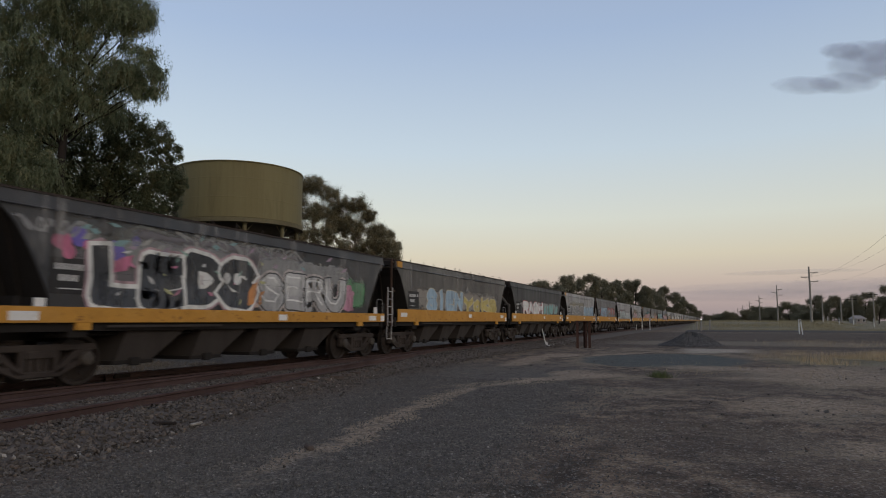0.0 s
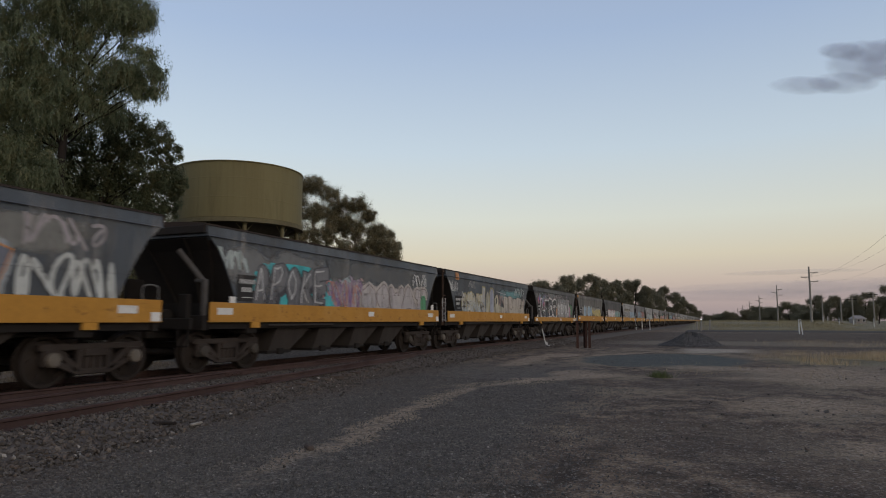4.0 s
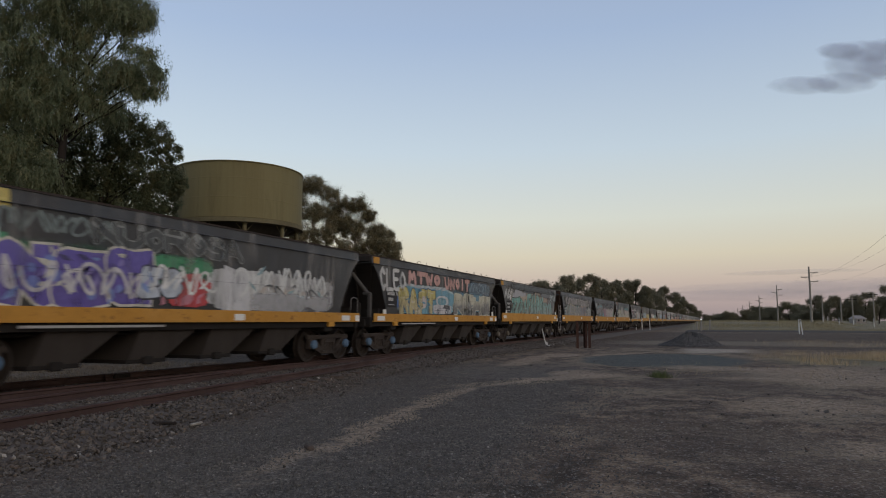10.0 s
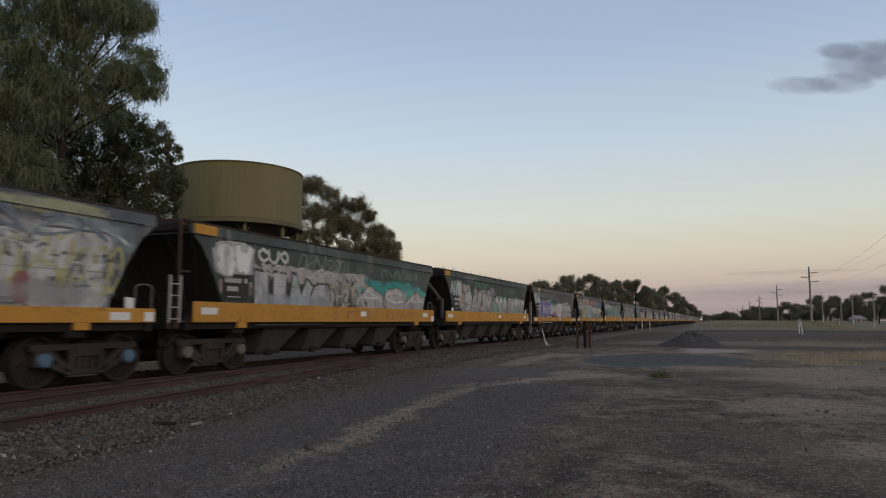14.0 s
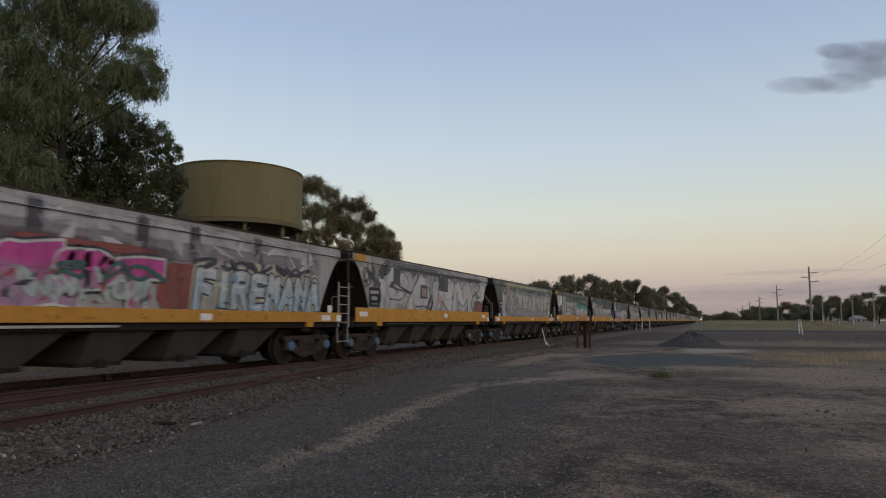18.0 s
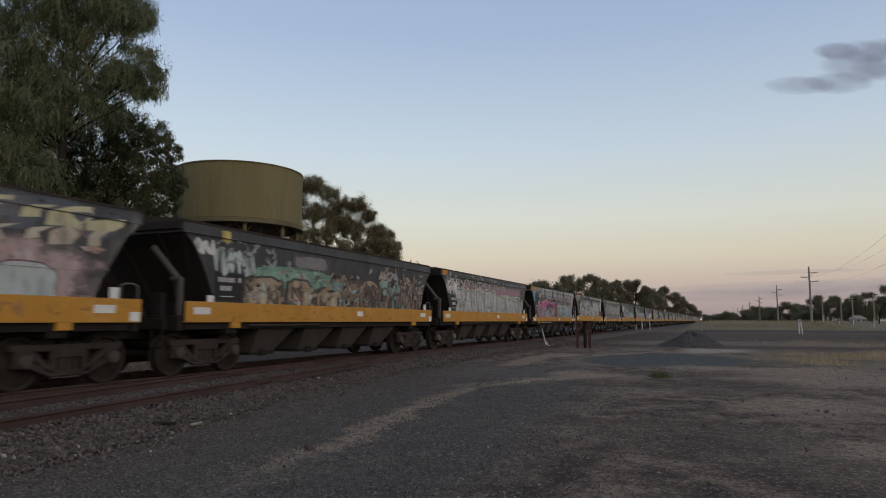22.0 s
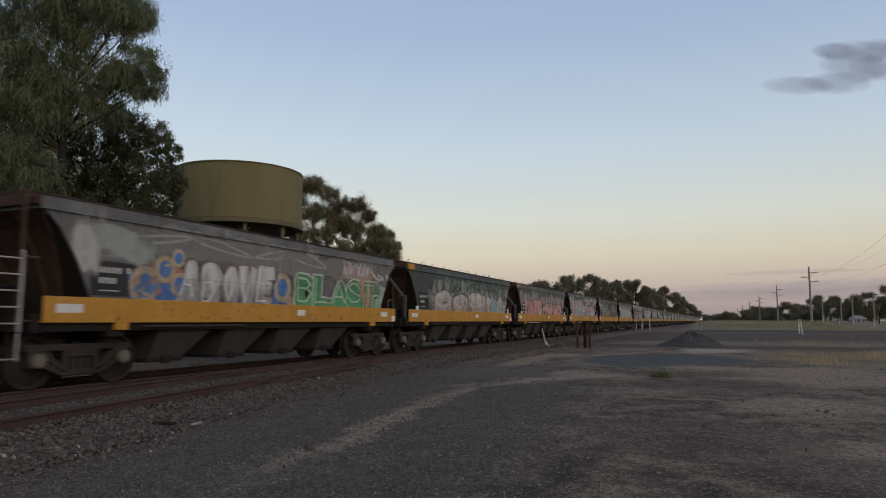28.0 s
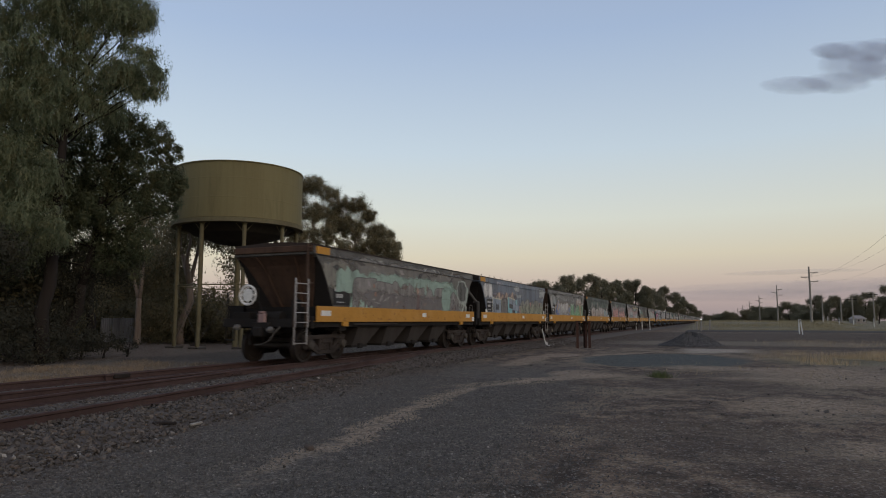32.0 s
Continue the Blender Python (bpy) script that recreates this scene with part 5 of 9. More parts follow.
CAPS = {8: M_CAPB, 9: M_CAPB, 10: M_CAPB, 13: M_CAPB, 14: M_CAPB, 11: M_CAPW, 12: M_CAPW, 18: M_CAPW, 2: M_CAPW, 3: M_CAPW, 4: M_CAPW, 7: M_CAPW, 16: M_CAPW, 15: M_CAPW}


def body_paint(name, col, dirt, light):
    m = worn(name, col, dirt, 0.7, 0.52, streak=True, big=0.45, fine=14, rel=0.2, light=light)
    m.node_tree.nodes["Principled BSDF"].inputs["Specular IOR Level"].default_value = 0.5
    return m


BODY = {
    "black": body_paint("faded_black_body_paint", (0.032, 0.032, 0.034), (0.05, 0.046, 0.043), (0.062, 0.061, 0.062)),
    "slate": body_paint("slate_blue_body_paint", (0.062, 0.074, 0.090), (0.055, 0.053, 0.05), (0.105, 0.115, 0.125)),
    "blue": body_paint("faded_blue_grey_body_paint", (0.125, 0.155, 0.205), (0.085, 0.09, 0.10), (0.175, 0.205, 0.25)),
    "green": body_paint("dark_green_body_paint", (0.029, 0.047, 0.039), (0.042, 0.042, 0.038), (0.060, 0.076, 0.068)),
    "grey": body_paint("weathered_grey_body_paint", (0.115, 0.115, 0.115), (0.07, 0.06, 0.055), (0.20, 0.195, 0.19)),
    "silver": body_paint("chalky_silver_body_paint", (0.33, 0.33, 0.325), (0.15, 0.135, 0.125), (0.46, 0.455, 0.45)),
    "tan": body_paint("sooty_tan_body_paint", (0.085, 0.078, 0.068), (0.045, 0.038, 0.033), (0.16, 0.15, 0.13)),
    "pink": body_paint("washed_pink_body_paint", (0.38, 0.28, 0.28), (0.14, 0.11, 0.11), (0.45, 0.37, 0.36)),
}
_paint = {}


def spray(c, c2=None):
    """A spray colour, weathered, kept once per colour; c2 is the colour it fades to at the sill."""
    key = tuple(round(x, 3) for x in tuple(c) + tuple(c2 or ()))
    if key not in _paint:
        m, nt, bs = fresh("spray_paint")
        co = coords(nt)
        a = texnoise(nt, vmul(nt, co, (1.6, 1.6, 0.5)), 1.3, 6, 0.65)
        b = texnoise(nt, co, 9, 4, 0.6)
        base = c
        if c2:
            sep = nt.nodes.new("ShaderNodeSeparateXYZ")
            put(nt, sep.inputs[0], co)
            lvl = calc(nt, "ADD", sep.outputs["Z"], calc(nt, "MULTIPLY", calc(nt, "SUBTRACT", texnoise(nt, co, 1.7, 5, 0.6), 0.5), 0.9))
            base = mixc(nt, mapr(nt, lvl, 1.75, 2.15, 1, 0, True), c, c2)
        col = mixc(nt, mapr(nt, a, 0.42, 0.75, 0, 0.5, True), base, [x * 0.5 + 0.01 for x in c])
        col = mixc(nt, mapr(nt, b, 0.45, 0.75, 0, 0.3, True), col, [min(1, x * 1.2 + 0.02) for x in c])
        put(nt, bs.inputs["Base Color"], col)
        bs.inputs["Roughness"].default_value = 0.5
        wear = texnoise(nt, vmul(nt, co, (3.0, 3.0, 0.9)), 1.0, 7, 0.7)
        put(nt, bs.inputs["Alpha"], mapr(nt, wear, 0.30, 0.54, 0.45, 1.0, True))
        _paint[key] = m
    return _paint[key]


_haze = {}


def haze(c):
    """Thin run-off stain or overspray that lets the paint below show through."""
    key = tuple(round(x, 3) for x in c)
    if key not in _haze:
        m, nt, bs = fresh("run_off_stain")
        co = coords(nt)
        put(nt, bs.inputs["Base Color"], rgb(c))
        bs.inputs["Roughness"].default_value = 0.9
        a = texnoise(nt, vmul(nt, co, (5.0, 5.0, 0.55)), 1.0, 7, 0.72)
        b = texnoise(nt, co, 0.8, 5, 0.6)
        k = calc(nt, "MULTIPLY", mapr(nt, a, 0.44, 0.68, 0, 1, True), mapr(nt, b, 0.38, 0.6, 0, 1, True))
        put(nt, bs.inputs["Alpha"], calc(nt, "MULTIPLY", k, 0.33))
        _haze[key] = m
    return _haze[key]


def b_stain():
    """A sheet of weathering over the whole side, just proud of the paint."""
    bm = bmesh.new()
    rows = []
    for z in (1.58, 1.85, 2.15, 2.45, 2.75, 3.0, 3.06, 3.25):
        lo = inset(min(z, 3.0)) + 0.02
        y = -(SIDE_Y + 0.062) + (0.022 * (z - 3.03) / 0.22 if z > 3.03 else 0.0)
        rows.append([bm.verts.new((-HX + lo + (SILL - 2 * lo) * k / 8, y, z)) for k in range(9)])
    for a, b in zip(rows, rows[1:]):
        for k in range(8):
            bm.faces.new((a[k], a[k + 1], b[k + 1], b[k]))
    return bm


_mesh = {}


def kept(key, build, material):
    if key not in _mesh:
        bm = build()
        me = bpy.data.meshes.new(key.split(":")[0])
        bm.to_mesh(me)
        bm.free()
        me.materials.append(material)
        _mesh[key] = me
    return _mesh[key]


def inset(z):
    """How far the end of the side sheet lies inside the sill's end, at height z."""
    t = min(1.0, max(0.0, (3.02 - z) / 1.46))
    return 0.06 + 0.98 * t ** 0.68


def b_body():
    bm = bmesh.new()
    lev = [(1.30, 1.36), (1.56, SIDE_Y - 0.01), (1.85, SIDE_Y - 0.004), (2.15, SIDE_Y), (2.45, SIDE_Y), (2.75, SIDE_Y), (3.015, SIDE_Y), (3.03, SIDE_Y + 0.012), (3.05, SIDE_Y - 0.005), (3.27, SIDE_Y - 0.025)]
    rings = []
    for z, y in lev:
        x = HX - (inset(z) if z < 3.02 else 0.02)
        rings.append([bm.verts.new(p) for p in ((-x, -y, z), (x, -y, z), (x, y, z), (-x, y, z))])
    for a, b in zip(rings, rings[1:]):
        for i in range(4):
            j = (i + 1) % 4
            bm.faces.new((a[i], a[j], b[j], b[i]))
    bm.faces.new(rings[0][::-1])
    bm.faces.new(rings[-1])
    return bm


def b_end(s):
    """Plate closing the body behind the sloping end, coloured near-black as the cavity's shade."""
    bm = bmesh.new()
    pts = [(HX - inset(z) + 0.012, z) for z in (1.3, 1.56, 1.85, 2.15, 2.45, 2.75, 3.0)]
    rows = [[bm.verts.new((s * x, y, z)) for y in (-1.37, 1.37)] for x, z in pts]
    rows2 = [[bm.verts.new((s * (x - 0.02), y, z)) for y in (-1.37, 1.37)] for x, z in pts]
    for q in (rows, rows2):
        for a, b in zip(q, q[1:]):
            bm.faces.new((a[0], a[1], b[1], b[0]))
    bmesh.ops.recalc_face_normals(bm, faces=bm.faces)
    return bm


def b_slope(s):
    """The hopper's sloping end: wide under the eave, narrow at the platform, with stiffeners down its face."""
    bm = bmesh.new()
    lev = [(z, HX - inset(z) + 0.05, 1.30 - 0.62 * ((3.0 - z) / 1.5) ** 0.9) for z in (3.0, 2.75, 2.45, 2.15, 1.85, 1.56, 1.32)]
    rows = [[bm.verts.new((s * (x + d), y, z)) for y, d in ((-w, -0.10), (-w, 0.0), (w, 0.0), (w, -0.10))] for z, x, w in lev]
    for a, b in zip(rows, rows[1:]):
        for k in range(3):
            bm.faces.new((a[k], a[k + 1], b[k + 1], b[k]))
    bmesh.ops.recalc_face_normals(bm, faces=bm.faces)
    return bm


def b_rib(s, f):
    """One stiffener down the sloping end."""
    bm = bmesh.new()
    rows = []
    for z in (3.0, 2.75, 2.45, 2.15, 1.85, 1.56, 1.32):
        x, w = HX - inset(z) + 0.045, 1.30 - 0.62 * ((3.0 - z) / 1.5) ** 0.9
        rows.append([bm.verts.new((s * (x + d), f * w + e, z)) for e, d in ((-0.03, 0.0), (-0.03, 0.06), (0.03, 0.06), (0.03, 0.0))])
    for a, b in zip(rows, rows[1:]):
        for k in range(4):
            bm.faces.new((a[k], a[(k + 1) % 4], b[(k + 1) % 4], b[k]))
    bmesh.ops.recalc_face_normals(bm, faces=bm.faces)
    return bm


def b_roof():
    bm = bmesh.new()
    prof = [(-1.33, 3.25), (-1.33, 3.31), (-0.9, 3.35), (-0.3, 3.38), (0.3, 3.38), (0.9, 3.35), (1.33, 3.31), (1.33, 3.25)]
    ends = [[bm.verts.new((x, y, z)) for y, z in prof] for x in (-HX - 0.04, HX + 0.04)]
    k = len(prof)
    for i in range(k):
        j = (i + 1) % k
        bm.faces.new((ends[0][i], ends[0][j], ends[1][j], ends[1][i]))
    bm.faces.new(ends[0][::-1])
    bm.faces.new(ends[1])
    bmesh.ops.recalc_face_normals(bm, faces=bm.faces)
    return bm


def b_seam():
    """Dark weld lines along the near side."""
    bm = bmesh.new()
    for z, h, deep in ((2.03, 0.004, 0.002), (3.018, 0.010, 0.03)):
        lo = inset(z)
        box(bm, -HX + lo, HX - lo, -SIDE_Y - 0.047, -SIDE_Y - 0.047 + deep, z - h / 2, z + h / 2)
    return bm


def b_lip():
    bm = bmesh.new()
    box(bm, -HX - 0.03, HX + 0.03, -1.385, -1.33, 3.262, 3.275)
    return bm


def b_hatch(y):
    bm = bmesh.new()
    box(bm, -5.7, 5.7, y - 0.22, y + 0.22, 3.34, 3.43, 0.02)
    for i in range(11):
        x = -5.5 + 1.1 * i
        box(bm, x - 0.04, x + 0.04, y - 0.26, y + 0.26, 3.34, 3.438, 0.012)
    return bm


def b_clip():
    bm = bmesh.new()
    pipe(bm, [(-0.11, 0, -0.02), (-0.09, 0, 0.10), (-0.02, 0.01, 0.12), (0.08, 0.02, 0.10), (0.11, 0.02, 0.03)], 0.008, 5)
    return bm


def b_sill(s, deep):
    bm = bmesh.new()
    z1 = 1.575 if deep else 1.40
    y = 1.43 * s
    box(bm, -HX + 0.13, HX, min(y, y - 0.035 * s), max(y, y - 0.035 * s), 1.13, z1, 0.008)
    box(bm, -HX + 0.13, HX, min(y, y - 0.13 * s), max(y, y - 0.13 * s) - 0.002, 1.135, 1.165)
    return bm


def b_under():
    bm = bmesh.new()
    for x in (-HX + 0.5, HX - 0.5):
        box(bm, x - 0.05, x + 0.05, -1.38, 1.38, 1.14, 1.56)
    box(bm, -7.0, 7.0, -0.28, 0.28, 0.78, 1.12, 0.02)
    for s in (-1, 1):
        box(bm, s * 6.43 - 0.08, s * 6.43 + 0.08, -1.36, 1.36, 0.95, 1.28, 0.015)
        box(bm, s * 4.85 - 0.18, s * 4.85 + 0.18, -1.36, 1.36, 0.86, 1.12, 0.02)
        box(bm, s * 7.02 - 0.12, s * 7.02 + 0.1, -0.16, 0.16, 0.72, 1.0, 0.04)
        box(bm, -HX + 0.2, HX - 0.2, s * 1.30 - 0.035, s * 1.30 + 0.035, 0.98, 1.13)
    bar(bm, (-5.2, -0.95, 0.92), (5.2, -0.95, 0.92), 0.035, seg=6)
    bar(bm, (-2.2, 0.75, 0.82), (-1.0, 0.75, 0.82), 0.2, seg=12)
    return bm


def b_pocket():
    bm = bmesh.new()
    top = [(-0.70, -1.27, 1.14), (0.96, -1.27, 1.14), (0.96, 1.27, 1.14), (-0.70, 1.27, 1.14)]
    bot = [(-0.86, -1.08, 0.40), (0.02, -1.08, 0.40), (0.02, 1.08, 0.40), (-0.86, 1.08, 0.40)]
    a, b = [bm.verts.new(p) for p in top], [bm.verts.new(p) for p in bot]
    for i in range(4):
        j = (i + 1) % 4
        bm.faces.new((b[i], b[j], a[j], a[i]))
    bm.faces.new(b[::-1])
    bm.faces.new(a)
    bmesh.ops.recalc_face_normals(bm, faces=bm.faces)
    return bm


def b_gate():
    bm = bmesh.new()
    box(bm, -0.92, 0.08, -1.1, 1.1, 0.43, 0.51, 0.012)
    bar(bm, (-0.42, -1.15, 0.47), (-0.42, 1.15, 0.47), 0.03, seg=6)
    box(bm, -0.54, -0.30, -1.16, -1.05, 0.40, 0.56, 0.02)
    return bm


def b_frame():
    """Two cast side frames and the bolster of a bogie."""
    bm = bmesh.new()
    for s in (-1, 1):
        y0, y1 = s * 1.02 - 0.06, s * 1.02 + 0.06
        box(bm, -1.08, 1.08, y0, y1, 0.64, 0.76, 0.02)
        for e in (-1, 1):
            box(bm, e * 0.86 - 0.15, e * 0.86 + 0.15, y0 - 0.02, y1 + 0.02, 0.36, 0.68, 0.03)
            for (xa, za), (xb, zb) in (((0.74, 0.64), (0.30, 0.27)), ((0.72, 0.42), (0.32, 0.25))):
                a, b = Vector((e * xa, s * 1.02, za)), Vector((e * xb, s * 1.02, zb))
                bar(bm, a, b, 0.07, 0.07, square=True)
            box(bm, e * 0.30 - 0.05, e * 0.30 + 0.05, y0, y1, 0.26, 0.68, 0.015)
        box(bm, -0.36, 0.36, y0, y1, 0.2, 0.31, 0.02)
        for x in (-0.14, 0.0, 0.14):
            bar(bm, (x, s * 1.02, 0.3), (x, s * 1.02, 0.52), 0.055, seg=8)
    box(bm, -0.24, 0.24, -1.1, 1.1, 0.52, 0.66, 0.02)
    box(bm, -0.18, 0.18, -0.4, 0.4, 0.66, 0.82, 0.02)
    return bm


def b_wheelset():
    bm = bmesh.new()
    bar(bm, (0, -1.0, 0), (0, 1.0, 0), 0.075, seg=12)
    for s in (-1, 1):
        prof = [(0.12, 0.93 * s), (0.13, 0.90 * s), (0.36, 0.85 * s), (0.39, 0.915 * s), (0.455, 0.915 * s), (0.46, 0.80 * s), (0.485, 0.79 * s), (0.485, 0.765 * s), (0.39, 0.765 * s), (0.36, 0.80 * s), (0.12, 0.78 * s)]
        lathe(bm, prof, 28, "y")
        for k in range(5):
            a = 2 * math.pi * k / 5
            bar(bm, (0.25 * math.cos(a), s * 0.89, 0.25 * math.sin(a)), (0.25 * math.cos(a), s * 0.86, 0.25 * math.sin(a)), 0.035, seg=6)
    return bm


def b_cap():
    bm = bmesh.new()
    lathe(bm, [(0.13, -1.08), (0.13, -1.16), (0.10, -1.19), (0.04, -1.20)], 14, "y")
    return bm


def b_ladder(x0, x1, high):
    """Two rails and rungs beside the end of the sill; a high one goes on below it."""
    bm = bmesh.new()
    for x in (x0, x1):
        box(bm, -HX + x - 0.024, -HX + x + 0.024, -1.40, -1.37, 0.98 if high else 1.12, 2.30 if high else 2.10, 0.006)
        if high:
            box(bm, -HX + x, -HX + x + 0.04, -1.36, -1.33, 0.52, 0.98, 0.006)
    for z in (0.56, 1.12, 1.38, 1.64, 1.90, 2.16) if high else (1.2, 1.44, 1.68, 1.92):
        y = -1.345 if z < 1 else -1.385
        bar(bm, (-HX + x0, y, z), (-HX + x1 + 0.02, y, z), 0.015, seg=6)
    return bm


def b_endframe(x0):
    bm = bmesh.new()
    for x in (x0 + 0.02, -0.24):
        box(bm, -HX + x - 0.03, -HX + x + 0.03, -1.37, -1.31, 1.0, 2.08 if x < -0.3 else 3.3, 0.006)
    for z in (1.16, 2.2, 3.2):
        bar(bm, (-HX - 0.24, -1.34, z), (-HX + 0.1, -1.3, z), 0.025, seg=6)
    return bm


def b_brace():
    bm = bmesh.new()
    bar(bm, (-HX - 0.14, -0.72, 2.72), (-HX + 0.20, -1.16, 2.02), 0.065, seg=8)
    box(bm, -HX + 0.08, -HX + 0.20, -1.30, -1.18, 1.15, 2.08, 0.02)
    bar(bm, (-HX + 0.14, -1.24, 2.05), (-HX + 0.14, -1.0, 2.05), 0.05, seg=8)
    return bm


def b_marker(s, deep):
    """A small box standing on the sill near its end."""
    bm = bmesh.new()
    x, z = (-HX + 0.86 if s < 0 else HX - 0.62), (1.575 if deep else 1.40)
    box(bm, x - 0.10, x + 0.10, -1.43, -1.395, z - 0.01, z + (0.20 if s > 0 else 0.14), 0.008)
    return bm


def b_rail_hoop():
    bm = bmesh.new()
    pts = [(HX - 0.46, -1.38, 1.5), (HX - 0.46, -1.38, 1.80)] + [(HX - 0.26 + 0.20 * math.cos(a), -1.38, 1.80 + 0.07 * math.sin(a)) for a in np.linspace(math.pi, 0, 6)] + [(HX - 0.06, -1.38, 1.80), (HX - 0.06, -1.38, 1.3)]
    pipe(bm, pts, 0.016, 6)
    return bm


def b_brake(s):
    bm = bmesh.new()
    lathe(bm, [(0.27, -0.03), (0.30, 0.0), (0.27, 0.03), (0.23, 0.0)], 24, "z", loop=True)
    lathe(bm, [(0.01, -0.02), (0.17, -0.015), (0.185, 0.0), (0.15, 0.03), (0.05, 0.045), (0.01, 0.045)], 16, "z")
    for k in range(8):
        a = math.pi / 4 * k
        bar(bm, (0.08 * math.cos(a), 0.08 * math.sin(a), 0), (0.27 * math.cos(a), 0.27 * math.sin(a), 0), 0.022, 0.016, seg=5)
    m = pose(s * (HX + 0.42), 0.50, 1.88) @ Matrix.Rotation(math.pi / 2, 4, "Y")
    bmesh.ops.transform(bm, matrix=m, verts=bm.verts)
    return bm


def b_tail():
    bm = bmesh.new()
    box(bm, -HX - 0.50, -HX - 0.38, -0.15, 0.09, 1.10, 1.37, 0.03)
    lathe(bm, [(0.05, -0.02), (0.09, 0.0), (0.09, 0.05), (0.03, 0.06)], 12, "z", (-HX - 0.44, -0.03, 1.37))
    return bm


def b_hose():
    bm = bmesh.new()
    pipe(bm, [(-HX - 0.42, -0.62, 1.0), (-HX - 0.56, -0.55, 0.84), (-HX - 0.60, -0.40, 0.62), (-HX - 0.58, -0.15, 0.52), (-HX - 0.54, 0.10, 0.50)], 0.026, 8)
    return bm


def b_hose_end(y, z):
    bm = bmesh.new()
    lathe(bm, [(0.05, -0.10), (0.085, -0.08), (0.085, 0.02), (0.055, 0.05), (0.03, 0.12)], 10, "z")
    bmesh.ops.transform(bm, matrix=pose(-HX - 0.52, y, z) @ Matrix.Rotation(-math.pi / 2, 4, "Y"), verts=bm.verts)
    return bm


def b_end_beam(s):
    bm = bmesh.new()
    box(bm, s * HX - 0.05, s * HX + 0.05, -1.34, 1.34, 3.09, 3.27, 0.012)
    return bm


def b_brake_gear():
    """Dark brake cylinder, stand and step gear on the rear platform."""
    bm = bmesh.new()
    box(bm, -HX - 0.24, -HX + 0.06, 0.55, 1.15, 1.12, 1.42, 0.03)
    box(bm, -HX - 0.12, -HX + 0.02, -1.0, -0.75, 1.12, 1.75, 0.02)
    box(bm, -HX - 0.07, -HX + 0.02, 0.9, 1.46, 1.08, 1.60, 0.01)
    pipe(bm, [(-HX - 0.3, 1.3, 1.1), (-HX - 0.3, 1.3, 1.95), (-HX - 0.1, 1.3, 2.05)], 0.022)
    pipe(bm, [(-HX - 0.28, 0.1, 1.2), (-HX - 0.28, 0.15, 1.55), (-HX - 0.05, 0.4, 1.7)], 0.025)
    box(bm, -HX - 0.36, -HX - 0.28, -1.34, 1.40, 0.98, 1.22, 0.015)
    box(bm, -HX - 0.36, -HX + 0.1, 0.5, 0.62, 1.5, 2.1, 0.02)
    bar(bm, (-HX - 0.15, -0.5, 1.25), (-HX - 0.15, 0.3, 1.25), 0.17, seg=12)
    for y in (-1.28, 1.28):
        pipe(bm, [(-HX - 0.34, y, 1.2), (-HX - 0.34, y, 0.62), (-HX - 0.34, y * 0.78, 0.62), (-HX - 0.34, y * 0.78, 1.2)], 0.02)
    pipe(bm, [(-HX - 0.45, 0.25, 0.95), (-HX - 0.55, 0.3, 0.7), (-HX - 0.52, 0.28, 0.5)], 0.03)
    return bm


def b_slab(x0, x1, z0, z1, y, th):
    bm = bmesh.new()
    box(bm, x0, x1, y - th, y, z0, z1)
    return bm


# ---- spray-painted pieces on the wagon sides ----
STROKES = {
    "A": "00-49-90 23-73", "B": "00-09-69-97-65-05 65-93-60-00", "C": "87-59-16-13-50-82", "D": "00-09-59-96-93-50-00", "E": "90-00-09-99 05-75",
    "F": "00-09-99 05-75", "G": "87-59-16-13-50-92-94-64", "H": "00-09 90-99 05-95", "I": "40-49", "J": "89-82-50-12-14", "K": "00-09 89-05-90",
    "L": "09-00-90", "M": "00-19-44-79-90", "N": "00-09-90-99", "O": "50-14-16-59-86-83-50", "P": "00-09-79-97-75-04", "R": "00-09-79-97-75-05 45-90",
    "S": "87-69-29-07-25-64-93-70-20-02", "T": "09-99 49-40", "U": "09-03-30-60-93-99", "V": "09-40-99", "W": "09-20-46-70-99", "X": "00-99 09-90",
    "Y": "09-45-99 45-40", "Z": "09-99-00-90", "+": "05-95 49-40", "@": "50-22-26-59-76-73-50"}
LAYER = 0.0045


def flat_part(polys, colour, layer, parent, name="graffiti", material=None):
    """Coloured patches on the wagon side: (corners in metres from the sill's rear end and height, faces)."""
    vs, fs = [], []
    y0 = -(SIDE_Y + 0.004 + LAYER * layer)
    for i, (v, f) in enumerate(polys):
        k = len(vs)
        y = y0 - 0.00003 * (i % 16)
        for x, z in v:
            z = min(max(z, 1.30), 3.26)
            lo = inset(min(z, 3.0)) + 0.01
            x = min(max(x - NUDGE[0], lo), SILL - lo)
            yy = y + (0.022 * (z - 3.03) / 0.24 if z > 3.03 else 0.0) - (0.010 if 2.99 < z < 3.06 else 0)
            vs.append((x - HX, yy, z))
        fs += [tuple(k + j for j in q) for q in f]
    me = bpy.data.meshes.new("graffiti")
    me.from_pydata(vs, [], fs)
    me.update()
    me.materials.append(material or spray(colour))
    ob = part(name, me, None, parent)
    if len(polys) > 1 and name == "graffiti":
        ob["kind"] = "stuff"
    return ob


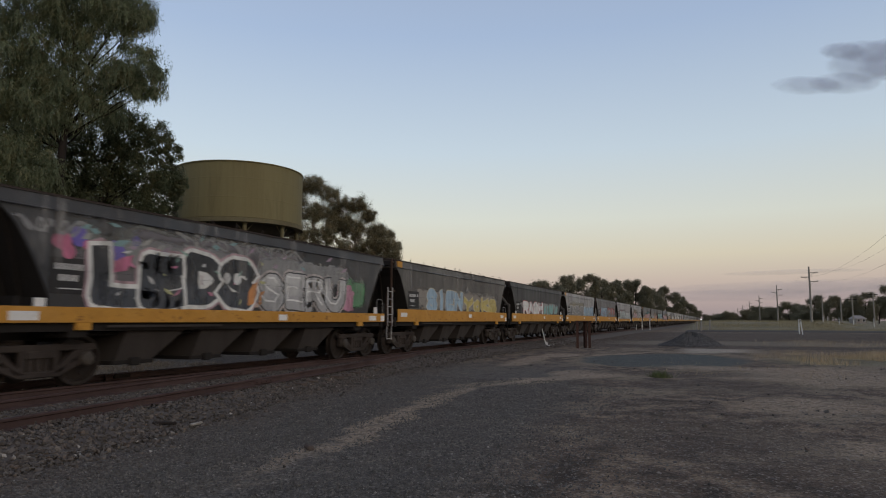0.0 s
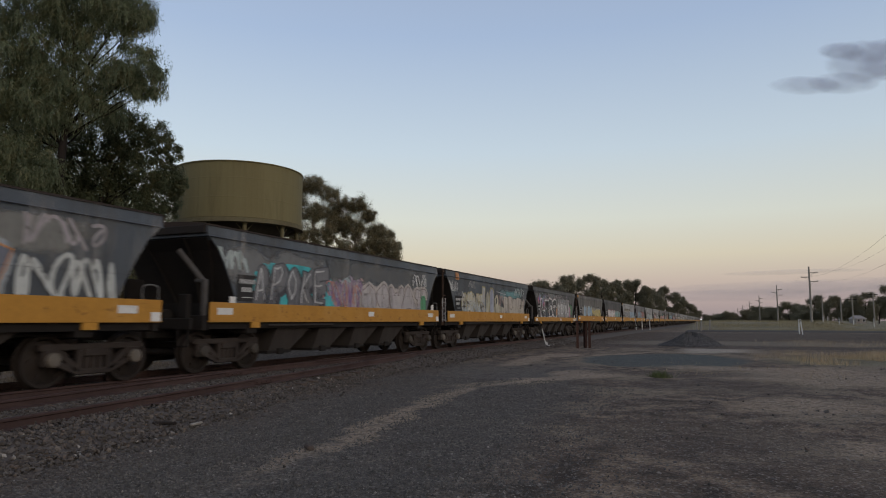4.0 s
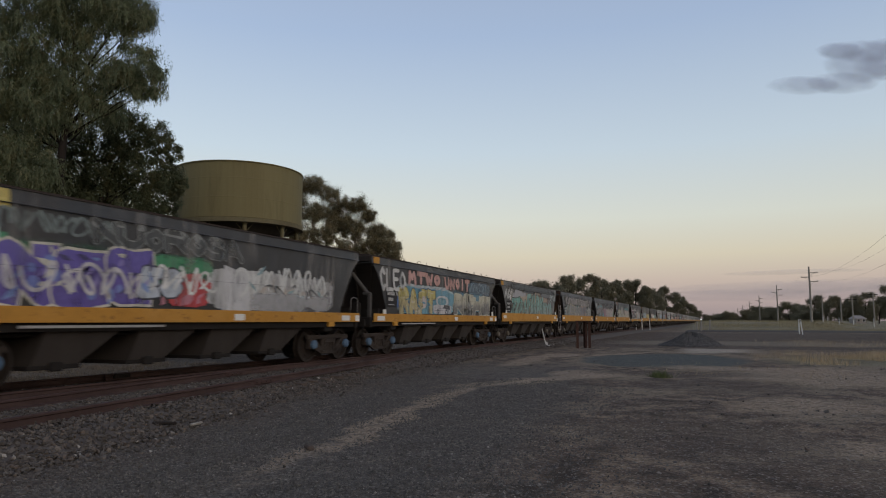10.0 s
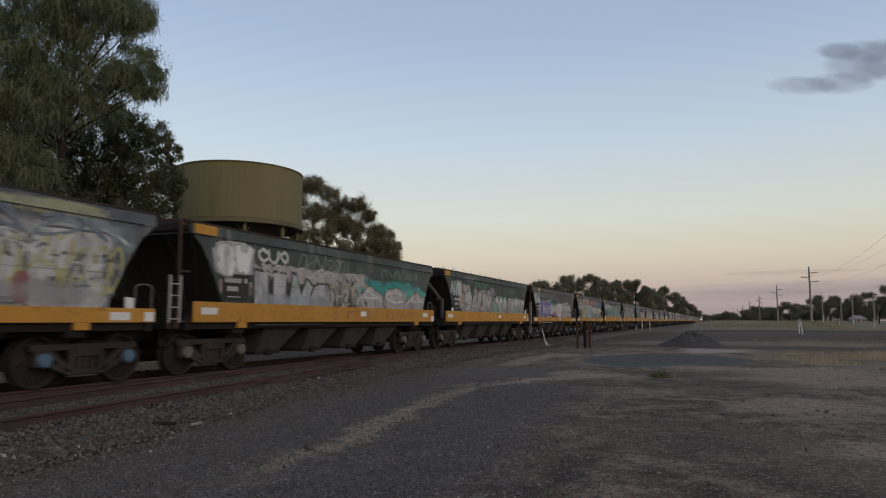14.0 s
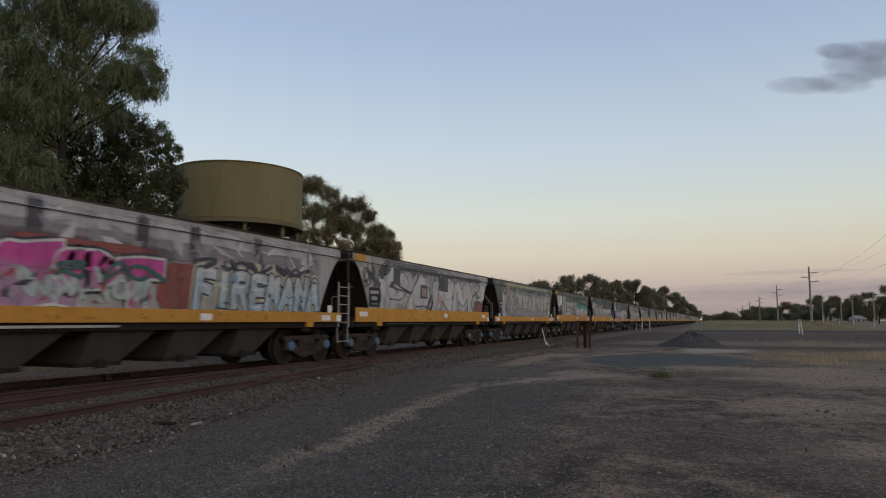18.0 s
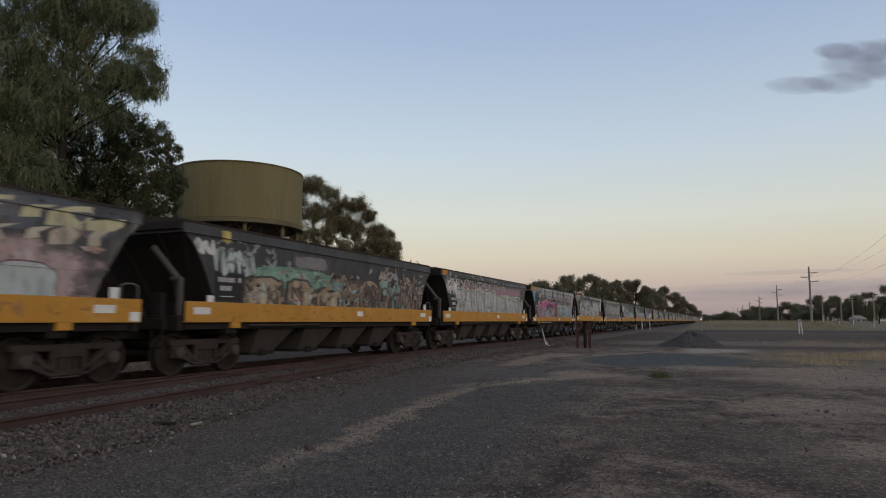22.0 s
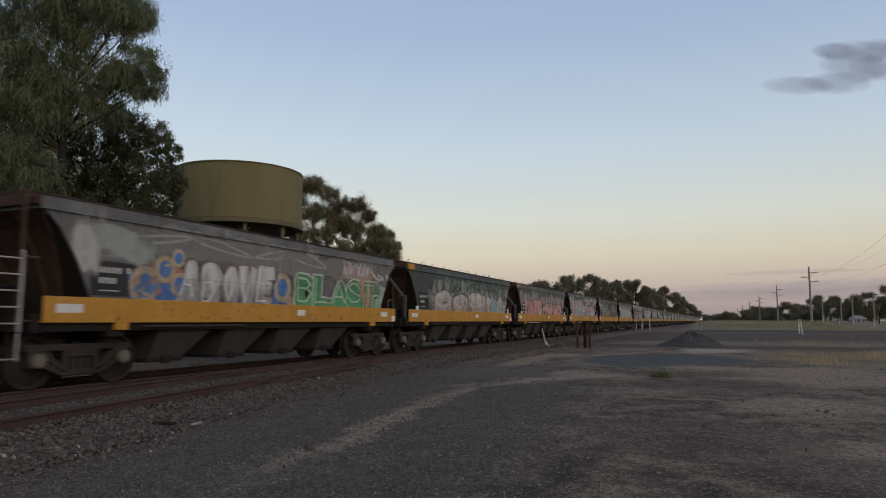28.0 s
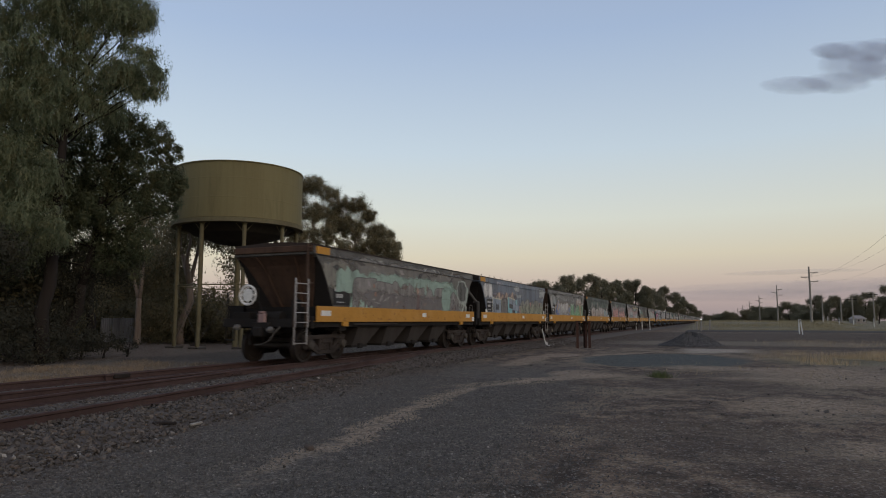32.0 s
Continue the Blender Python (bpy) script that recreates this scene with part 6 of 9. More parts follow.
def letter_lines(text, x0, x1, z0, z1, fat, seed, slant, wide):
    """Centre lines of hand-drawn letters that fill the box from edge to edge."""
    g = random.Random(seed)
    cell = (x1 - x0) / len(text)
    out = []
    for i, ch in enumerate(text):
        if ch == " ":
            continue
        cx, cz = x0 + cell * (i + 0.5), (z0 + z1) / 2
        w = max(0.05, cell * wide * (0.7 if ch == "I" else 1.0) * g.uniform(0.92, 1.08) - fat)
        h = max(0.05, (z1 - z0) * g.uniform(0.92, 1.06) - fat)
        lift, tilt = g.uniform(-0.04, 0.05) * (z1 - z0), g.uniform(-0.07, 0.07)
        lines = []
        for run in STROKES[ch].split():
            pts = [(int(q[0]) / 9 - 0.5, int(q[1]) / 9 - 0.5) for q in run.split("-")]
            fine = []
            for (a, b), (c, d) in zip(pts, pts[1:]):
                n = max(2, int(math.hypot((c - a) * w, (d - b) * h) / 0.14))
                fine += [(a + (c - a) * k / n, b + (d - b) * k / n) for k in range(n)]
            fine.append(pts[-1])
            line = []
            for a, b in fine:
                x, z = a * w, b * h
                x, z = x + z * (slant + tilt) + 0.10 * cell * noise.noise((a * 1.5 + i * 3.7, b * 1.5, seed)), z + x * tilt * 0.5 + 0.10 * h * noise.noise((a * 1.5 + i * 3.7, b * 1.5, seed + 40))
                line.append((cx + x, cz + z + lift))
            lines.append(line)
        out.append(lines)
    return out


def ribbons(lines, width, dx=0.0, dz=0.0, blunt=False):
    """Overlapping quads and round joints along centre lines."""
    polys = []
    r = width / 2
    for line in lines:
        for k, (p, q) in enumerate(zip(line, line[1:])):
            d = Vector((q[0] - p[0], q[1] - p[1]))
            if d.length < 1e-4:
                continue
            e = d.normalized()
            n = Vector((-e.y, e.x)) * r
            a = e * (r * 0.9 if blunt and k == 0 else 0.0)
            b = e * (r * 0.9 if blunt and k == len(line) - 2 else 0.0)
            polys.append(([(p[0] - a.x + n.x + dx, p[1] - a.y + n.y + dz), (q[0] + b.x + n.x + dx, q[1] + b.y + n.y + dz), (q[0] + b.x - n.x + dx, q[1] + b.y - n.y + dz), (p[0] - a.x - n.x + dx, p[1] - a.y - n.y + dz)], [(0, 1, 2, 3)]))
        for k, (x, z) in enumerate(line):
            if blunt and k in (0, len(line) - 1):
                continue
            polys.append(([(x + dx + r * math.cos(math.pi * j / 4), z + dz + r * math.sin(math.pi * j / 4)) for j in range(8)], [tuple(range(8))]))
    return polys


def piece(parent, text, x0, x1, z0, z1, fill, outline, layer, seed, slant=0.0, fill2=None, halo=None, shade=None, hi=None, fat=None, edge=0.035, rim=0.09, wide=1.06, blunt=True):
    """A lettered graffiti piece: halo, drop shade, outline, letters and glints."""
    cell = (x1 - x0) / len(text)
    fat = fat or min(cell * 0.40, (z1 - z0) * 0.34)
    letters = letter_lines(text, x0, x1, z0, z1, fat, seed, slant, wide)
    every = [ln for lt in letters for ln in lt]
    if halo:
        flat_part(ribbons(every, fat + 2 * edge + 2 * rim), halo, layer, parent)
    if shade:
        flat_part(ribbons(every, fat + 2 * edge, 0.10, -0.07), shade, layer + 1, parent)
    for i, lt in enumerate(letters):
        up = layer + 1.5 + 0.24 * i
        ob = flat_part(ribbons(lt, fat, blunt=blunt), fill, up + 0.12, parent, "letter", spray(fill, fill2))
        if outline:
            flat_part(ribbons(lt, fat + 2 * edge, blunt=blunt), outline, up, ob, "outline")
    if hi:
        flat_part(ribbons(every, fat * 0.13, -fat * 0.22, fat * 0.22), hi, layer + 1.8 + 0.24 * len(letters), parent)


_mist = {}


def mist_paint(c, streaky, strength):
    """Soft overspray that fades out towards its edges."""
    key = (tuple(round(x, 3) for x in c), streaky, strength)
    if key not in _mist:
        m, nt, bs = fresh("soft_overspray")
        gen = coords(nt, "Generated")
        sep = nt.nodes.new("ShaderNodeSeparateXYZ")
        put(nt, sep.inputs[0], gen)
        fall = None
        for axis, power in (("X", 6.0), ("Z", 3.0)):
            d = calc(nt, "ABSOLUTE", calc(nt, "SUBTRACT", calc(nt, "MULTIPLY", sep.outputs[axis], 2.0), 1.0))
            k = calc(nt, "SUBTRACT", 1.0, calc(nt, "POWER", d, power))
            fall = k if fall is None else calc(nt, "MULTIPLY", fall, k)
        co = coords(nt)
        a = texnoise(nt, vmul(nt, co, (3.2, 3.2, 0.5) if streaky else (0.9, 0.9, 1.5)), 1.3, 6, 0.62)
        b = texnoise(nt, co, 6, 4, 0.6)
        f = calc(nt, "ADD", fall, calc(nt, "MULTIPLY", calc(nt, "SUBTRACT", a, 0.5), 2.2))
        put(nt, bs.inputs["Base Color"], mixc(nt, mapr(nt, b, 0.4, 0.75, 0, 0.5, True), c, [x * 0.6 for x in c]))
        bs.inputs["Roughness"].default_value = 0.75
        put(nt, bs.inputs["Alpha"], mapr(nt, f, 0.25, 0.85, 0.0, strength, True))
        _mist[key] = m
    return _mist[key]


def mist(parent, x0, x1, z0, z1, colour, layer, streaky=False, strength=0.9):
    pts = [(x0 + (x1 - x0) * i / 10, z0 + (z1 - z0) * j / 6) for j in range(7) for i in range(11)]
    faces = [(j * 11 + i, j * 11 + i + 1, j * 11 + i + 12, j * 11 + i + 11) for j in range(6) for i in range(10)]
    return flat_part([(pts, faces)], colour, layer, parent, "overspray", mist_paint(colour, streaky, strength))


def blob(parent, x0, x1, z0, z1, colour, layer, seed, rough=0.22, square=0.6):
    """A ragged sprayed cloud of colour."""
    pts = []
    n = 72
    for i in range(n):
        a = 2 * math.pi * i / n
        c, s = math.cos(a), math.sin(a)
        r = 1 + rough * noise.noise((c * 2.2 + seed, s * 2.2, 0)) + rough * 0.6 * noise.noise((c * 7 + seed, s * 7, 3))
        px = math.copysign(abs(c) ** square, c) * r
        pz = math.copysign(abs(s) ** square, s) * r
        pts.append(((x0 + x1) / 2 + px * (x1 - x0) / 2, (z0 + z1) / 2 + pz * (z1 - z0) / 2))
    pts.append(((x0 + x1) / 2, (z0 + z1) / 2))
    return flat_part([(pts, [(i, (i + 1) % n, n) for i in range(n)])], colour, layer, parent)


def dots(parent, x0, x1, z0, z1, colour, layer, seed, count, r, even=False):
    """A cluster or a row of round bubbles."""
    g = random.Random(seed)
    polys = []
    for k in range(count):
        cx, cz, rr = g.uniform(x0, x1), g.uniform(z0, z1), r * g.uniform(0.55, 1.25)
        if even:
            cx = x0 + (x1 - x0) * (k + 0.5 + g.uniform(-0.2, 0.2)) / count
        pts = [(cx + rr * 1.1 * math.cos(2 * math.pi * i / 16), cz + rr * 1.15 * math.sin(2 * math.pi * i / 16)) for i in range(16)]
        polys.append((pts, [tuple(range(16))]))
    return flat_part(polys, colour, layer, parent)


def scrawl(parent, x0, x1, z0, z1, colour, layer, seed, letters=5, thick=0.028):
    """A quick hand-sprayed tag of loops and strokes that cannot be read."""
    g = random.Random(seed)
    lines = []
    w = (x1 - x0) / letters
    for k in range(letters):
        a = x0 + w * k
        if g.random() < 0.6:
            f1, f2, p1, p2, h = g.uniform(0.8, 1.6), g.uniform(0.9, 1.9), g.uniform(0, 6.28), g.uniform(0, 6.28), (z1 - z0) / 2 * g.uniform(0.6, 1.0)
            lines.append([(a + w * (0.1 + 0.7 * t + 0.42 * math.sin(6.28 * f1 * t + p1)), (z0 + z1) / 2 + h * math.sin(6.28 * f2 * t + p2)) for t in np.linspace(0, 1, 22)])
            continue
        pts = [(a + w * g.uniform(0.0, 1.0), z0 + (z1 - z0) * t) for t in (g.uniform(0, 0.2), g.uniform(0.7, 1), g.uniform(0.3, 0.6), g.uniform(0, 0.3), g.uniform(0.8, 1.0))]
        smooth = []
        for i in range(len(pts) - 1):
            p0, p1, p2, p3 = pts[max(0, i - 1)], pts[i], pts[i + 1], pts[min(len(pts) - 1, i + 2)]
            for j in range(6):
                t = j / 6
                smooth.append(tuple(0.5 * (2 * p1[c] + (p2[c] - p0[c]) * t + (2 * p0[c] - 5 * p1[c] + 4 * p2[c] - p3[c]) * t * t + (3 * p1[c] - p0[c] - 3 * p2[c] + p3[c]) * t ** 3) for c in (0, 1)))
        lines.append(smooth)
    return flat_part(ribbons(lines, thick * 1.7), colour, layer, parent)


def spikes(parent, x0, x1, z0, z1, colour, layer, seed, count):
    """Angular slabs of colour side by side, like wild lettering."""
    g = random.Random(seed)
    polys = []
    w = (x1 - x0) / count
    for k in range(count):
        a = x0 + w * k
        l = g.uniform(-0.35, 0.35) * w
        t = z0 + (z1 - z0) * g.uniform(0.65, 1.0)
        b = z0 + (z1 - z0) * g.uniform(0.0, 0.2)
        polys.append(([(a + l, b), (a + w * 0.55, b + 0.05), (a + w * 0.6 - l, b + (t - b) * 0.5), (a + w * 0.95, t), (a + w * 0.35, t - 0.06), (a + w * 0.05 + l, b + (t - b) * 0.55)], [(0, 1, 2, 3, 4, 5)]))
    return flat_part(polys, colour, layer, parent)


def arch(parent, x0, x1, z0, z1, colour, layer, thick):
    """A painted hoop standing on its two ends."""
    pts = [((x0 + x1) / 2 + (x1 - x0) / 2 * math.cos(a), z0 + (z1 - z0) * math.sin(a)) for a in np.linspace(0, math.pi, 14)]
    return flat_part(ribbons([pts], thick), colour, layer, parent)


def patch_panel(parent, x0, x1, z0, z1, colour, layer):
    rows = [z0 + (z1 - z0) * k / 8 for k in range(9)]
    pts = [(x, z) for z in rows for x in (x0, x1)]
    return flat_part([(pts, [(2 * k, 2 * k + 1, 2 * k + 3, 2 * k + 2) for k in range(8)])], colour, layer, parent)


def slab(parent, corners, colour, layer, sub=5):
    """A flat painted shape with straight sides."""
    pts = []
    for (a, b), (c, d) in zip(corners, corners[1:] + corners[:1]):
        pts += [(a + (c - a) * k / sub, b + (d - b) * k / sub) for k in range(sub)]
    return flat_part([(pts, [tuple(range(len(pts)))])], colour, layer, parent)


def drips(parent, x0, x1, z0, z1, colour, layer, seed, count, width=0.12):
    """Upright runs and brush marks of uneven height on one common foot."""
    g = random.Random(seed)
    polys = []
    for k in range(count):
        x = x0 + (x1 - x0) * (k + g.random()) / count
        w, t, l = width * g.uniform(0.5, 1.5), z0 + (z1 - z0) * g.random() ** 1.3, g.uniform(-0.06, 0.06)
        polys.append(([(x - w, z0), (x + w, z0), (x + w * 0.9 + l, (z0 + t) / 2), (x + w * 0.45 + l, t), (x - w * 0.4 + l, t - 0.03), (x - w * 0.9, (z0 + t) / 2)], [(0, 1, 2, 3, 4, 5)]))
    return flat_part(polys, colour, layer, parent)


def jag(parent, x0, x1, z0, z1, colour, layer, seed, tooth=0.35, step=0.22):
    """A long cloud of colour with a torn, flame-like upper edge."""
    g = random.Random(seed)
    n = int((x1 - x0) / step)
    top = []
    for k in range(n + 1):
        t = k / n
        h = z0 + (z1 - z0) * (0.62 + 0.38 * noise.noise((t * (x1 - x0) * 0.55, seed, 0)))
        top.append((x0 + (x1 - x0) * t + g.uniform(-0.4, 0.4) * step, h + (tooth * g.random() if k % 2 else -tooth * 0.4 * g.random()) * (z1 - z0)))
    low = [(x, z0 + 0.06 * g.uniform(-1, 1)) for x, z in top]
    m = n + 1
    return flat_part([(low + top, [(k, k + 1, m + k + 1, m + k) for k in range(n)])], colour, layer, parent)


def shards(parent, x0, x1, z0, z1, colours, layer, seed, count, size=0.3):
    """Small broken strokes of several colours, as in worn and layered pieces."""
    g = random.Random(seed)
    for i, c in enumerate(colours):
        polys = []
        for k in range(count):
            x, z, a, l, w = g.uniform(x0, x1), g.uniform(z0, z1), g.uniform(-1.2, 1.2) + (1.57 if g.random() < 0.45 else 0), size * g.uniform(0.4, 1.3), size * g.uniform(0.10, 0.32)
            e, q = (math.cos(a) * l, math.sin(a) * l * 0.7), (-math.sin(a) * w, math.cos(a) * w)
            polys.append(([(x - e[0], z - e[1]), (x + q[0] * 0.8, z + q[1]), (x + e[0], z + e[1] + 0.02), (x - q[0] + 0.03, z - q[1])], [(0, 1, 2, 3)]))
        flat_part(polys, c, layer + 0.25 * i, parent)


def sill_tag(parent, x0, x1, seed, colour, letters=5):
    """A faint tag scrawled along the sill."""
    g = random.Random(seed)
    w = (x1 - x0) / letters
    lines = [[(x0 + w * (k + 0.15 + 0.6 * t + 0.3 * math.sin(5 * t + k)), 1.36 + 0.12 * math.sin(6.28 * t * g.uniform(0.8, 1.5) + k)) for t in np.linspace(0, 1, 12)] for k in range(letters)]
    vs, fs = [], []
    for i, (v, f) in enumerate(ribbons(lines, 0.035)):
        k = len(vs)
        vs += [(x - HX, -1.4325 - 0.00003 * (i % 16), z) for x, z in v]
        fs += [tuple(k + j for j in q) for q in f]
    me = bpy.data.meshes.new("sill_graffiti")
    me.from_pydata(vs, [], fs)
    me.update()
    me.materials.append(spray(colour))
    part("sill_graffiti", me, None, parent)["kind"] = "stuff"


WHITE, CHROME, BLACK, INK = (0.66, 0.66, 0.64), (0.44, 0.435, 0.425), (0.018, 0.018, 0.02), (0.035, 0.035, 0.045)
TEAL, AQUA, MINT, CYAN = (0.15, 0.33, 0.30), (0.05, 0.42, 0.45), (0.28, 0.44, 0.36), (0.16, 0.40, 0.50)
PINK, ROSE, SALMON, MAGENTA, RED = (0.52, 0.31, 0.34), (0.46, 0.13, 0.22), (0.60, 0.27, 0.24), (0.46, 0.05, 0.25), (0.40, 0.045, 0.05)
BLUE, NAVY, VIOLET, SKY = (0.05, 0.13, 0.36), (0.03, 0.05, 0.12), (0.12, 0.09, 0.34), (0.28, 0.40, 0.50)
GOLD, CREAM, ORANGE, SAND = (0.46, 0.37, 0.10), (0.50, 0.46, 0.34), (0.50, 0.21, 0.06), (0.40, 0.31, 0.23)
LIME, LEAF, GREY, DGREY = (0.20, 0.30, 0.10), (0.04, 0.22, 0.09), (0.22, 0.22, 0.22), (0.10, 0.10, 0.105)
PALE, LILAC, PEACH, DIM = (0.42, 0.49, 0.48), (0.37, 0.32, 0.40), (0.48, 0.32, 0.23), (0.24, 0.235, 0.225)


def paint_19(w):
    mist(w, 1.4, 7.4, 1.5, 2.8, (0.13, 0.12, 0.125), 0)
    dots(w, 1.7, 2.6, 2.1, 2.6, ROSE, 1, 1, 4, 0.13)
    dots(w, 2.0, 3.4, 2.3, 2.7, VIOLET, 1, 2, 4, 0.15)
    mist(w, 3.0, 9.0, 2.4, 2.95, (0.16, 0.15, 0.16), 1)
    mist(w, 1.6, 9.0, 2.2, 3.05, (0.155, 0.16, 0.15), 0.5)
    mist(w, 2.6, 6.9, 2.25, 2.75, (0.20, 0.25, 0.22), 0.8, strength=0.7)
    piece(w, "LEDS", 2.45, 6.9, 1.42, 2.55, BLACK, (0.64, 0.64, 0.61), 1, 3, 0.0, fill2=(0.05, 0.055, 0.065), halo=(0.36, 0.24, 0.26), edge=0.085, rim=0.05, fat=0.36, wide=1.12)
    shards(w, 2.5, 7.2, 1.5, 2.6, [(0.50, 0.18, 0.28), (0.44, 0.44, 0.20), (0.50, 0.50, 0.49), (0.26, 0.40, 0.34)], 5.5, 99, 5, 0.14)
    scrawl(w, 4.4, 9.0, 2.7, 3.0, (0.20, 0.20, 0.195), 1, 40, 9, 0.03)
    spikes(w, 2.9, 3.3, 2.0, 2.6, ROSE, 6, 4, 1)
    dots(w, 5.2, 6.3, 1.9, 2.2, WHITE, 6, 5, 3, 0.10)
    blob(w, 6.7, 7.3, 1.5, 2.3, (0.42, 0.30, 0.22), 1, 7)
    spikes(w, 6.7, 7.3, 1.5, 2.1, ORANGE, 4, 8, 2)
    piece(w, "SERU", 7.1, 11.0, 1.40, 2.36, CHROME, BLACK, 2, 9, 0.05, fill2=(0.30, 0.30, 0.30), halo=(0.42, 0.38, 0.36), hi=WHITE, rim=0.06, fat=0.34, wide=1.1)
    mist(w, 6.8, 11.4, 2.1, 2.8, (0.24, 0.24, 0.235), 1.2)
    mist(w, 2.4, 7.0, 2.1, 2.8, (0.26, 0.27, 0.26), 1, strength=0.7)
    shards(w, 2.2, 11.6, 2.45, 2.95, [(0.26, 0.26, 0.24), (0.30, 0.22, 0.28), (0.16, 0.27, 0.27)], 1.8, 100, 9, 0.22)
    mist(w, 10.6, 12.4, 1.5, 2.5, (0.10, 0.24, 0.12), 1)
    blob(w, 10.8, 11.6, 1.45, 2.2, (0.44, 0.20, 0.28), 1.5, 31, 0.3)
    spikes(w, 10.6, 11.4, 1.5, 2.4, ROSE, 1, 11, 2)
    scrawl(w, 8.0, 11.0, 2.4, 2.75, GREY, 2, 12, 6)
    scrawl(w, 1.0, 2.2, 2.6, 2.9, GREY, 2, 13, 4)


def paint_18(w):
    mist(w, 7.6, 12.2, 2.0, 2.85, (0.17, 0.25, 0.26), 0)
    mist(w, 1.2, 7.6, 1.5, 2.5, (0.24, 0.25, 0.26), 0, strength=0.7)
    scrawl(w, 3.1, 4.0, 2.62, 2.98, GREY, 2, 3, 4, 0.03)
    scrawl(w, 0.7, 1.7, 2.35, 2.9, WHITE, 2, 1, 5)
    patch_panel(w, 1.5, 1.9, 2.92, 3.24, ORANGE, 1)
    edge = (0.34, 0.30, 0.13)
    piece(w, "CRNZ", 2.2, 5.0, 1.42, 2.42, CREAM, edge, 1, 4, 0.1, fill2=(0.34, 0.38, 0.40), shade=(0.07, 0.06, 0.05), hi=(0.5, 0.52, 0.5), rim=0.05, wide=1.18)
    shards(w, 2.2, 5.4, 1.5, 2.3, [(0.36, 0.40, 0.42), (0.32, 0.26, 0.14), (0.10, 0.09, 0.08), (0.50, 0.49, 0.44)], 5, 38, 11, 0.22)
    slab(w, [(4.75, 1.42), (5.3, 1.42), (5.4, 2.78), (4.95, 2.82), (4.9, 2.3)], edge, 3)
    slab(w, [(4.8, 1.42), (5.25, 1.42), (5.33, 2.72), (5.0, 2.76), (4.95, 2.3)], (0.40, 0.40, 0.40), 3.5)
    slab(w, [(5.5, 1.6), (6.0, 1.5), (6.05, 2.35), (5.8, 2.6), (5.55, 2.4)], (0.42, 0.40, 0.30), 2)
    blob(w, 6.02, 6.78, 1.42, 2.80, edge, 2.4, 39, 0.06, 0.55)
    blob(w, 6.1, 6.7, 1.42, 2.72, (0.34, 0.36, 0.44), 3, 39, 0.06, 0.55)
    slab(w, [(6.5, 1.5), (7.9, 1.45), (7.8, 2.0), (6.9, 2.0)], (0.40, 0.37, 0.27), 2.6)
    slab(w, [(7.9, 1.42), (8.5, 1.42), (8.4, 1.8), (8.0, 1.9)], (0.40, 0.38, 0.31), 2.6)
    slab(w, [(7.2, 2.62), (8.8, 2.52), (8.8, 2.55), (7.2, 2.65)], (0.36, 0.37, 0.38), 3)
    dots(w, 7.0, 7.4, 2.15, 2.2, CREAM, 4, 7, 1, 0.26)
    dots(w, 7.0, 7.4, 2.15, 2.2, DGREY, 5, 7, 1, 0.13)
    blob(w, 6.9, 7.8, 1.5, 1.95, (0.42, 0.39, 0.30), 3, 8, 0.12, 0.3)
    scrawl(w, 7.0, 8.4, 1.95, 2.5, (0.30, 0.22, 0.20), 3, 9, 3, 0.05)
    piece(w, "RESEX", 8.4, 12.3, 1.40, 2.42, (0.44, 0.39, 0.34), (0.10, 0.085, 0.075), 3, 10, 0.1, fill2=(0.41, 0.37, 0.31), fat=0.36, edge=0.025, wide=1.14, blunt=False)
    mist(w, 8.6, 11.6, 2.35, 2.75, (0.15, 0.30, 0.31), 1)
    scrawl(w, 10.4, 12.4, 2.5, 2.98, PALE, 5, 12, 7, 0.03)


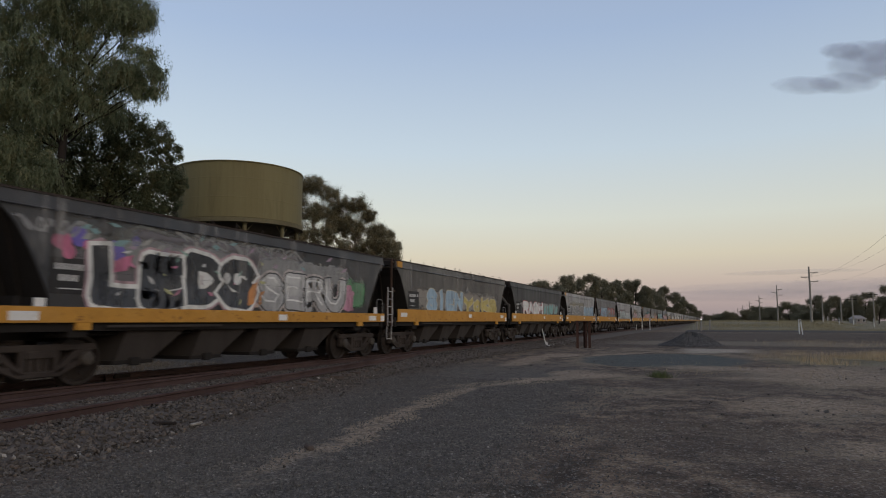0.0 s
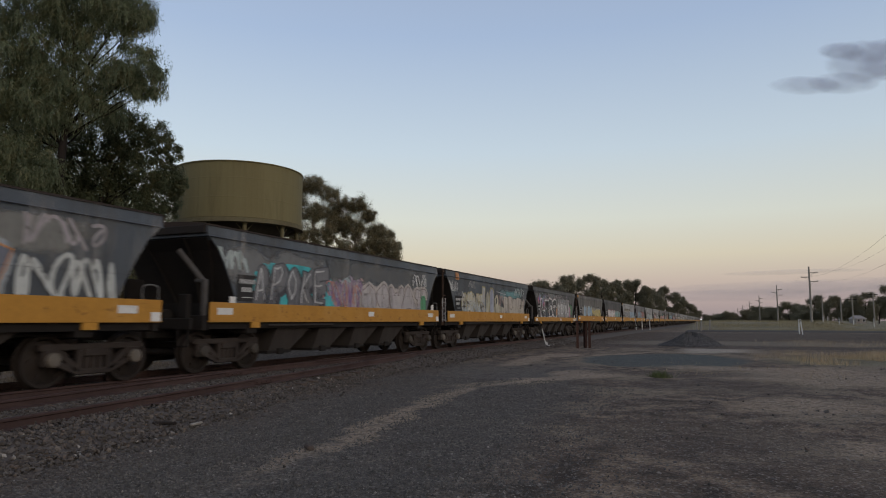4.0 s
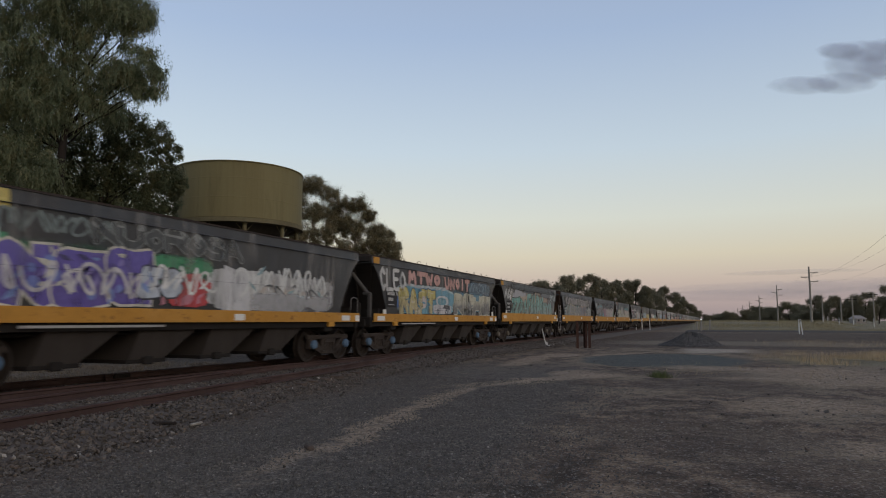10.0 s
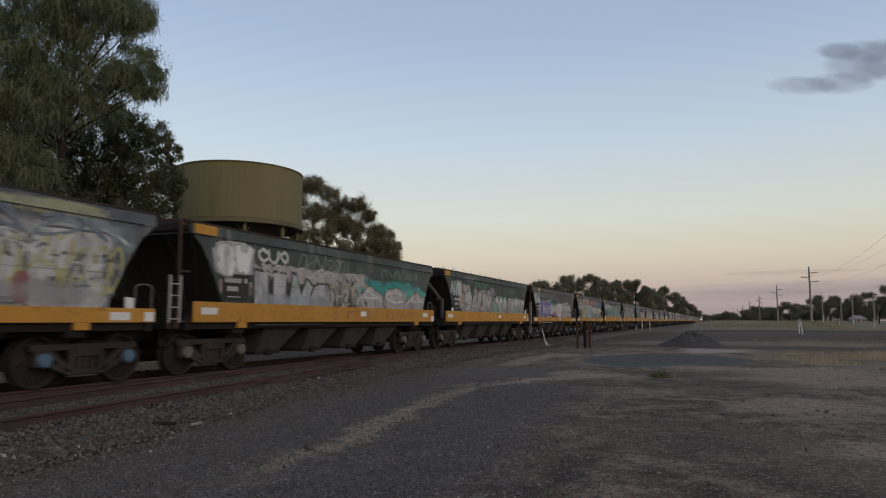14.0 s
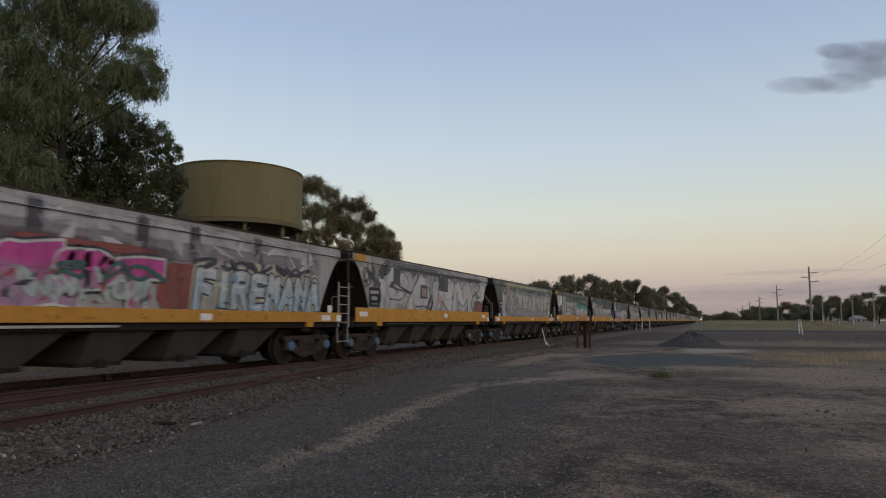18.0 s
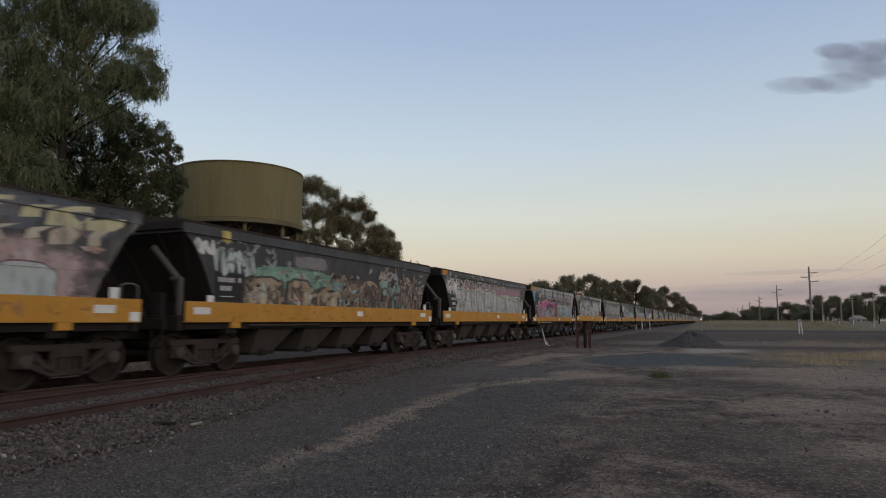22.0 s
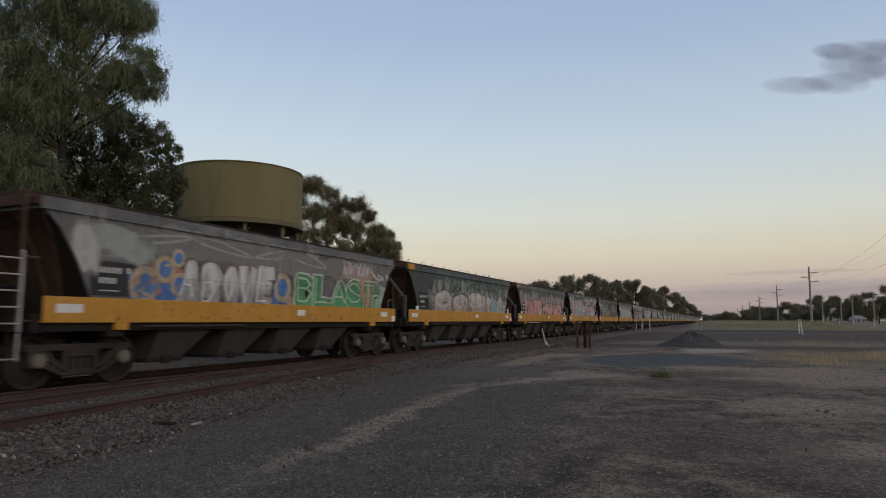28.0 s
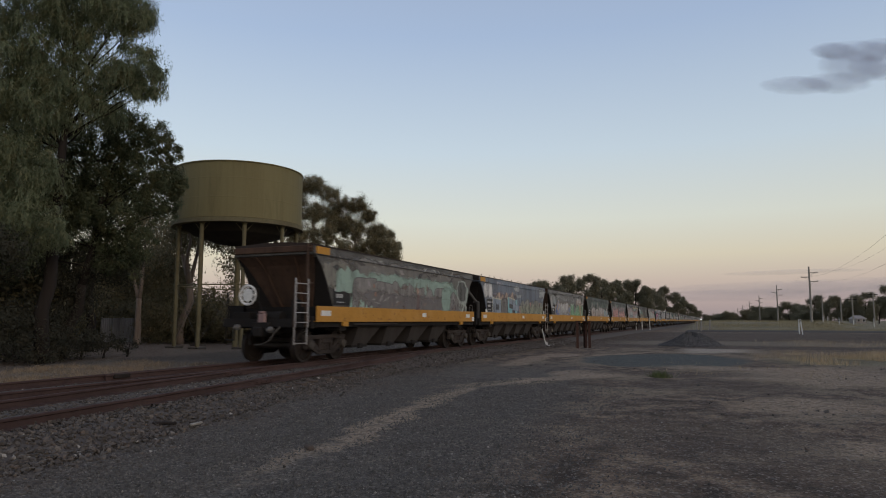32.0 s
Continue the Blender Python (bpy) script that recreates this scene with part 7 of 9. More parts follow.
def paint_17(w):
    mist(w, 0.6, 5.5, 1.9, 2.98, (0.18, 0.185, 0.185), 0)
    mist(w, 5.0, 12.4, 2.3, 3.0, (0.15, 0.155, 0.155), 0, True, 0.6)
    scrawl(w, 0.6, 1.9, 2.3, 2.8, PALE, 1, 2, 5, 0.05)
    blob(w, 2.2, 5.45, 1.5, 2.62, AQUA, 1, 3, 0.18, 0.5)
    piece(w, "APOKE", 2.15, 5.35, 1.40, 2.56, (0.155, 0.155, 0.165), INK, 2, 4, 0.08, fill2=(0.10, 0.10, 0.11), shade=INK, hi=(0.5, 0.5, 0.5), fat=0.34, wide=1.12)
    mist(w, 5.0, 7.8, 1.4, 2.5, (0.46, 0.41, 0.42), 1)
    shards(w, 5.3, 7.5, 1.45, 2.45, [(0.46, 0.42, 0.40), LILAC, (0.20, 0.12, 0.28), (0.42, 0.30, 0.30), (0.34, 0.42, 0.44)], 2, 7, 10, 0.24)
    slab(w, [(5.3, 1.4), (6.0, 1.4), (5.3, 2.0)], AQUA, 5)
    scrawl(w, 5.2, 7.5, 1.5, 2.4, (0.22, 0.13, 0.26), 3, 8, 6, 0.03)
    scrawl(w, 5.2, 7.5, 1.5, 2.4, (0.42, 0.20, 0.18), 4, 18, 5, 0.03)
    mist(w, 7.2, 12.4, 1.4, 2.4, (0.40, 0.37, 0.365), 1)
    piece(w, "GOWAT", 7.3, 12.3, 1.40, 2.34, (0.42, 0.385, 0.38), (0.16, 0.12, 0.12), 3, 9, 0.05, fill2=(0.36, 0.335, 0.34), halo=(0.44, 0.40, 0.37), fat=0.36, edge=0.035, wide=1.14, blunt=False)
    blob(w, 11.8, 12.3, 1.5, 2.1, LEAF, 6, 10)
    scrawl(w, 11.2, 12.5, 2.4, 2.9, WHITE, 4, 11, 4, 0.02)
    blob(w, 5.1, 5.7, 1.5, 1.85, AQUA, 4, 12, 0.3)


def paint_16(w):
    mist(w, 0.8, 12.2, 2.2, 3.0, (0.19, 0.19, 0.175), 0)
    scrawl(w, 2.0, 12.2, 2.4, 2.98, (0.32, 0.29, 0.30), 1, 2, 20, 0.04)
    mist(w, 1.9, 8.0, 1.5, 2.5, (0.12, 0.30, 0.29), 1)
    jag(w, 1.8, 7.6, 1.6, 2.5, (0.12, 0.28, 0.28), 1.4, 36, 0.12, 0.4)
    piece(w, "JI", 1.9, 3.3, 1.40, 2.38, (0.23, 0.23, 0.225), DGREY, 2, 4, 0.05, fill2=(0.25, 0.25, 0.245), hi=(0.36, 0.36, 0.34), fat=0.36, wide=1.1)
    piece(w, "EE", 3.3, 5.2, 1.40, 2.36, (0.25, 0.25, 0.24), (0.40, 0.34, 0.16), 2, 5, 0.05, fill2=(0.28, 0.28, 0.27), fat=0.34, edge=0.04, wide=1.08)
    piece(w, "GS", 5.2, 7.5, 1.40, 2.36, (0.23, 0.23, 0.225), DGREY, 2, 6, 0.05, fill2=(0.26, 0.26, 0.25), hi=(0.36, 0.36, 0.34), fat=0.38, wide=1.1)
    shards(w, 2.0, 7.4, 1.5, 2.3, [(0.36, 0.35, 0.32), (0.12, 0.13, 0.14)], 6, 37, 10, 0.2)
    piece(w, "SHI", 7.7, 10.5, 1.45, 2.35, (0.14, 0.15, 0.19), ORANGE, 2, 6, 0.1, fill2=(0.18, 0.18, 0.2), halo=(0.3, 0.33, 0.35), fat=0.38)
    scrawl(w, 10.4, 12.4, 1.5, 2.3, (0.5, 0.52, 0.5), 4, 7, 6, 0.05)


def paint_15(w):
    mist(w, 0.8, 12.6, 1.4, 3.1, (0.34, 0.285, 0.24), 0)
    mist(w, 1.8, 5.0, 2.1, 2.95, (0.40, 0.40, 0.42), 1)
    mist(w, 5.6, 10.4, 2.0, 2.8, (0.40, 0.31, 0.25), 1)
    mist(w, 4.0, 7.0, 2.75, 3.2, (0.09, 0.10, 0.11), 1)
    mist(w, 8.0, 12.6, 2.6, 3.1, (0.17, 0.18, 0.19), 2)
    scrawl(w, 0.6, 2.2, 2.3, 2.9, WHITE, 2, 3, 6, 0.045)
    mist(w, 1.6, 11.6, 1.3, 2.3, (0.25, 0.235, 0.20), 1.4)
    piece(w, "ZZAAI", 1.8, 5.6, 1.42, 2.42, (0.17, 0.38, 0.33), (0.045, 0.05, 0.05), 2, 4, 0.45, fill2=(0.19, 0.30, 0.27), fat=0.26, edge=0.055, wide=1.2)
    piece(w, "FAVAK", 5.0, 8.8, 1.42, 2.68, (0.21, 0.38, 0.335), (0.05, 0.06, 0.06), 3, 5, 0.2, fill2=(0.24, 0.32, 0.30), fat=0.26, edge=0.05, wide=1.25)
    piece(w, "XEYS", 8.2, 11.2, 1.5, 2.3, (0.19, 0.33, 0.31), (0.06, 0.08, 0.08), 2, 6, 0.2, fill2=(0.25, 0.32, 0.3), fat=0.27, wide=1.15)
    shards(w, 2.0, 11.0, 1.45, 2.3, [(0.30, 0.46, 0.41), (0.28, 0.23, 0.18), (0.10, 0.12, 0.11), (0.33, 0.32, 0.27)], 7, 97, 22, 0.22)
    jag(w, 3.4, 9.0, 2.25, 2.75, (0.42, 0.33, 0.25), 1.2, 98, 0.2)
    mist(w, 0.8, 12.6, 2.85, 3.3, (0.13, 0.14, 0.145), 8, True, 0.7)
    mist(w, 9.8, 12.6, 1.4, 2.7, (0.23, 0.225, 0.22), 1)
    scrawl(w, 10.8, 12.5, 2.4, 2.9, PALE, 4, 9, 5, 0.03)


def paint_14(w):
    piece(w, "CLEO", 0.5, 2.5, 2.15, 2.95, (0.5, 0.5, 0.49), None, 1, 1, -0.1, fat=0.13, blunt=False)
    piece(w, "MTWO", 2.7, 5.75, 2.5, 3.0, (0.50, 0.29, 0.26), None, 1, 2, 0.0, fat=0.18, wide=0.92)
    piece(w, "UNOIT", 6.15, 9.15, 2.44, 2.98, (0.50, 0.29, 0.26), None, 1, 3, -0.08, fat=0.17, wide=0.94)
    blob(w, 1.8, 7.3, 1.42, 2.5, (0.36, 0.46, 0.48), 0, 4, 0.10, 0.4)
    blob(w, 1.9, 7.2, 1.42, 2.42, (0.13, 0.30, 0.38), 1, 4, 0.10, 0.4)
    spikes(w, 1.8, 2.4, 1.5, 2.2, BLUE, 2, 5, 2)
    piece(w, "RAFT", 2.0, 5.2, 1.40, 2.35, (0.46, 0.40, 0.12), NAVY, 1, 6, -0.03, fill2=(0.42, 0.36, 0.20), hi=(0.55, 0.5, 0.3), fat=0.34)
    dots(w, 3.9, 4.4, 1.7, 2.1, (0.45, 0.40, 0.38), 6, 16, 3, 0.2)
    blob(w, 5.3, 6.6, 1.75, 2.16, (0.50, 0.52, 0.53), 3, 7, 0.05, 0.75)
    blob(w, 5.45, 6.35, 1.78, 2.09, (0.12, 0.27, 0.33), 3.6, 8, 0.05, 0.75)
    for x in (5.7, 5.98):
        slab(w, [(x, 1.8), (x + 0.03, 1.8), (x + 0.05, 2.08), (x + 0.02, 2.08)], (0.50, 0.52, 0.53), 4)
    blob(w, 5.02, 6.9, 1.44, 1.80, (0.48, 0.47, 0.48), 4.2, 17, 0.04, 0.35)
    slab(w, [(6.0, 1.66), (6.75, 1.62), (6.7, 1.78), (6.1, 1.8)], INK, 4.8)
    for x, r in ((5.45, 0.17), (6.35, 0.18)):
        dots(w, x, x, 1.5, 1.5, INK, 5, 9, 1, r)
        dots(w, x, x, 1.5, 1.5, (0.36, 0.36, 0.37), 5.5, 9, 1, r * 0.5)
    for z in (1.56, 1.66):
        slab(w, [(5.1, z), (6.0, z), (6.0, z + 0.014), (5.1, z + 0.014)], (0.12, 0.11, 0.13), 4.9)
    shards(w, 1.9, 5.0, 1.5, 2.3, [(0.50, 0.46, 0.36), (0.09, 0.22, 0.30), (0.30, 0.24, 0.05)], 6, 95, 9, 0.2)
    scrawl(w, 3.0, 6.6, 2.38, 2.5, (0.42, 0.46, 0.48), 2, 96, 5, 0.03)
    for x in (2.4, 4.6, 5.6):
        slab(w, [(x, 2.42), (x + 0.6, 2.40), (x + 0.55, 2.50), (x + 0.05, 2.5)], (0.32, 0.34, 0.36), 0.6)
    mist(w, 6.9, 12.3, 1.3, 2.5, (0.14, 0.25, 0.31), 0.5)
    piece(w, "REHE", 7.25, 11.95, 1.38, 2.30, (0.46, 0.44, 0.34), (0.50, 0.48, 0.38), 1, 10, 0.02, fill2=(0.13, 0.13, 0.135), fat=0.38, edge=0.035, wide=1.06)
    mist(w, 8.8, 12.5, 2.2, 3.0, (0.12, 0.16, 0.20), 0)
    scrawl(w, 8.8, 12.0, 2.45, 2.9, (0.20, 0.28, 0.32), 3, 12, 9, 0.025)


def paint_13(w):
    scrawl(w, 0.6, 1.9, 2.2, 2.95, PALE, 2, 1, 8, 0.07)
    patch_panel(w, 1.7, 2.1, 2.94, 3.24, GOLD, 1)
    mist(w, 1.6, 6.8, 1.5, 2.6, (0.05, 0.17, 0.09), 0)
    blob(w, 1.75, 2.2, 1.45, 2.5, (0.05, 0.22, 0.11), 0.6, 33, 0.2)
    piece(w, "NEE", 1.95, 5.0, 1.40, 2.46, VIOLET, (0.52, 0.49, 0.42), 1, 3, 0.0, fill2=(0.10, 0.07, 0.27), fat=0.46, edge=0.05, wide=1.10)
    shards(w, 2.0, 5.0, 1.5, 2.4, [(0.22, 0.18, 0.44), (0.50, 0.48, 0.42), (0.06, 0.05, 0.14), (0.18, 0.26, 0.50)], 5, 34, 8, 0.18)
    slab(w, [(7.0, 1.36), (8.0, 1.36), (7.9, 2.25), (7.05, 2.42)], (0.48, 0.48, 0.49), 3)
    dots(w, 2.2, 4.6, 1.6, 2.4, (0.16, 0.20, 0.46), 5, 13, 6, 0.10)
    scrawl(w, 2.0, 4.8, 1.6, 2.2, (0.5, 0.48, 0.5), 6, 23, 6, 0.04)
    piece(w, "ES", 4.7, 5.8, 1.6, 2.2, (0.42, 0.46, 0.52), INK, 3, 14, 0.1)
    blob(w, 5.4, 6.6, 1.45, 2.15, RED, 2, 4)
    spikes(w, 5.2, 6.5, 1.45, 1.8, (0.44, 0.18, 0.22), 3, 24, 4)
    mist(w, 4.4, 6.8, 2.05, 2.55, (0.06, 0.24, 0.12), 1)
    scrawl(w, 5.0, 6.7, 1.7, 2.3, WHITE, 6, 5, 4, 0.035)
    blob(w, 6.6, 9.4, 1.42, 2.35, (0.43, 0.43, 0.43), 1, 6, 0.10, 0.35)
    mist(w, 8.2, 11.8, 1.4, 2.4, (0.36, 0.36, 0.36), 1)
    scrawl(w, 7.6, 11.4, 1.6, 2.5, (0.55, 0.56, 0.55), 4, 8, 9, 0.05)
    scrawl(w, 8.4, 11.6, 1.5, 2.1, DGREY, 5, 18, 6, 0.03)
    scrawl(w, 1.4, 4.4, 2.6, 3.0, (0.15, 0.18, 0.175), 3, 9, 10, 0.03)
    piece(w, "NUOROSA", 3.6, 7.6, 2.52, 3.0, (0.055, 0.058, 0.058), (0.20, 0.21, 0.205), 3, 10, -0.1, fat=0.13, edge=0.022, blunt=False)
    shards(w, 8.0, 11.6, 1.6, 2.4, [(0.52, 0.53, 0.53), (0.22, 0.32, 0.34), (0.40, 0.36, 0.32)], 6, 35, 9, 0.22)
    mist(w, 7.8, 11.6, 1.3, 1.9, (0.42, 0.42, 0.43), 7, strength=0.6)


def paint_12(w):
    for k, c in enumerate((GREY, (0.30, 0.235, 0.235), (0.34, 0.285, 0.23), (0.27, 0.26, 0.275))):
        dots(w, 1.8, 6.6, 2.25, 2.55, c, 0.2 * k, 1 + k, 6, 0.24)
    mist(w, 1.6, 3.2, 1.5, 2.5, (0.36, 0.28, 0.22), 1)
    mist(w, 2.0, 3.0, 1.5, 2.0, PALE, 1.5)
    scrawl(w, 0.8, 2.0, 2.2, 2.9, PALE, 1, 3, 7, 0.05)
    piece(w, "SAUN", 2.4, 6.1, 1.40, 2.42, (0.46, 0.45, 0.435), INK, 2, 5, 0.15, fill2=(0.22, 0.215, 0.215), halo=(0.25, 0.34, 0.16), hi=(0.55, 0.54, 0.52), fat=0.40, rim=0.035, wide=1.12)
    mist(w, 6.0, 7.4, 1.5, 2.5, (0.34, 0.24, 0.22), 1)
    mist(w, 6.2, 12.4, 1.5, 2.5, (0.20, 0.36, 0.33), 1)
    jag(w, 6.4, 12.3, 1.5, 2.5, (0.20, 0.40, 0.35), 1.6, 92, 0.2, 0.34)
    piece(w, "YABTE", 6.9, 12.1, 1.40, 2.36, (0.50, 0.49, 0.49), INK, 2, 8, 0.12, fill2=(0.23, 0.22, 0.23), fat=0.34, wide=1.12)
    shards(w, 6.0, 7.2, 1.5, 2.5, [(0.36, 0.22, 0.20), (0.10, 0.16, 0.22), (0.34, 0.40, 0.37)], 5, 93, 7, 0.2)
    shards(w, 1.9, 3.0, 1.5, 2.6, [(0.44, 0.33, 0.24), (0.30, 0.40, 0.36), (0.40, 0.37, 0.36)], 1.8, 94, 6, 0.22)
    scrawl(w, 3.4, 5.6, 2.68, 3.0, (0.08, 0.17, 0.13), 3, 9, 6, 0.04)
    scrawl(w, 9.0, 10.4, 2.6, 2.85, (0.08, 0.17, 0.13), 3, 19, 5, 0.03)
    mist(w, 1.9, 4.0, 2.9, 3.15, (0.13, 0.15, 0.14), 2)


def paint_11(w):
    blob(w, 0.6, 2.0, 2.2, 2.98, (0.42, 0.42, 0.40), 0, 1, 0.12)
    piece(w, "SW", 0.75, 1.9, 2.25, 2.9, WHITE, (0.3, 0.3, 0.3), 1, 2)
    piece(w, "CUO", 2.1, 3.4, 2.58, 2.96, (0.5, 0.51, 0.5), None, 1, 3, -0.15, fat=0.08, blunt=False)
    blob(w, 0.8, 2.0, 1.75, 2.15, (0.32, 0.23, 0.24), 0, 4)
    scrawl(w, 3.8, 6.2, 2.5, 2.98, (0.14, 0.18, 0.17), 2, 5, 5, 0.03)
    mist(w, 2.0, 8.0, 2.1, 2.65, (0.36, 0.33, 0.32), 0)
    spikes(w, 2.2, 7.4, 2.2, 2.6, LILAC, 1, 6, 9)
    jag(w, 1.9, 7.4, 2.2, 2.68, (0.36, 0.335, 0.335), 1.2, 66, 0.3)
    for x in (1.98, 2.72):
        slab(w, [(x, 1.40), (x + 0.62, 1.40), (x + 0.66, 2.40), (x - 0.02, 2.44)], INK, 2)
        slab(w, [(x + 0.06, 1.40), (x + 0.54, 1.40), (x + 0.56, 2.34), (x + 0.05, 2.36)], (0.42, 0.43, 0.44), 2.6)
    slab(w, [(3.36, 1.40), (4.5, 1.40), (4.72, 2.05), (4.2, 2.36), (3.98, 1.98), (3.72, 2.42), (3.52, 2.46)], INK, 2)
    slab(w, [(3.44, 1.40), (4.42, 1.40), (4.60, 2.02), (4.22, 2.26), (3.98, 1.82), (3.74, 2.34), (3.58, 2.38)], (0.41, 0.44, 0.45), 2.6)
    blob(w, 4.38, 5.62, 1.10, 2.24, INK, 3, 17, 0.05, 0.8)
    blob(w, 4.45, 5.55, 1.10, 2.17, (0.40, 0.385, 0.395), 3.6, 17, 0.05, 0.8)
    blob(w, 4.86, 5.08, 1.42, 1.78, INK, 4.2, 18, 0.1)
    mist(w, 2.0, 5.6, 1.2, 1.9, (0.38, 0.42, 0.45), 4.6, strength=0.5)
    scrawl(w, 2.4, 7.2, 2.25, 2.6, (0.46, 0.44, 0.42), 4, 67, 7, 0.03)
    shards(w, 5.5, 7.2, 1.5, 2.5, [(0.40, 0.385, 0.36), (0.08, 0.08, 0.08), (0.26, 0.22, 0.20)], 5, 68, 11, 0.2)
    sill_tag(w, 5.6, 8.4, 69, (0.30, 0.15, 0.07), 7)
    sill_tag(w, 8.9, 11.6, 70, (0.26, 0.13, 0.06), 7)
    mist(w, 5.2, 7.8, 1.5, 2.5, (0.26, 0.23, 0.20), 1)
    scrawl(w, 5.2, 7.6, 1.6, 2.5, (0.40, 0.37, 0.30), 3, 8, 8, 0.035)
    scrawl(w, 5.2, 7.6, 1.5, 2.2, (0.09, 0.09, 0.09), 4, 28, 8, 0.03)
    mist(w, 6.6, 12.4, 1.5, 2.6, (0.05, 0.28, 0.25), 1)
    jag(w, 6.9, 12.4, 1.4, 2.55, (0.06, 0.35, 0.30), 2, 9, 0.16, 0.42)
    piece(w, "ACA", 7.0, 12.25, 1.40, 2.26, (0.37, 0.355, 0.345), INK, 3, 10, 0.1, fill2=(0.30, 0.285, 0.28), hi=(0.5, 0.5, 0.48), fat=0.5, edge=0.03, wide=1.2, blunt=False)
    scrawl(w, 8.6, 11.4, 2.6, 2.9, (0.12, 0.2, 0.18), 2, 11, 7, 0.025)


def paint_10(w):
    mist(w, 0.9, 12.6, 1.3, 2.95, (0.32, 0.32, 0.33), 0)
    mist(w, 1.0, 12.4, 2.9, 3.24, (0.30, 0.31, 0.20), 0)
    spikes(w, 1.5, 12.0, 2.35, 2.9, (0.31, 0.295, 0.17), 1, 2, 13)
    dots(w, 1.5, 12.0, 2.5, 2.8, (0.36, 0.29, 0.28), 1.5, 12, 12, 0.2)
    piece(w, "LARENCSE", 1.6, 11.8, 1.38, 2.62, (0.45, 0.445, 0.45), (0.07, 0.07, 0.075), 2, 3, 0.05, fill2=(0.36, 0.355, 0.36), halo=(0.30, 0.34, 0.34), fat=0.38, edge=0.045, rim=0.06, wide=1.18, blunt=False)
    scrawl(w, 2.0, 11.6, 1.5, 2.5, (0.11, 0.11, 0.12), 6, 4, 15, 0.035)
    scrawl(w, 2.0, 11.8, 1.5, 2.7, (0.50, 0.50, 0.49), 7, 14, 13, 0.03)
    shards(w, 1.6, 12.2, 1.5, 2.7, [(0.17, 0.17, 0.18), (0.52, 0.52, 0.52), (0.40, 0.38, 0.22), (0.33, 0.35, 0.37)], 7.4, 91, 26, 0.2)
    mist(w, 1.6, 12.0, 1.3, 1.9, (0.34, 0.335, 0.335), 8.6, strength=0.5)
    scrawl(w, 9.8, 12.2, 1.6, 2.6, (0.38, 0.36, 0.17), 6, 5, 5, 0.04)
    mist(w, 10.6, 12.6, 2.3, 3.1, (0.20, 0.27, 0.30), 1)
    scrawl(w, 1.0, 12.0, 2.55, 3.0, (0.14, 0.17, 0.21), 6, 6, 14, 0.04)
    blob(w, 10.1, 10.4, 1.45, 1.95, (0.22, 0.09, 0.08), 7, 7)


def paint_9(w):
    mist(w, 1.0, 12.4, 1.3, 3.1, (0.40, 0.40, 0.40), 0)
    piece(w, "PARM", 1.9, 10.8, 1.40, 2.92, (0.45, 0.45, 0.455), (0.05, 0.05, 0.055), 1, 1, 0.03, fill2=(0.41, 0.41, 0.415), fat=0.60, edge=0.045, wide=1.06)
    slab(w, [(2.5, 2.3), (4.3, 2.12), (4.3, 2.2), (2.7, 2.52)], (0.05, 0.05, 0.055), 5)
    slab(w, [(2.85, 2.34), (3.7, 2.22), (2.9, 2.46)], (0.40, 0.30, 0.30), 5.5)
    slab(w, [(5.1, 2.0), (5.75, 2.0), (5.75, 2.5), (5.15, 2.52)], (0.05, 0.05, 0.055), 5)
    slab(w, [(5.25, 2.08), (5.62, 2.08), (5.62, 2.38), (5.28, 2.4)], (0.40, 0.32, 0.32), 5.5)
    slab(w, [(6.75, 1.75), (7.35, 2.1), (6.8, 2.3)], (0.42, 0.27, 0.27), 5)
    slab(w, [(0.7, 2.9), (1.2, 2.75), (1.95, 2.4), (1.85, 2.2), (1.2, 2.55)], (0.05, 0.05, 0.055), 4)
    shards(w, 2.0, 12.0, 2.75, 3.05, [(0.16, 0.16, 0.165), (0.09, 0.09, 0.095)], 6, 86, 10, 0.34)
    blob(w, 0.5, 1.5, 2.25, 2.9, (0.55, 0.55, 0.54), 1, 4)
    dots(w, 0.5, 1.5, 2.3, 2.8, INK, 2, 5, 6, 0.07)
    scrawl(w, 0.6, 1.6, 2.2, 2.9, INK, 3, 15, 4, 0.03)
    blob(w, 10.7, 11.5, 1.5, 2.35, (0.10, 0.10, 0.10), 4, 6, 0.08, 0.8)
    blob(w, 10.78, 11.42, 1.56, 2.28, (0.38, 0.38, 0.39), 5, 6, 0.08, 0.8)
    blob(w, 11.3, 12.5, 2.1, 2.8, (0.5, 0.5, 0.5), 4, 16, 0.2)
    dots(w, 11.3, 12.3, 2.2, 2.65, INK, 6, 7, 5, 0.09)
    mist(w, 10.9, 12.4, 1.3, 2.1, (0.20, 0.09, 0.08), 6)
    mist(w, 2.5, 12.4, 2.9, 3.1, (0.10, 0.10, 0.105), 5)
    mist(w, 2.0, 7.0, 3.0, 3.25, (0.14, 0.14, 0.14), 1)


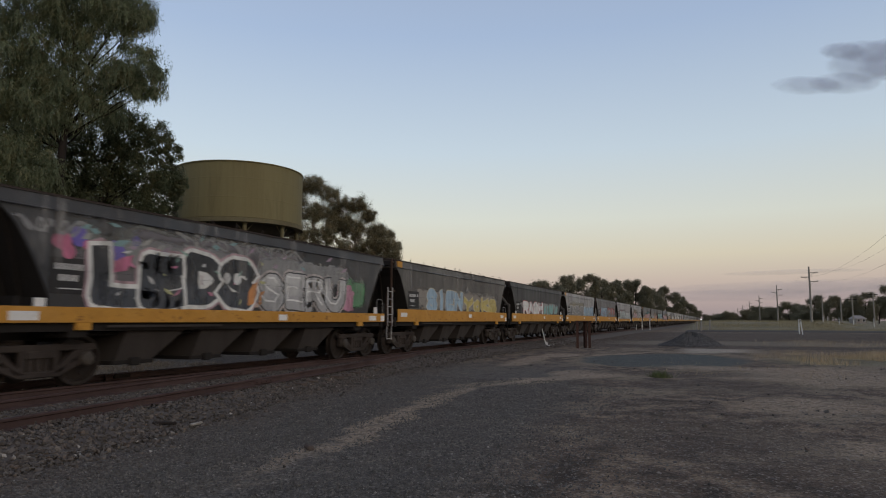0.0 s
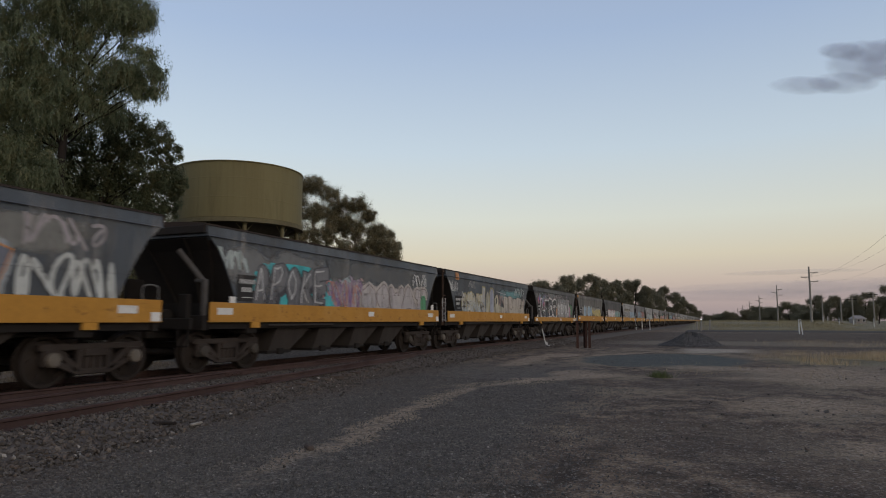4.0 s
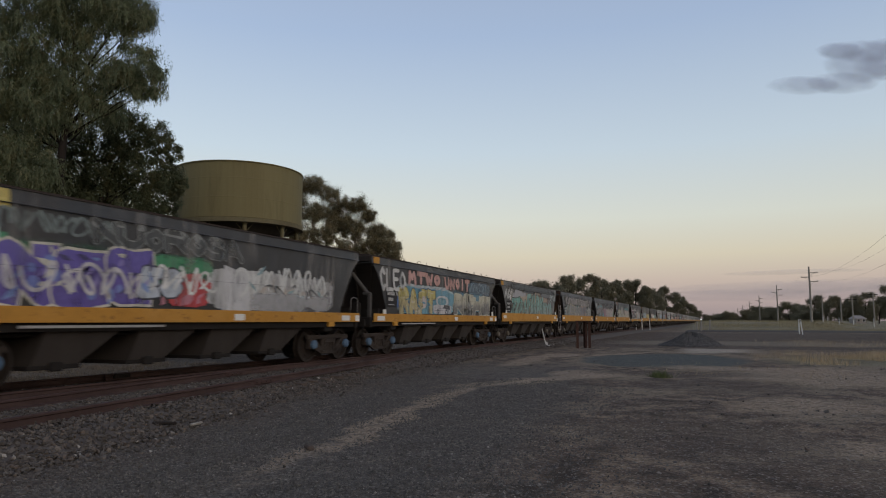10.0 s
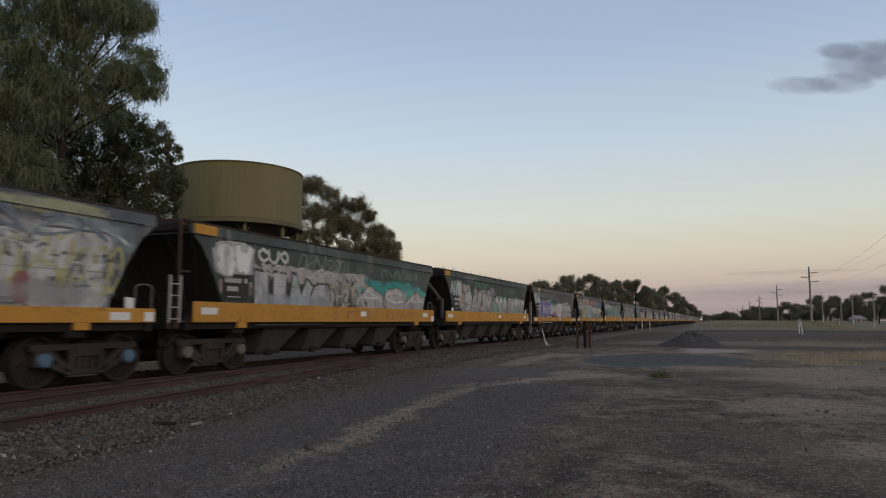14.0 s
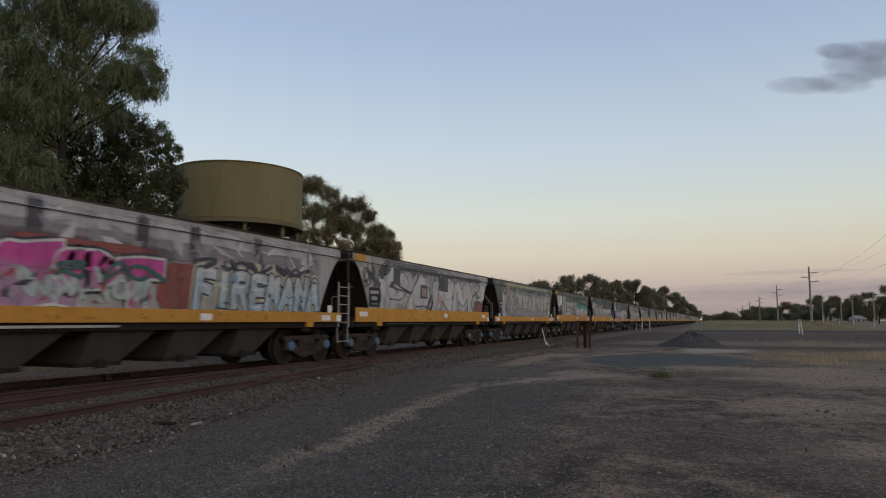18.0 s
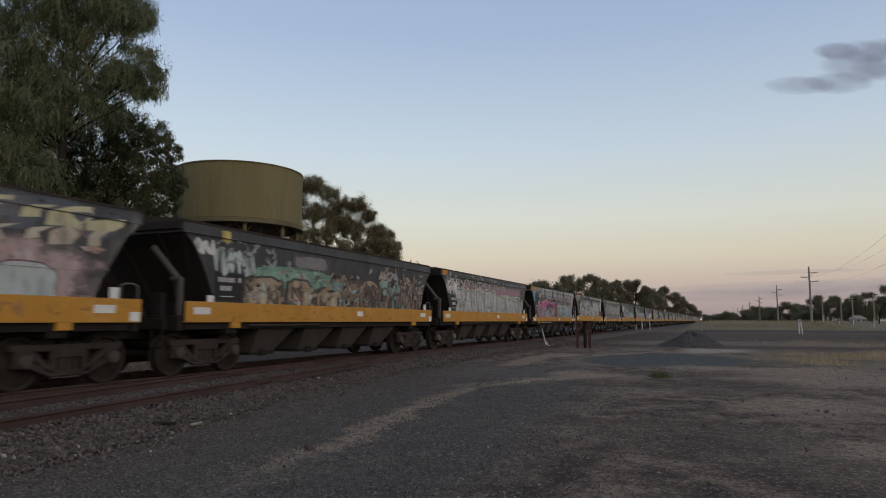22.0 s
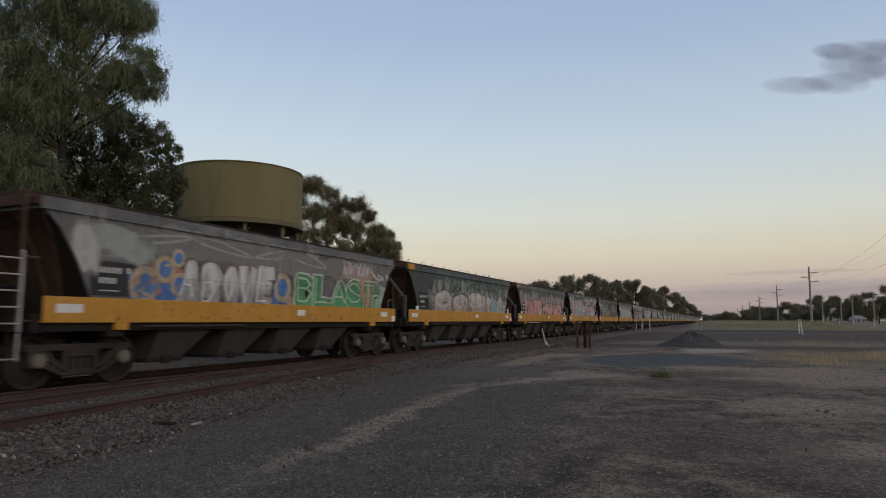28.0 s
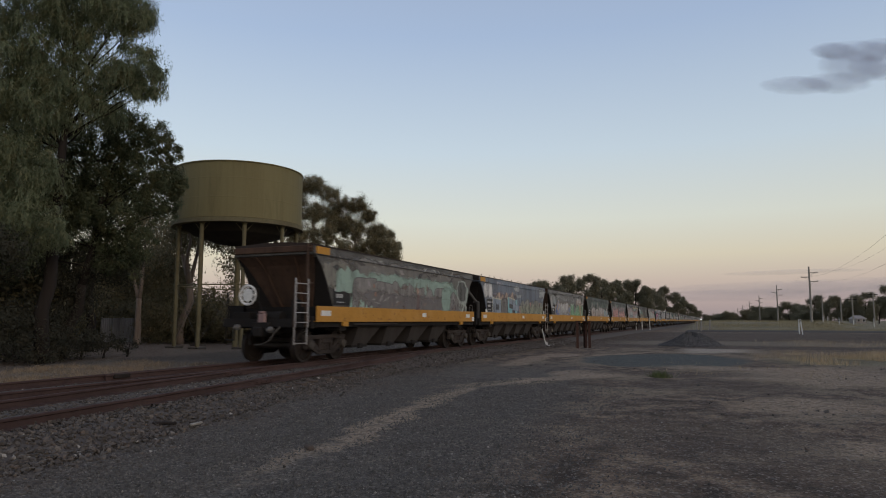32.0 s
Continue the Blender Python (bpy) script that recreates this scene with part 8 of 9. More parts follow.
def paint_8(w):
    mist(w, 0.4, 2.4, 1.2, 3.0, (0.06, 0.06, 0.065), 0)
    mist(w, 1.6, 12.4, 2.35, 2.85, (0.22, 0.205, 0.215), 0.4)
    mist(w, 0.4, 1.3, 2.3, 3.0, CYAN, 1)
    mist(w, 1.6, 12.4, 2.5, 3.2, (0.40, 0.385, 0.40), 0)
    mist(w, 1.4, 7.2, 2.2, 2.7, (0.13, 0.12, 0.125), 1, strength=0.7)
    mist(w, 3.2, 6.6, 2.38, 2.62, (0.24, 0.07, 0.06), 2)
    piece(w, "UEPT", 2.15, 6.6, 1.36, 2.40, MAGENTA, (0.50, 0.52, 0.50), 2, 4, -0.05, fill2=(0.30, 0.22, 0.30), halo=INK, fat=0.38, edge=0.05, rim=0.05, wide=1.1)
    scrawl(w, 3.6, 6.4, 1.5, 2.1, (0.36, 0.42, 0.42), 6, 14, 6, 0.05)
    scrawl(w, 4.2, 6.6, 1.9, 2.25, (0.04, 0.10, 0.09), 7, 24, 3, 0.05)
    blob(w, 6.5, 7.6, 1.40, 2.35, (0.20, 0.05, 0.04), 2, 6, 0.1, 0.4)
    mist(w, 7.2, 12.4, 2.1, 2.6, (0.36, 0.32, 0.36), 1)
    piece(w, "FIREMANA", 7.5, 12.3, 1.38, 2.32, (0.40, 0.44, 0.46), INK, 2, 8, 0.12, fill2=(0.27, 0.36, 0.42), halo=(0.46, 0.43, 0.31), hi=(0.52, 0.55, 0.55), fat=0.23, edge=0.045, rim=0.05, wide=1.14)
    shards(w, 7.7, 12.2, 1.5, 2.2, [(0.10, 0.22, 0.38), INK, (0.50, 0.51, 0.50)], 6, 81, 11, 0.14)
    shards(w, 2.2, 6.5, 1.45, 2.0, [(0.34, 0.42, 0.43), (0.30, 0.05, 0.06), INK], 6, 82, 7, 0.18)
    blob(w, 1.75, 2.2, 1.4, 2.1, (0.20, 0.05, 0.04), 2, 83, 0.2)
    slab(w, [(0.95, 1.42), (2.0, 1.42), (1.95, 2.4), (1.0, 2.9)], (0.03, 0.03, 0.033), 0.6)
    shards(w, 0.5, 1.5, 2.3, 2.95, [CYAN, (0.30, 0.46, 0.48), (0.03, 0.06, 0.07)], 1.6, 84, 6, 0.22)
    shards(w, 2.0, 12.2, 2.5, 3.0, [(0.22, 0.21, 0.22), (0.44, 0.43, 0.44)], 1.5, 85, 16, 0.4)
    scrawl(w, 7.6, 11.6, 2.3, 2.55, INK, 5, 9, 6, 0.05)
    dots(w, 7.6, 11.4, 2.35, 2.5, (0.40, 0.38, 0.30), 4, 19, 5, 0.10)
    for x in (3.7, 5.9, 7.3, 9.4):
        mist(w, x, x + 0.34, 2.45, 3.25, (0.06, 0.06, 0.085), 1, True, 0.75)


def paint_7(w):
    mist(w, 0.8, 12.6, 2.2, 2.8, (0.44, 0.43, 0.385), 0)
    mist(w, 5.0, 12.4, 2.45, 2.95, (0.36, 0.20, 0.235), 1)
    shards(w, 0.6, 8.0, 2.7, 3.2, [(0.33, 0.33, 0.325), (0.05, 0.052, 0.05), (0.24, 0.24, 0.24)], 3.4, 77, 16, 0.26)
    scrawl(w, 7.8, 12.4, 2.7, 3.1, (0.24, 0.23, 0.23), 3, 78, 10, 0.03)
    mist(w, 1.6, 4.4, 2.5, 2.8, (0.33, 0.17, 0.16), 1)
    mist(w, 1.4, 12.4, 1.3, 2.5, (0.43, 0.43, 0.41), 2)
    line = (0.04, 0.11, 0.11)
    piece(w, "ZAUNES", 1.95, 7.5, 1.36, 2.52, (0.44, 0.435, 0.43), line, 2, 4, 0.05, fill2=(0.36, 0.355, 0.36), halo=(0.46, 0.45, 0.38), hi=(0.52, 0.52, 0.51), fat=0.40, edge=0.04, wide=1.14)
    piece(w, "CYETIN", 7.3, 12.3, 1.36, 2.24, (0.43, 0.425, 0.42), line, 2, 5, 0.08, fill2=(0.34, 0.335, 0.34), halo=(0.46, 0.45, 0.38), fat=0.32, edge=0.035, wide=1.14)
    scrawl(w, 0.7, 1.9, 2.3, 2.95, WHITE, 3, 6, 8, 0.05)
    scrawl(w, 2.0, 5.0, 2.65, 3.0, (0.34, 0.34, 0.33), 3, 7, 7, 0.04)
    scrawl(w, 5.0, 9.0, 2.7, 3.0, (0.34, 0.30, 0.31), 3, 8, 10, 0.035)
    dots(w, 2.3, 3.0, 2.55, 2.6, (0.25, 0.36, 0.36), 4, 9, 1, 0.22)


def paint_6(w):
    tan, brown = (0.32, 0.26, 0.17), (0.085, 0.062, 0.052)
    scrawl(w, 0.5, 1.2, 2.6, 2.95, WHITE, 2, 1, 3, 0.05)
    scrawl(w, 1.0, 2.4, 2.2, 2.8, PALE, 2, 2, 6, 0.05)
    patch_panel(w, 1.3, 1.6, 2.94, 3.2, GOLD, 1)
    mist(w, 2.0, 12.4, 1.3, 2.5, (0.15, 0.115, 0.095), 0)
    blob(w, 2.4, 5.8, 2.0, 2.55, (0.17, 0.30, 0.23), 1, 3, 0.18)
    mist(w, 2.6, 5.4, 2.1, 2.5, (0.24, 0.38, 0.31), 2)
    for k, (a, b, z) in enumerate(((2.1, 3.5, 2.2), (3.8, 4.9, 2.2), (5.2, 6.2, 2.05))):
        blob(w, a - 0.1, b + 0.1, 1.4, z + 0.06, (0.05, 0.04, 0.035), 3, 30 + k, 0.15)
        blob(w, a, b, 1.4, z, tan, 4, 30 + k, 0.15)
        scrawl(w, a + 0.1, b - 0.1, 1.5, z - 0.15, brown, 5, 40 + k, 3, 0.045)
        dots(w, a + 0.2, b - 0.2, 1.6, z - 0.2, (0.42, 0.35, 0.25), 5.5, 50 + k, 3, 0.13)
    blob(w, 4.0, 4.8, 1.5, 1.9, (0.30, 0.14, 0.11), 5, 60, 0.2)
    piece(w, "HNH", 5.9, 7.8, 1.4, 2.35, (0.22, 0.155, 0.11), (0.06, 0.045, 0.04), 2, 7, 0.0, fill2=(0.15, 0.12, 0.085), fat=0.2)
    mist(w, 5.6, 6.6, 1.9, 2.4, (0.20, 0.30, 0.28), 4)
    spikes(w, 7.6, 9.4, 1.45, 2.0, (0.16, 0.36, 0.34), 3, 9, 4)
    spikes(w, 9.7, 10.9, 1.45, 2.1, (0.13, 0.33, 0.34), 3, 19, 3)
    arch(w, 7.4, 9.0, 1.6, 2.35, tan, 4, 0.16)
    arch(w, 9.3, 11.2, 1.5, 2.2, (0.28, 0.19, 0.15), 4, 0.16)
    piece(w, "SA", 8.8, 10.6, 2.0, 2.5, (0.22, 0.32, 0.29), brown, 4, 10, 0.1)
    scrawl(w, 10.4, 12.3, 1.5, 2.5, (0.30, 0.21, 0.17), 5, 11, 6, 0.05)
    scrawl(w, 7.6, 12.0, 1.5, 2.4, brown, 7, 21, 10, 0.04)
    mist(w, 4.0, 5.8, 2.5, 2.95, (0.22, 0.21, 0.215), 1)
    shards(w, 2.2, 6.4, 1.5, 2.5, [(0.08, 0.055, 0.045), (0.38, 0.44, 0.42), (0.34, 0.20, 0.15), (0.40, 0.34, 0.25)], 6, 71, 13, 0.22)
    shards(w, 6.2, 8.0, 1.45, 2.5, [(0.34, 0.32, 0.30), (0.22, 0.15, 0.10), (0.25, 0.36, 0.37)], 6, 72, 9, 0.24)
    jag(w, 8.0, 12.2, 1.9, 2.6, (0.12, 0.085, 0.075), 2.4, 73, 0.25)
    shards(w, 8.2, 12.3, 1.9, 2.75, [(0.28, 0.36, 0.38), (0.36, 0.31, 0.28), (0.10, 0.07, 0.06), (0.38, 0.28, 0.22)], 6, 74, 13, 0.22)
    shards(w, 1.0, 4.0, 2.5, 3.0, [(0.26, 0.29, 0.31), (0.20, 0.21, 0.23)], 3, 75, 12, 0.2)
    shards(w, 9.0, 12.4, 2.6, 3.0, [(0.32, 0.26, 0.22), (0.10, 0.07, 0.065)], 4, 76, 8, 0.2)
    scrawl(w, 8.8, 10.2, 2.5, 2.8, (0.34, 0.31, 0.29), 5, 12, 4, 0.04)


def paint_5(w):
    pk, ice, plum = (0.44, 0.335, 0.335), (0.40, 0.45, 0.44), (0.20, 0.11, 0.19)
    mist(w, 0.3, 12.7, 1.2, 2.6, pk, 0)
    mist(w, 0.3, 6.6, 2.3, 2.9, (0.36, 0.28, 0.28), 0.5, True, 0.8)
    drips(w, 0.5, 7.2, 2.1, 2.98, pk, 1, 51, 34, 0.13)
    drips(w, 0.6, 7.0, 2.1, 3.1, (0.38, 0.31, 0.31), 1.4, 52, 26, 0.08)
    scrawl(w, 0.4, 2.2, 2.75, 3.1, (0.42, 0.44, 0.42), 2, 53, 6, 0.05)
    shards(w, 1.0, 7.0, 2.75, 3.2, [(0.10, 0.11, 0.14), (0.30, 0.32, 0.32)], 2, 54, 12, 0.25)
    mist(w, 1.9, 7.0, 1.2, 2.2, ice, 2)
    scrawl(w, 1.4, 2.3, 1.5, 2.2, (0.46, 0.30, 0.34), 3, 5, 3, 0.06)
    arch(w, 1.7, 4.6, 1.7, 2.45, plum, 2.4, 0.05)
    piece(w, "AEUA", 2.6, 6.6, 1.36, 2.36, ice, plum, 3, 6, 0.08, fill2=(0.38, 0.44, 0.44), halo=(0.44, 0.37, 0.36), fat=0.42, edge=0.026, wide=1.16, blunt=False)
    mist(w, 2.2, 6.8, 1.3, 2.0, (0.39, 0.445, 0.44), 6, strength=0.7)
    dots(w, 2.4, 6.4, 1.6, 2.1, (0.16, 0.07, 0.11), 6.6, 16, 7, 0.06)
    shards(w, 2.2, 6.6, 1.5, 2.3, [(0.30, 0.30, 0.24), (0.22, 0.10, 0.16)], 6.8, 55, 8, 0.15)
    mist(w, 6.2, 12.6, 2.75, 3.3, (0.07, 0.08, 0.10), 1, strength=0.95)
    spikes(w, 6.2, 12.6, 2.55, 3.22, (0.06, 0.07, 0.09), 1.6, 8, 9)
    spikes(w, 6.3, 12.7, 2.72, 3.22, (0.47, 0.44, 0.27), 3, 7, 9)
    spikes(w, 7.0, 9.6, 2.45, 2.85, (0.28, 0.42, 0.36), 4, 12, 4)
    spikes(w, 9.5, 12.4, 2.4, 2.85, (0.46, 0.41, 0.32), 2, 22, 5)
    shards(w, 6.6, 12.2, 2.1, 2.7, [(0.40, 0.26, 0.22), (0.46, 0.38, 0.38), (0.26, 0.16, 0.14)], 4, 56, 12, 0.22)
    drips(w, 6.8, 8.4, 1.5, 2.6, (0.40, 0.30, 0.27), 3, 57, 9, 0.08)
    piece(w, "AOR", 8.4, 11.3, 1.40, 2.12, ice, (0.13, 0.06, 0.09), 4, 9, 0.1, fat=0.36, edge=0.028, wide=1.1, blunt=False)
    scrawl(w, 6.9, 7.4, 1.5, 1.9, (0.34, 0.10, 0.18), 5, 10, 2, 0.04)
    sill_tag(w, 4.2, 6.0, 58, (0.28, 0.14, 0.06), 5)
    sill_tag(w, 9.0, 10.6, 59, (0.28, 0.14, 0.06), 4)


def paint_4(w):
    gy = (0.225, 0.225, 0.222)
    mist(w, 0.8, 12.4, 1.4, 2.45, gy, 0)
    dots(w, 0.8, 12.3, 2.35, 2.55, gy, 0.5, 1, 17, 0.33, True)
    for k, x in enumerate((0.95, 2.9, 4.4, 6.1, 7.6, 8.95, 10.3)):
        blob(w, x - 0.06, x + 0.06, 2.2, 2.75, RED, 2, 20 + k, 0.2)
    sal = (0.53, 0.25, 0.23)
    piece(w, "DRES", 1.8, 5.8, 1.36, 2.42, sal, INK, 2, 3, 0.08, fill2=(0.50, 0.22, 0.21), hi=(0.62, 0.42, 0.39), fat=0.42, edge=0.035, wide=1.12)
    shards(w, 2.0, 5.6, 1.5, 2.4, [(0.46, 0.10, 0.12), (0.56, 0.45, 0.43), INK], 6, 63, 6, 0.16)
    shards(w, 6.8, 11.2, 1.5, 2.2, [(0.46, 0.10, 0.12), (0.60, 0.45, 0.43)], 6, 64, 4, 0.12)
    slab(w, [(1.2, 1.42), (1.85, 1.42), (1.85, 1.8), (1.2, 1.8)], INK, 1.4)
    sill_tag(w, 5.4, 7.0, 65, (0.24, 0.12, 0.05), 4)
    blob(w, 5.6, 6.6, 1.45, 2.25, INK, 5, 4)
    dots(w, 5.6, 6.5, 1.5, 2.1, (0.5, 0.5, 0.49), 6, 5, 6, 0.12)
    scrawl(w, 5.6, 6.5, 1.5, 2.2, INK, 7, 15, 3, 0.03)
    piece(w, "M+WD", 6.55, 11.4, 1.38, 2.28, sal, INK, 2, 6, 0.05, fill2=(0.51, 0.24, 0.22), hi=(0.62, 0.42, 0.39), fat=0.36, edge=0.04, wide=1.06)
    piece(w, "+", 6.8, 7.4, 2.2, 2.6, WHITE, None, 4, 7, 0.3, fat=0.025)
    scrawl(w, 11.0, 12.3, 2.4, 2.7, (0.3, 0.32, 0.31), 4, 8, 4, 0.02)
    scrawl(w, 4.7, 5.7, 2.72, 2.95, (0.10, 0.18, 0.14), 3, 9, 5, 0.03)


def paint_3(w):
    cream, blush, ice = (0.46, 0.43, 0.41), (0.36, 0.28, 0.23), (0.25, 0.37, 0.41)
    mist(w, 1.0, 12.4, 1.4, 2.7, (0.15, 0.155, 0.14), 0)
    shards(w, 1.6, 12.2, 2.3, 2.9, [(0.30, 0.30, 0.28), (0.06, 0.07, 0.065), (0.13, 0.20, 0.17)], 1, 61, 24, 0.26)
    dots(w, 2.0, 12.0, 2.2, 2.65, (0.24, 0.22, 0.20), 1.6, 2, 16, 0.2)
    mist(w, 1.4, 12.2, 1.4, 2.3, (0.30, 0.27, 0.245), 1.8)
    piece(w, "COS", 2.2, 8.2, 1.40, 2.42, cream, INK, 2, 3, 0.12, fill2=blush, shade=(0.11, 0.2, 0.21), hi=(0.52, 0.5, 0.47), fat=0.46, wide=1.12)
    piece(w, "DEI", 8.0, 9.8, 1.38, 2.34, cream, INK, 2, 13, 0.1, fill2=blush, fat=0.36, edge=0.03, wide=1.14)
    mist(w, 9.3, 10.6, 1.4, 2.3, ice, 3)
    piece(w, "R", 9.5, 10.4, 1.40, 2.2, ice, (0.08, 0.09, 0.1), 3, 14, 0.05, fill2=(0.20, 0.31, 0.35), fat=0.34)
    piece(w, "@", 10.15, 11.4, 1.38, 2.34, cream, (0.30, 0.26, 0.24), 4, 5, 0.25, fill2=(0.42, 0.37, 0.36), fat=0.38)
    blob(w, 10.65, 10.9, 1.65, 2.0, (0.20, 0.33, 0.38), 6, 25, 0.1)
    blob(w, 11.1, 11.75, 1.42, 2.0, ice, 6, 15, 0.2)
    mist(w, 11.2, 12.4, 1.5, 2.3, (0.27, 0.235, 0.24), 3)
    shards(w, 2.4, 12.0, 1.5, 2.4, [(0.30, 0.20, 0.15), (0.06, 0.055, 0.055), (0.48, 0.46, 0.44)], 7, 62, 14, 0.2)
    scrawl(w, 2.0, 12.0, 2.4, 2.9, (0.15, 0.22, 0.19), 3, 6, 16, 0.03)


def paint_2(w):
    mist(w, 0.6, 12.4, 2.2, 3.2, (0.18, 0.18, 0.17), 0)
    mist(w, 0.6, 2.4, 2.2, 3.0, (0.30, 0.32, 0.31), 1)
    scrawl(w, 1.6, 8.8, 2.62, 3.0, (0.26, 0.265, 0.26), 1, 3, 4, 0.03)
    blob(w, 1.6, 3.4, 1.45, 2.2, BLUE, 1, 4, 0.2)
    blob(w, 2.2, 3.0, 1.9, 2.4, (0.34, 0.15, 0.08), 1.5, 14, 0.3)
    for k, (x, z, r) in enumerate(((2.0, 1.85, 0.3), (2.5, 2.2, 0.22), (2.9, 1.9, 0.2), (2.85, 2.45, 0.15), (6.4, 2.0, 0.3))):
        dots(w, x, x, z, z, (0.42, 0.33, 0.22), 3, 5, 1, r)
        dots(w, x, x, z, z, (0.06, 0.16, 0.40), 4, 5, 1, r * 0.62)
    blob(w, 5.0, 6.6, 1.45, 2.0, BLUE, 1, 8)
    piece(w, "ABOVE", 2.9, 6.0, 1.40, 2.46, (0.54, 0.53, 0.51), (0.17, 0.10, 0.06), 2, 7, 0.12, fill2=(0.24, 0.235, 0.235), shade=NAVY, hi=WHITE, fat=0.33, wide=1.1)
    mist(w, 6.5, 7.3, 1.4, 1.9, (0.33, 0.25, 0.18), 3)
    piece(w, "BLAST", 7.0, 11.5, 1.38, 2.40, (0.04, 0.20, 0.075), (0.50, 0.53, 0.47), 2, 10, 0.02, fill2=(0.06, 0.27, 0.10), shade=INK, hi=(0.40, 0.50, 0.38), fat=0.40, edge=0.05, wide=1.14)
    arch(w, 9.2, 10.6, 2.2, 2.72, (0.44, 0.28, 0.2), 6, 0.07)
    arch(w, 10.4, 11.6, 1.9, 2.66, (0.42, 0.22, 0.12), 6, 0.07)
    scrawl(w, 9.4, 11.0, 2.55, 2.95, (0.5, 0.5, 0.5), 6.5, 33, 7, 0.025)
    shards(w, 1.4, 2.9, 1.5, 2.3, [(0.40, 0.17, 0.08), (0.10, 0.20, 0.42), (0.44, 0.36, 0.25)], 4.5, 34, 5, 0.16)
    mist(w, 0.3, 1.0, 1.9, 3.0, (0.42, 0.42, 0.40), 2, True)
    blob(w, 11.0, 12.3, 1.42, 2.3, (0.26, 0.42, 0.28), 3, 11, 0.1)
    spikes(w, 10.6, 11.5, 1.5, 2.6, (0.44, 0.27, 0.32), 2, 12, 2)
    scrawl(w, 10.4, 11.2, 1.5, 2.5, (0.40, 0.22, 0.12), 5, 13, 2, 0.05)
    mist(w, 9.2, 11.4, 2.35, 2.9, (0.36, 0.29, 0.26), 1)
    scrawl(w, 11.2, 12.4, 2.45, 2.7, WHITE, 3, 14, 4, 0.025)


def paint_1(w):
    pe, steel, cream = (0.46, 0.34, 0.25), (0.22, 0.265, 0.32), (0.50, 0.48, 0.36)
    mist(w, 0.3, 2.0, 2.15, 3.1, (0.42, 0.42, 0.41), 1)
    scrawl(w, 0.5, 1.7, 2.35, 2.95, WHITE, 2, 2, 7, 0.05)
    mist(w, 1.6, 6.4, 2.0, 2.7, (0.26, 0.22, 0.23), 0, strength=0.6)
    for a, b, z in ((2.0, 3.2, 2.62), (3.0, 3.75, 2.52), (3.7, 4.5, 2.66), (4.75, 5.6, 2.72)):
        slab(w, [(a, 2.1), (a + 0.16, 2.1), ((a + b) / 2 + 0.1, z - 0.14), (b - 0.14, 2.1), (b, 2.12), (b - 0.12, z - 0.02), (b - 0.34, z)], pe, 1.5)
        slab(w, [(a + 0.2, 2.1), ((a + b) / 2 + 0.1, z - 0.17), (b - 0.17, 2.1)], (0.16, 0.15, 0.15), 2)
    slab(w, [(1.75, 1.4), (3.2, 1.4), (3.3, 2.28), (1.85, 2.34)], cream, 2.4)
    slab(w, [(1.79, 1.4), (3.17, 1.4), (3.24, 2.23), (1.9, 2.28)], steel, 3)
    slab(w, [(2.3, 1.72), (2.85, 1.72), (2.88, 1.98), (2.34, 2.0)], (0.03, 0.03, 0.035), 3.6)
    blob(w, 3.25, 4.45, 1.38, 2.36, (0.055, 0.05, 0.048), 4, 6, 0.05)
    blob(w, 3.33, 4.38, 1.38, 2.29, (0.175, 0.17, 0.165), 4.6, 6, 0.05)
    for z in (1.60, 1.82, 2.05):
        arch(w, 3.4, 4.3, z, z + 0.08, (0.05, 0.045, 0.045), 5.2, 0.028)
    for k in range(6):
        slab(w, [(3.55 + 0.11 * k, 1.66), (3.57 + 0.11 * k, 1.66), (3.57 + 0.11 * k, 2.05), (3.55 + 0.11 * k, 2.05)], (0.10, 0.095, 0.09), 5.4)
    slab(w, [(4.42, 1.42), (4.66, 1.42), (4.66, 2.40), (4.38, 2.42)], (0.20, 0.42, 0.45), 5)
    slab(w, [(4.55, 2.38), (5.75, 2.28), (5.75, 2.34), (4.52, 2.45)], cream, 5.5)
    slab(w, [(4.66, 2.06), (5.7, 2.02), (5.74, 2.28), (4.66, 2.38)], steel, 5)
    slab(w, [(4.64, 1.84), (5.34, 1.82), (5.34, 2.06), (4.64, 2.08)], (0.025, 0.025, 0.03), 4.8)
    slab(w, [(4.6, 1.42), (5.2, 1.42), (5.22, 1.8), (4.6, 1.84)], (0.20, 0.42, 0.45), 5)
    slab(w, [(5.3, 1.74), (6.6, 1.70), (6.6, 2.0), (5.34, 2.04)], (0.24, 0.29, 0.35), 5)
    slab(w, [(5.2, 1.44), (5.7, 1.44), (5.7, 1.72), (5.2, 1.74)], (0.025, 0.025, 0.03), 4.8)
    slab(w, [(5.75, 1.42), (6.1, 1.42), (6.1, 1.7), (5.78, 1.72)], (0.20, 0.42, 0.45), 5)
    slab(w, [(5.84, 2.06), (6.2, 2.04), (6.2, 2.3), (5.84, 2.33)], (0.24, 0.45, 0.48), 5)
    slab(w, [(6.2, 2.0), (6.95, 2.0), (6.98, 2.52), (6.2, 2.58)], (0.16, 0.20, 0.24), 3)
    scrawl(w, 6.1, 7.1, 2.45, 2.62, (0.46, 0.48, 0.48), 4, 31, 3, 0.02)
    jag(w, 6.7, 12.2, 1.6, 2.5, (0.45, 0.29, 0.25), 2, 9, 0.12)
    piece(w, "OSABO", 6.8, 12.2, 1.38, 2.36, (0.255, 0.25, 0.225), (0.06, 0.06, 0.055), 3, 9, 0.08, fill2=(0.29, 0.31, 0.22), fat=0.42, edge=0.03, wide=1.16, blunt=False)
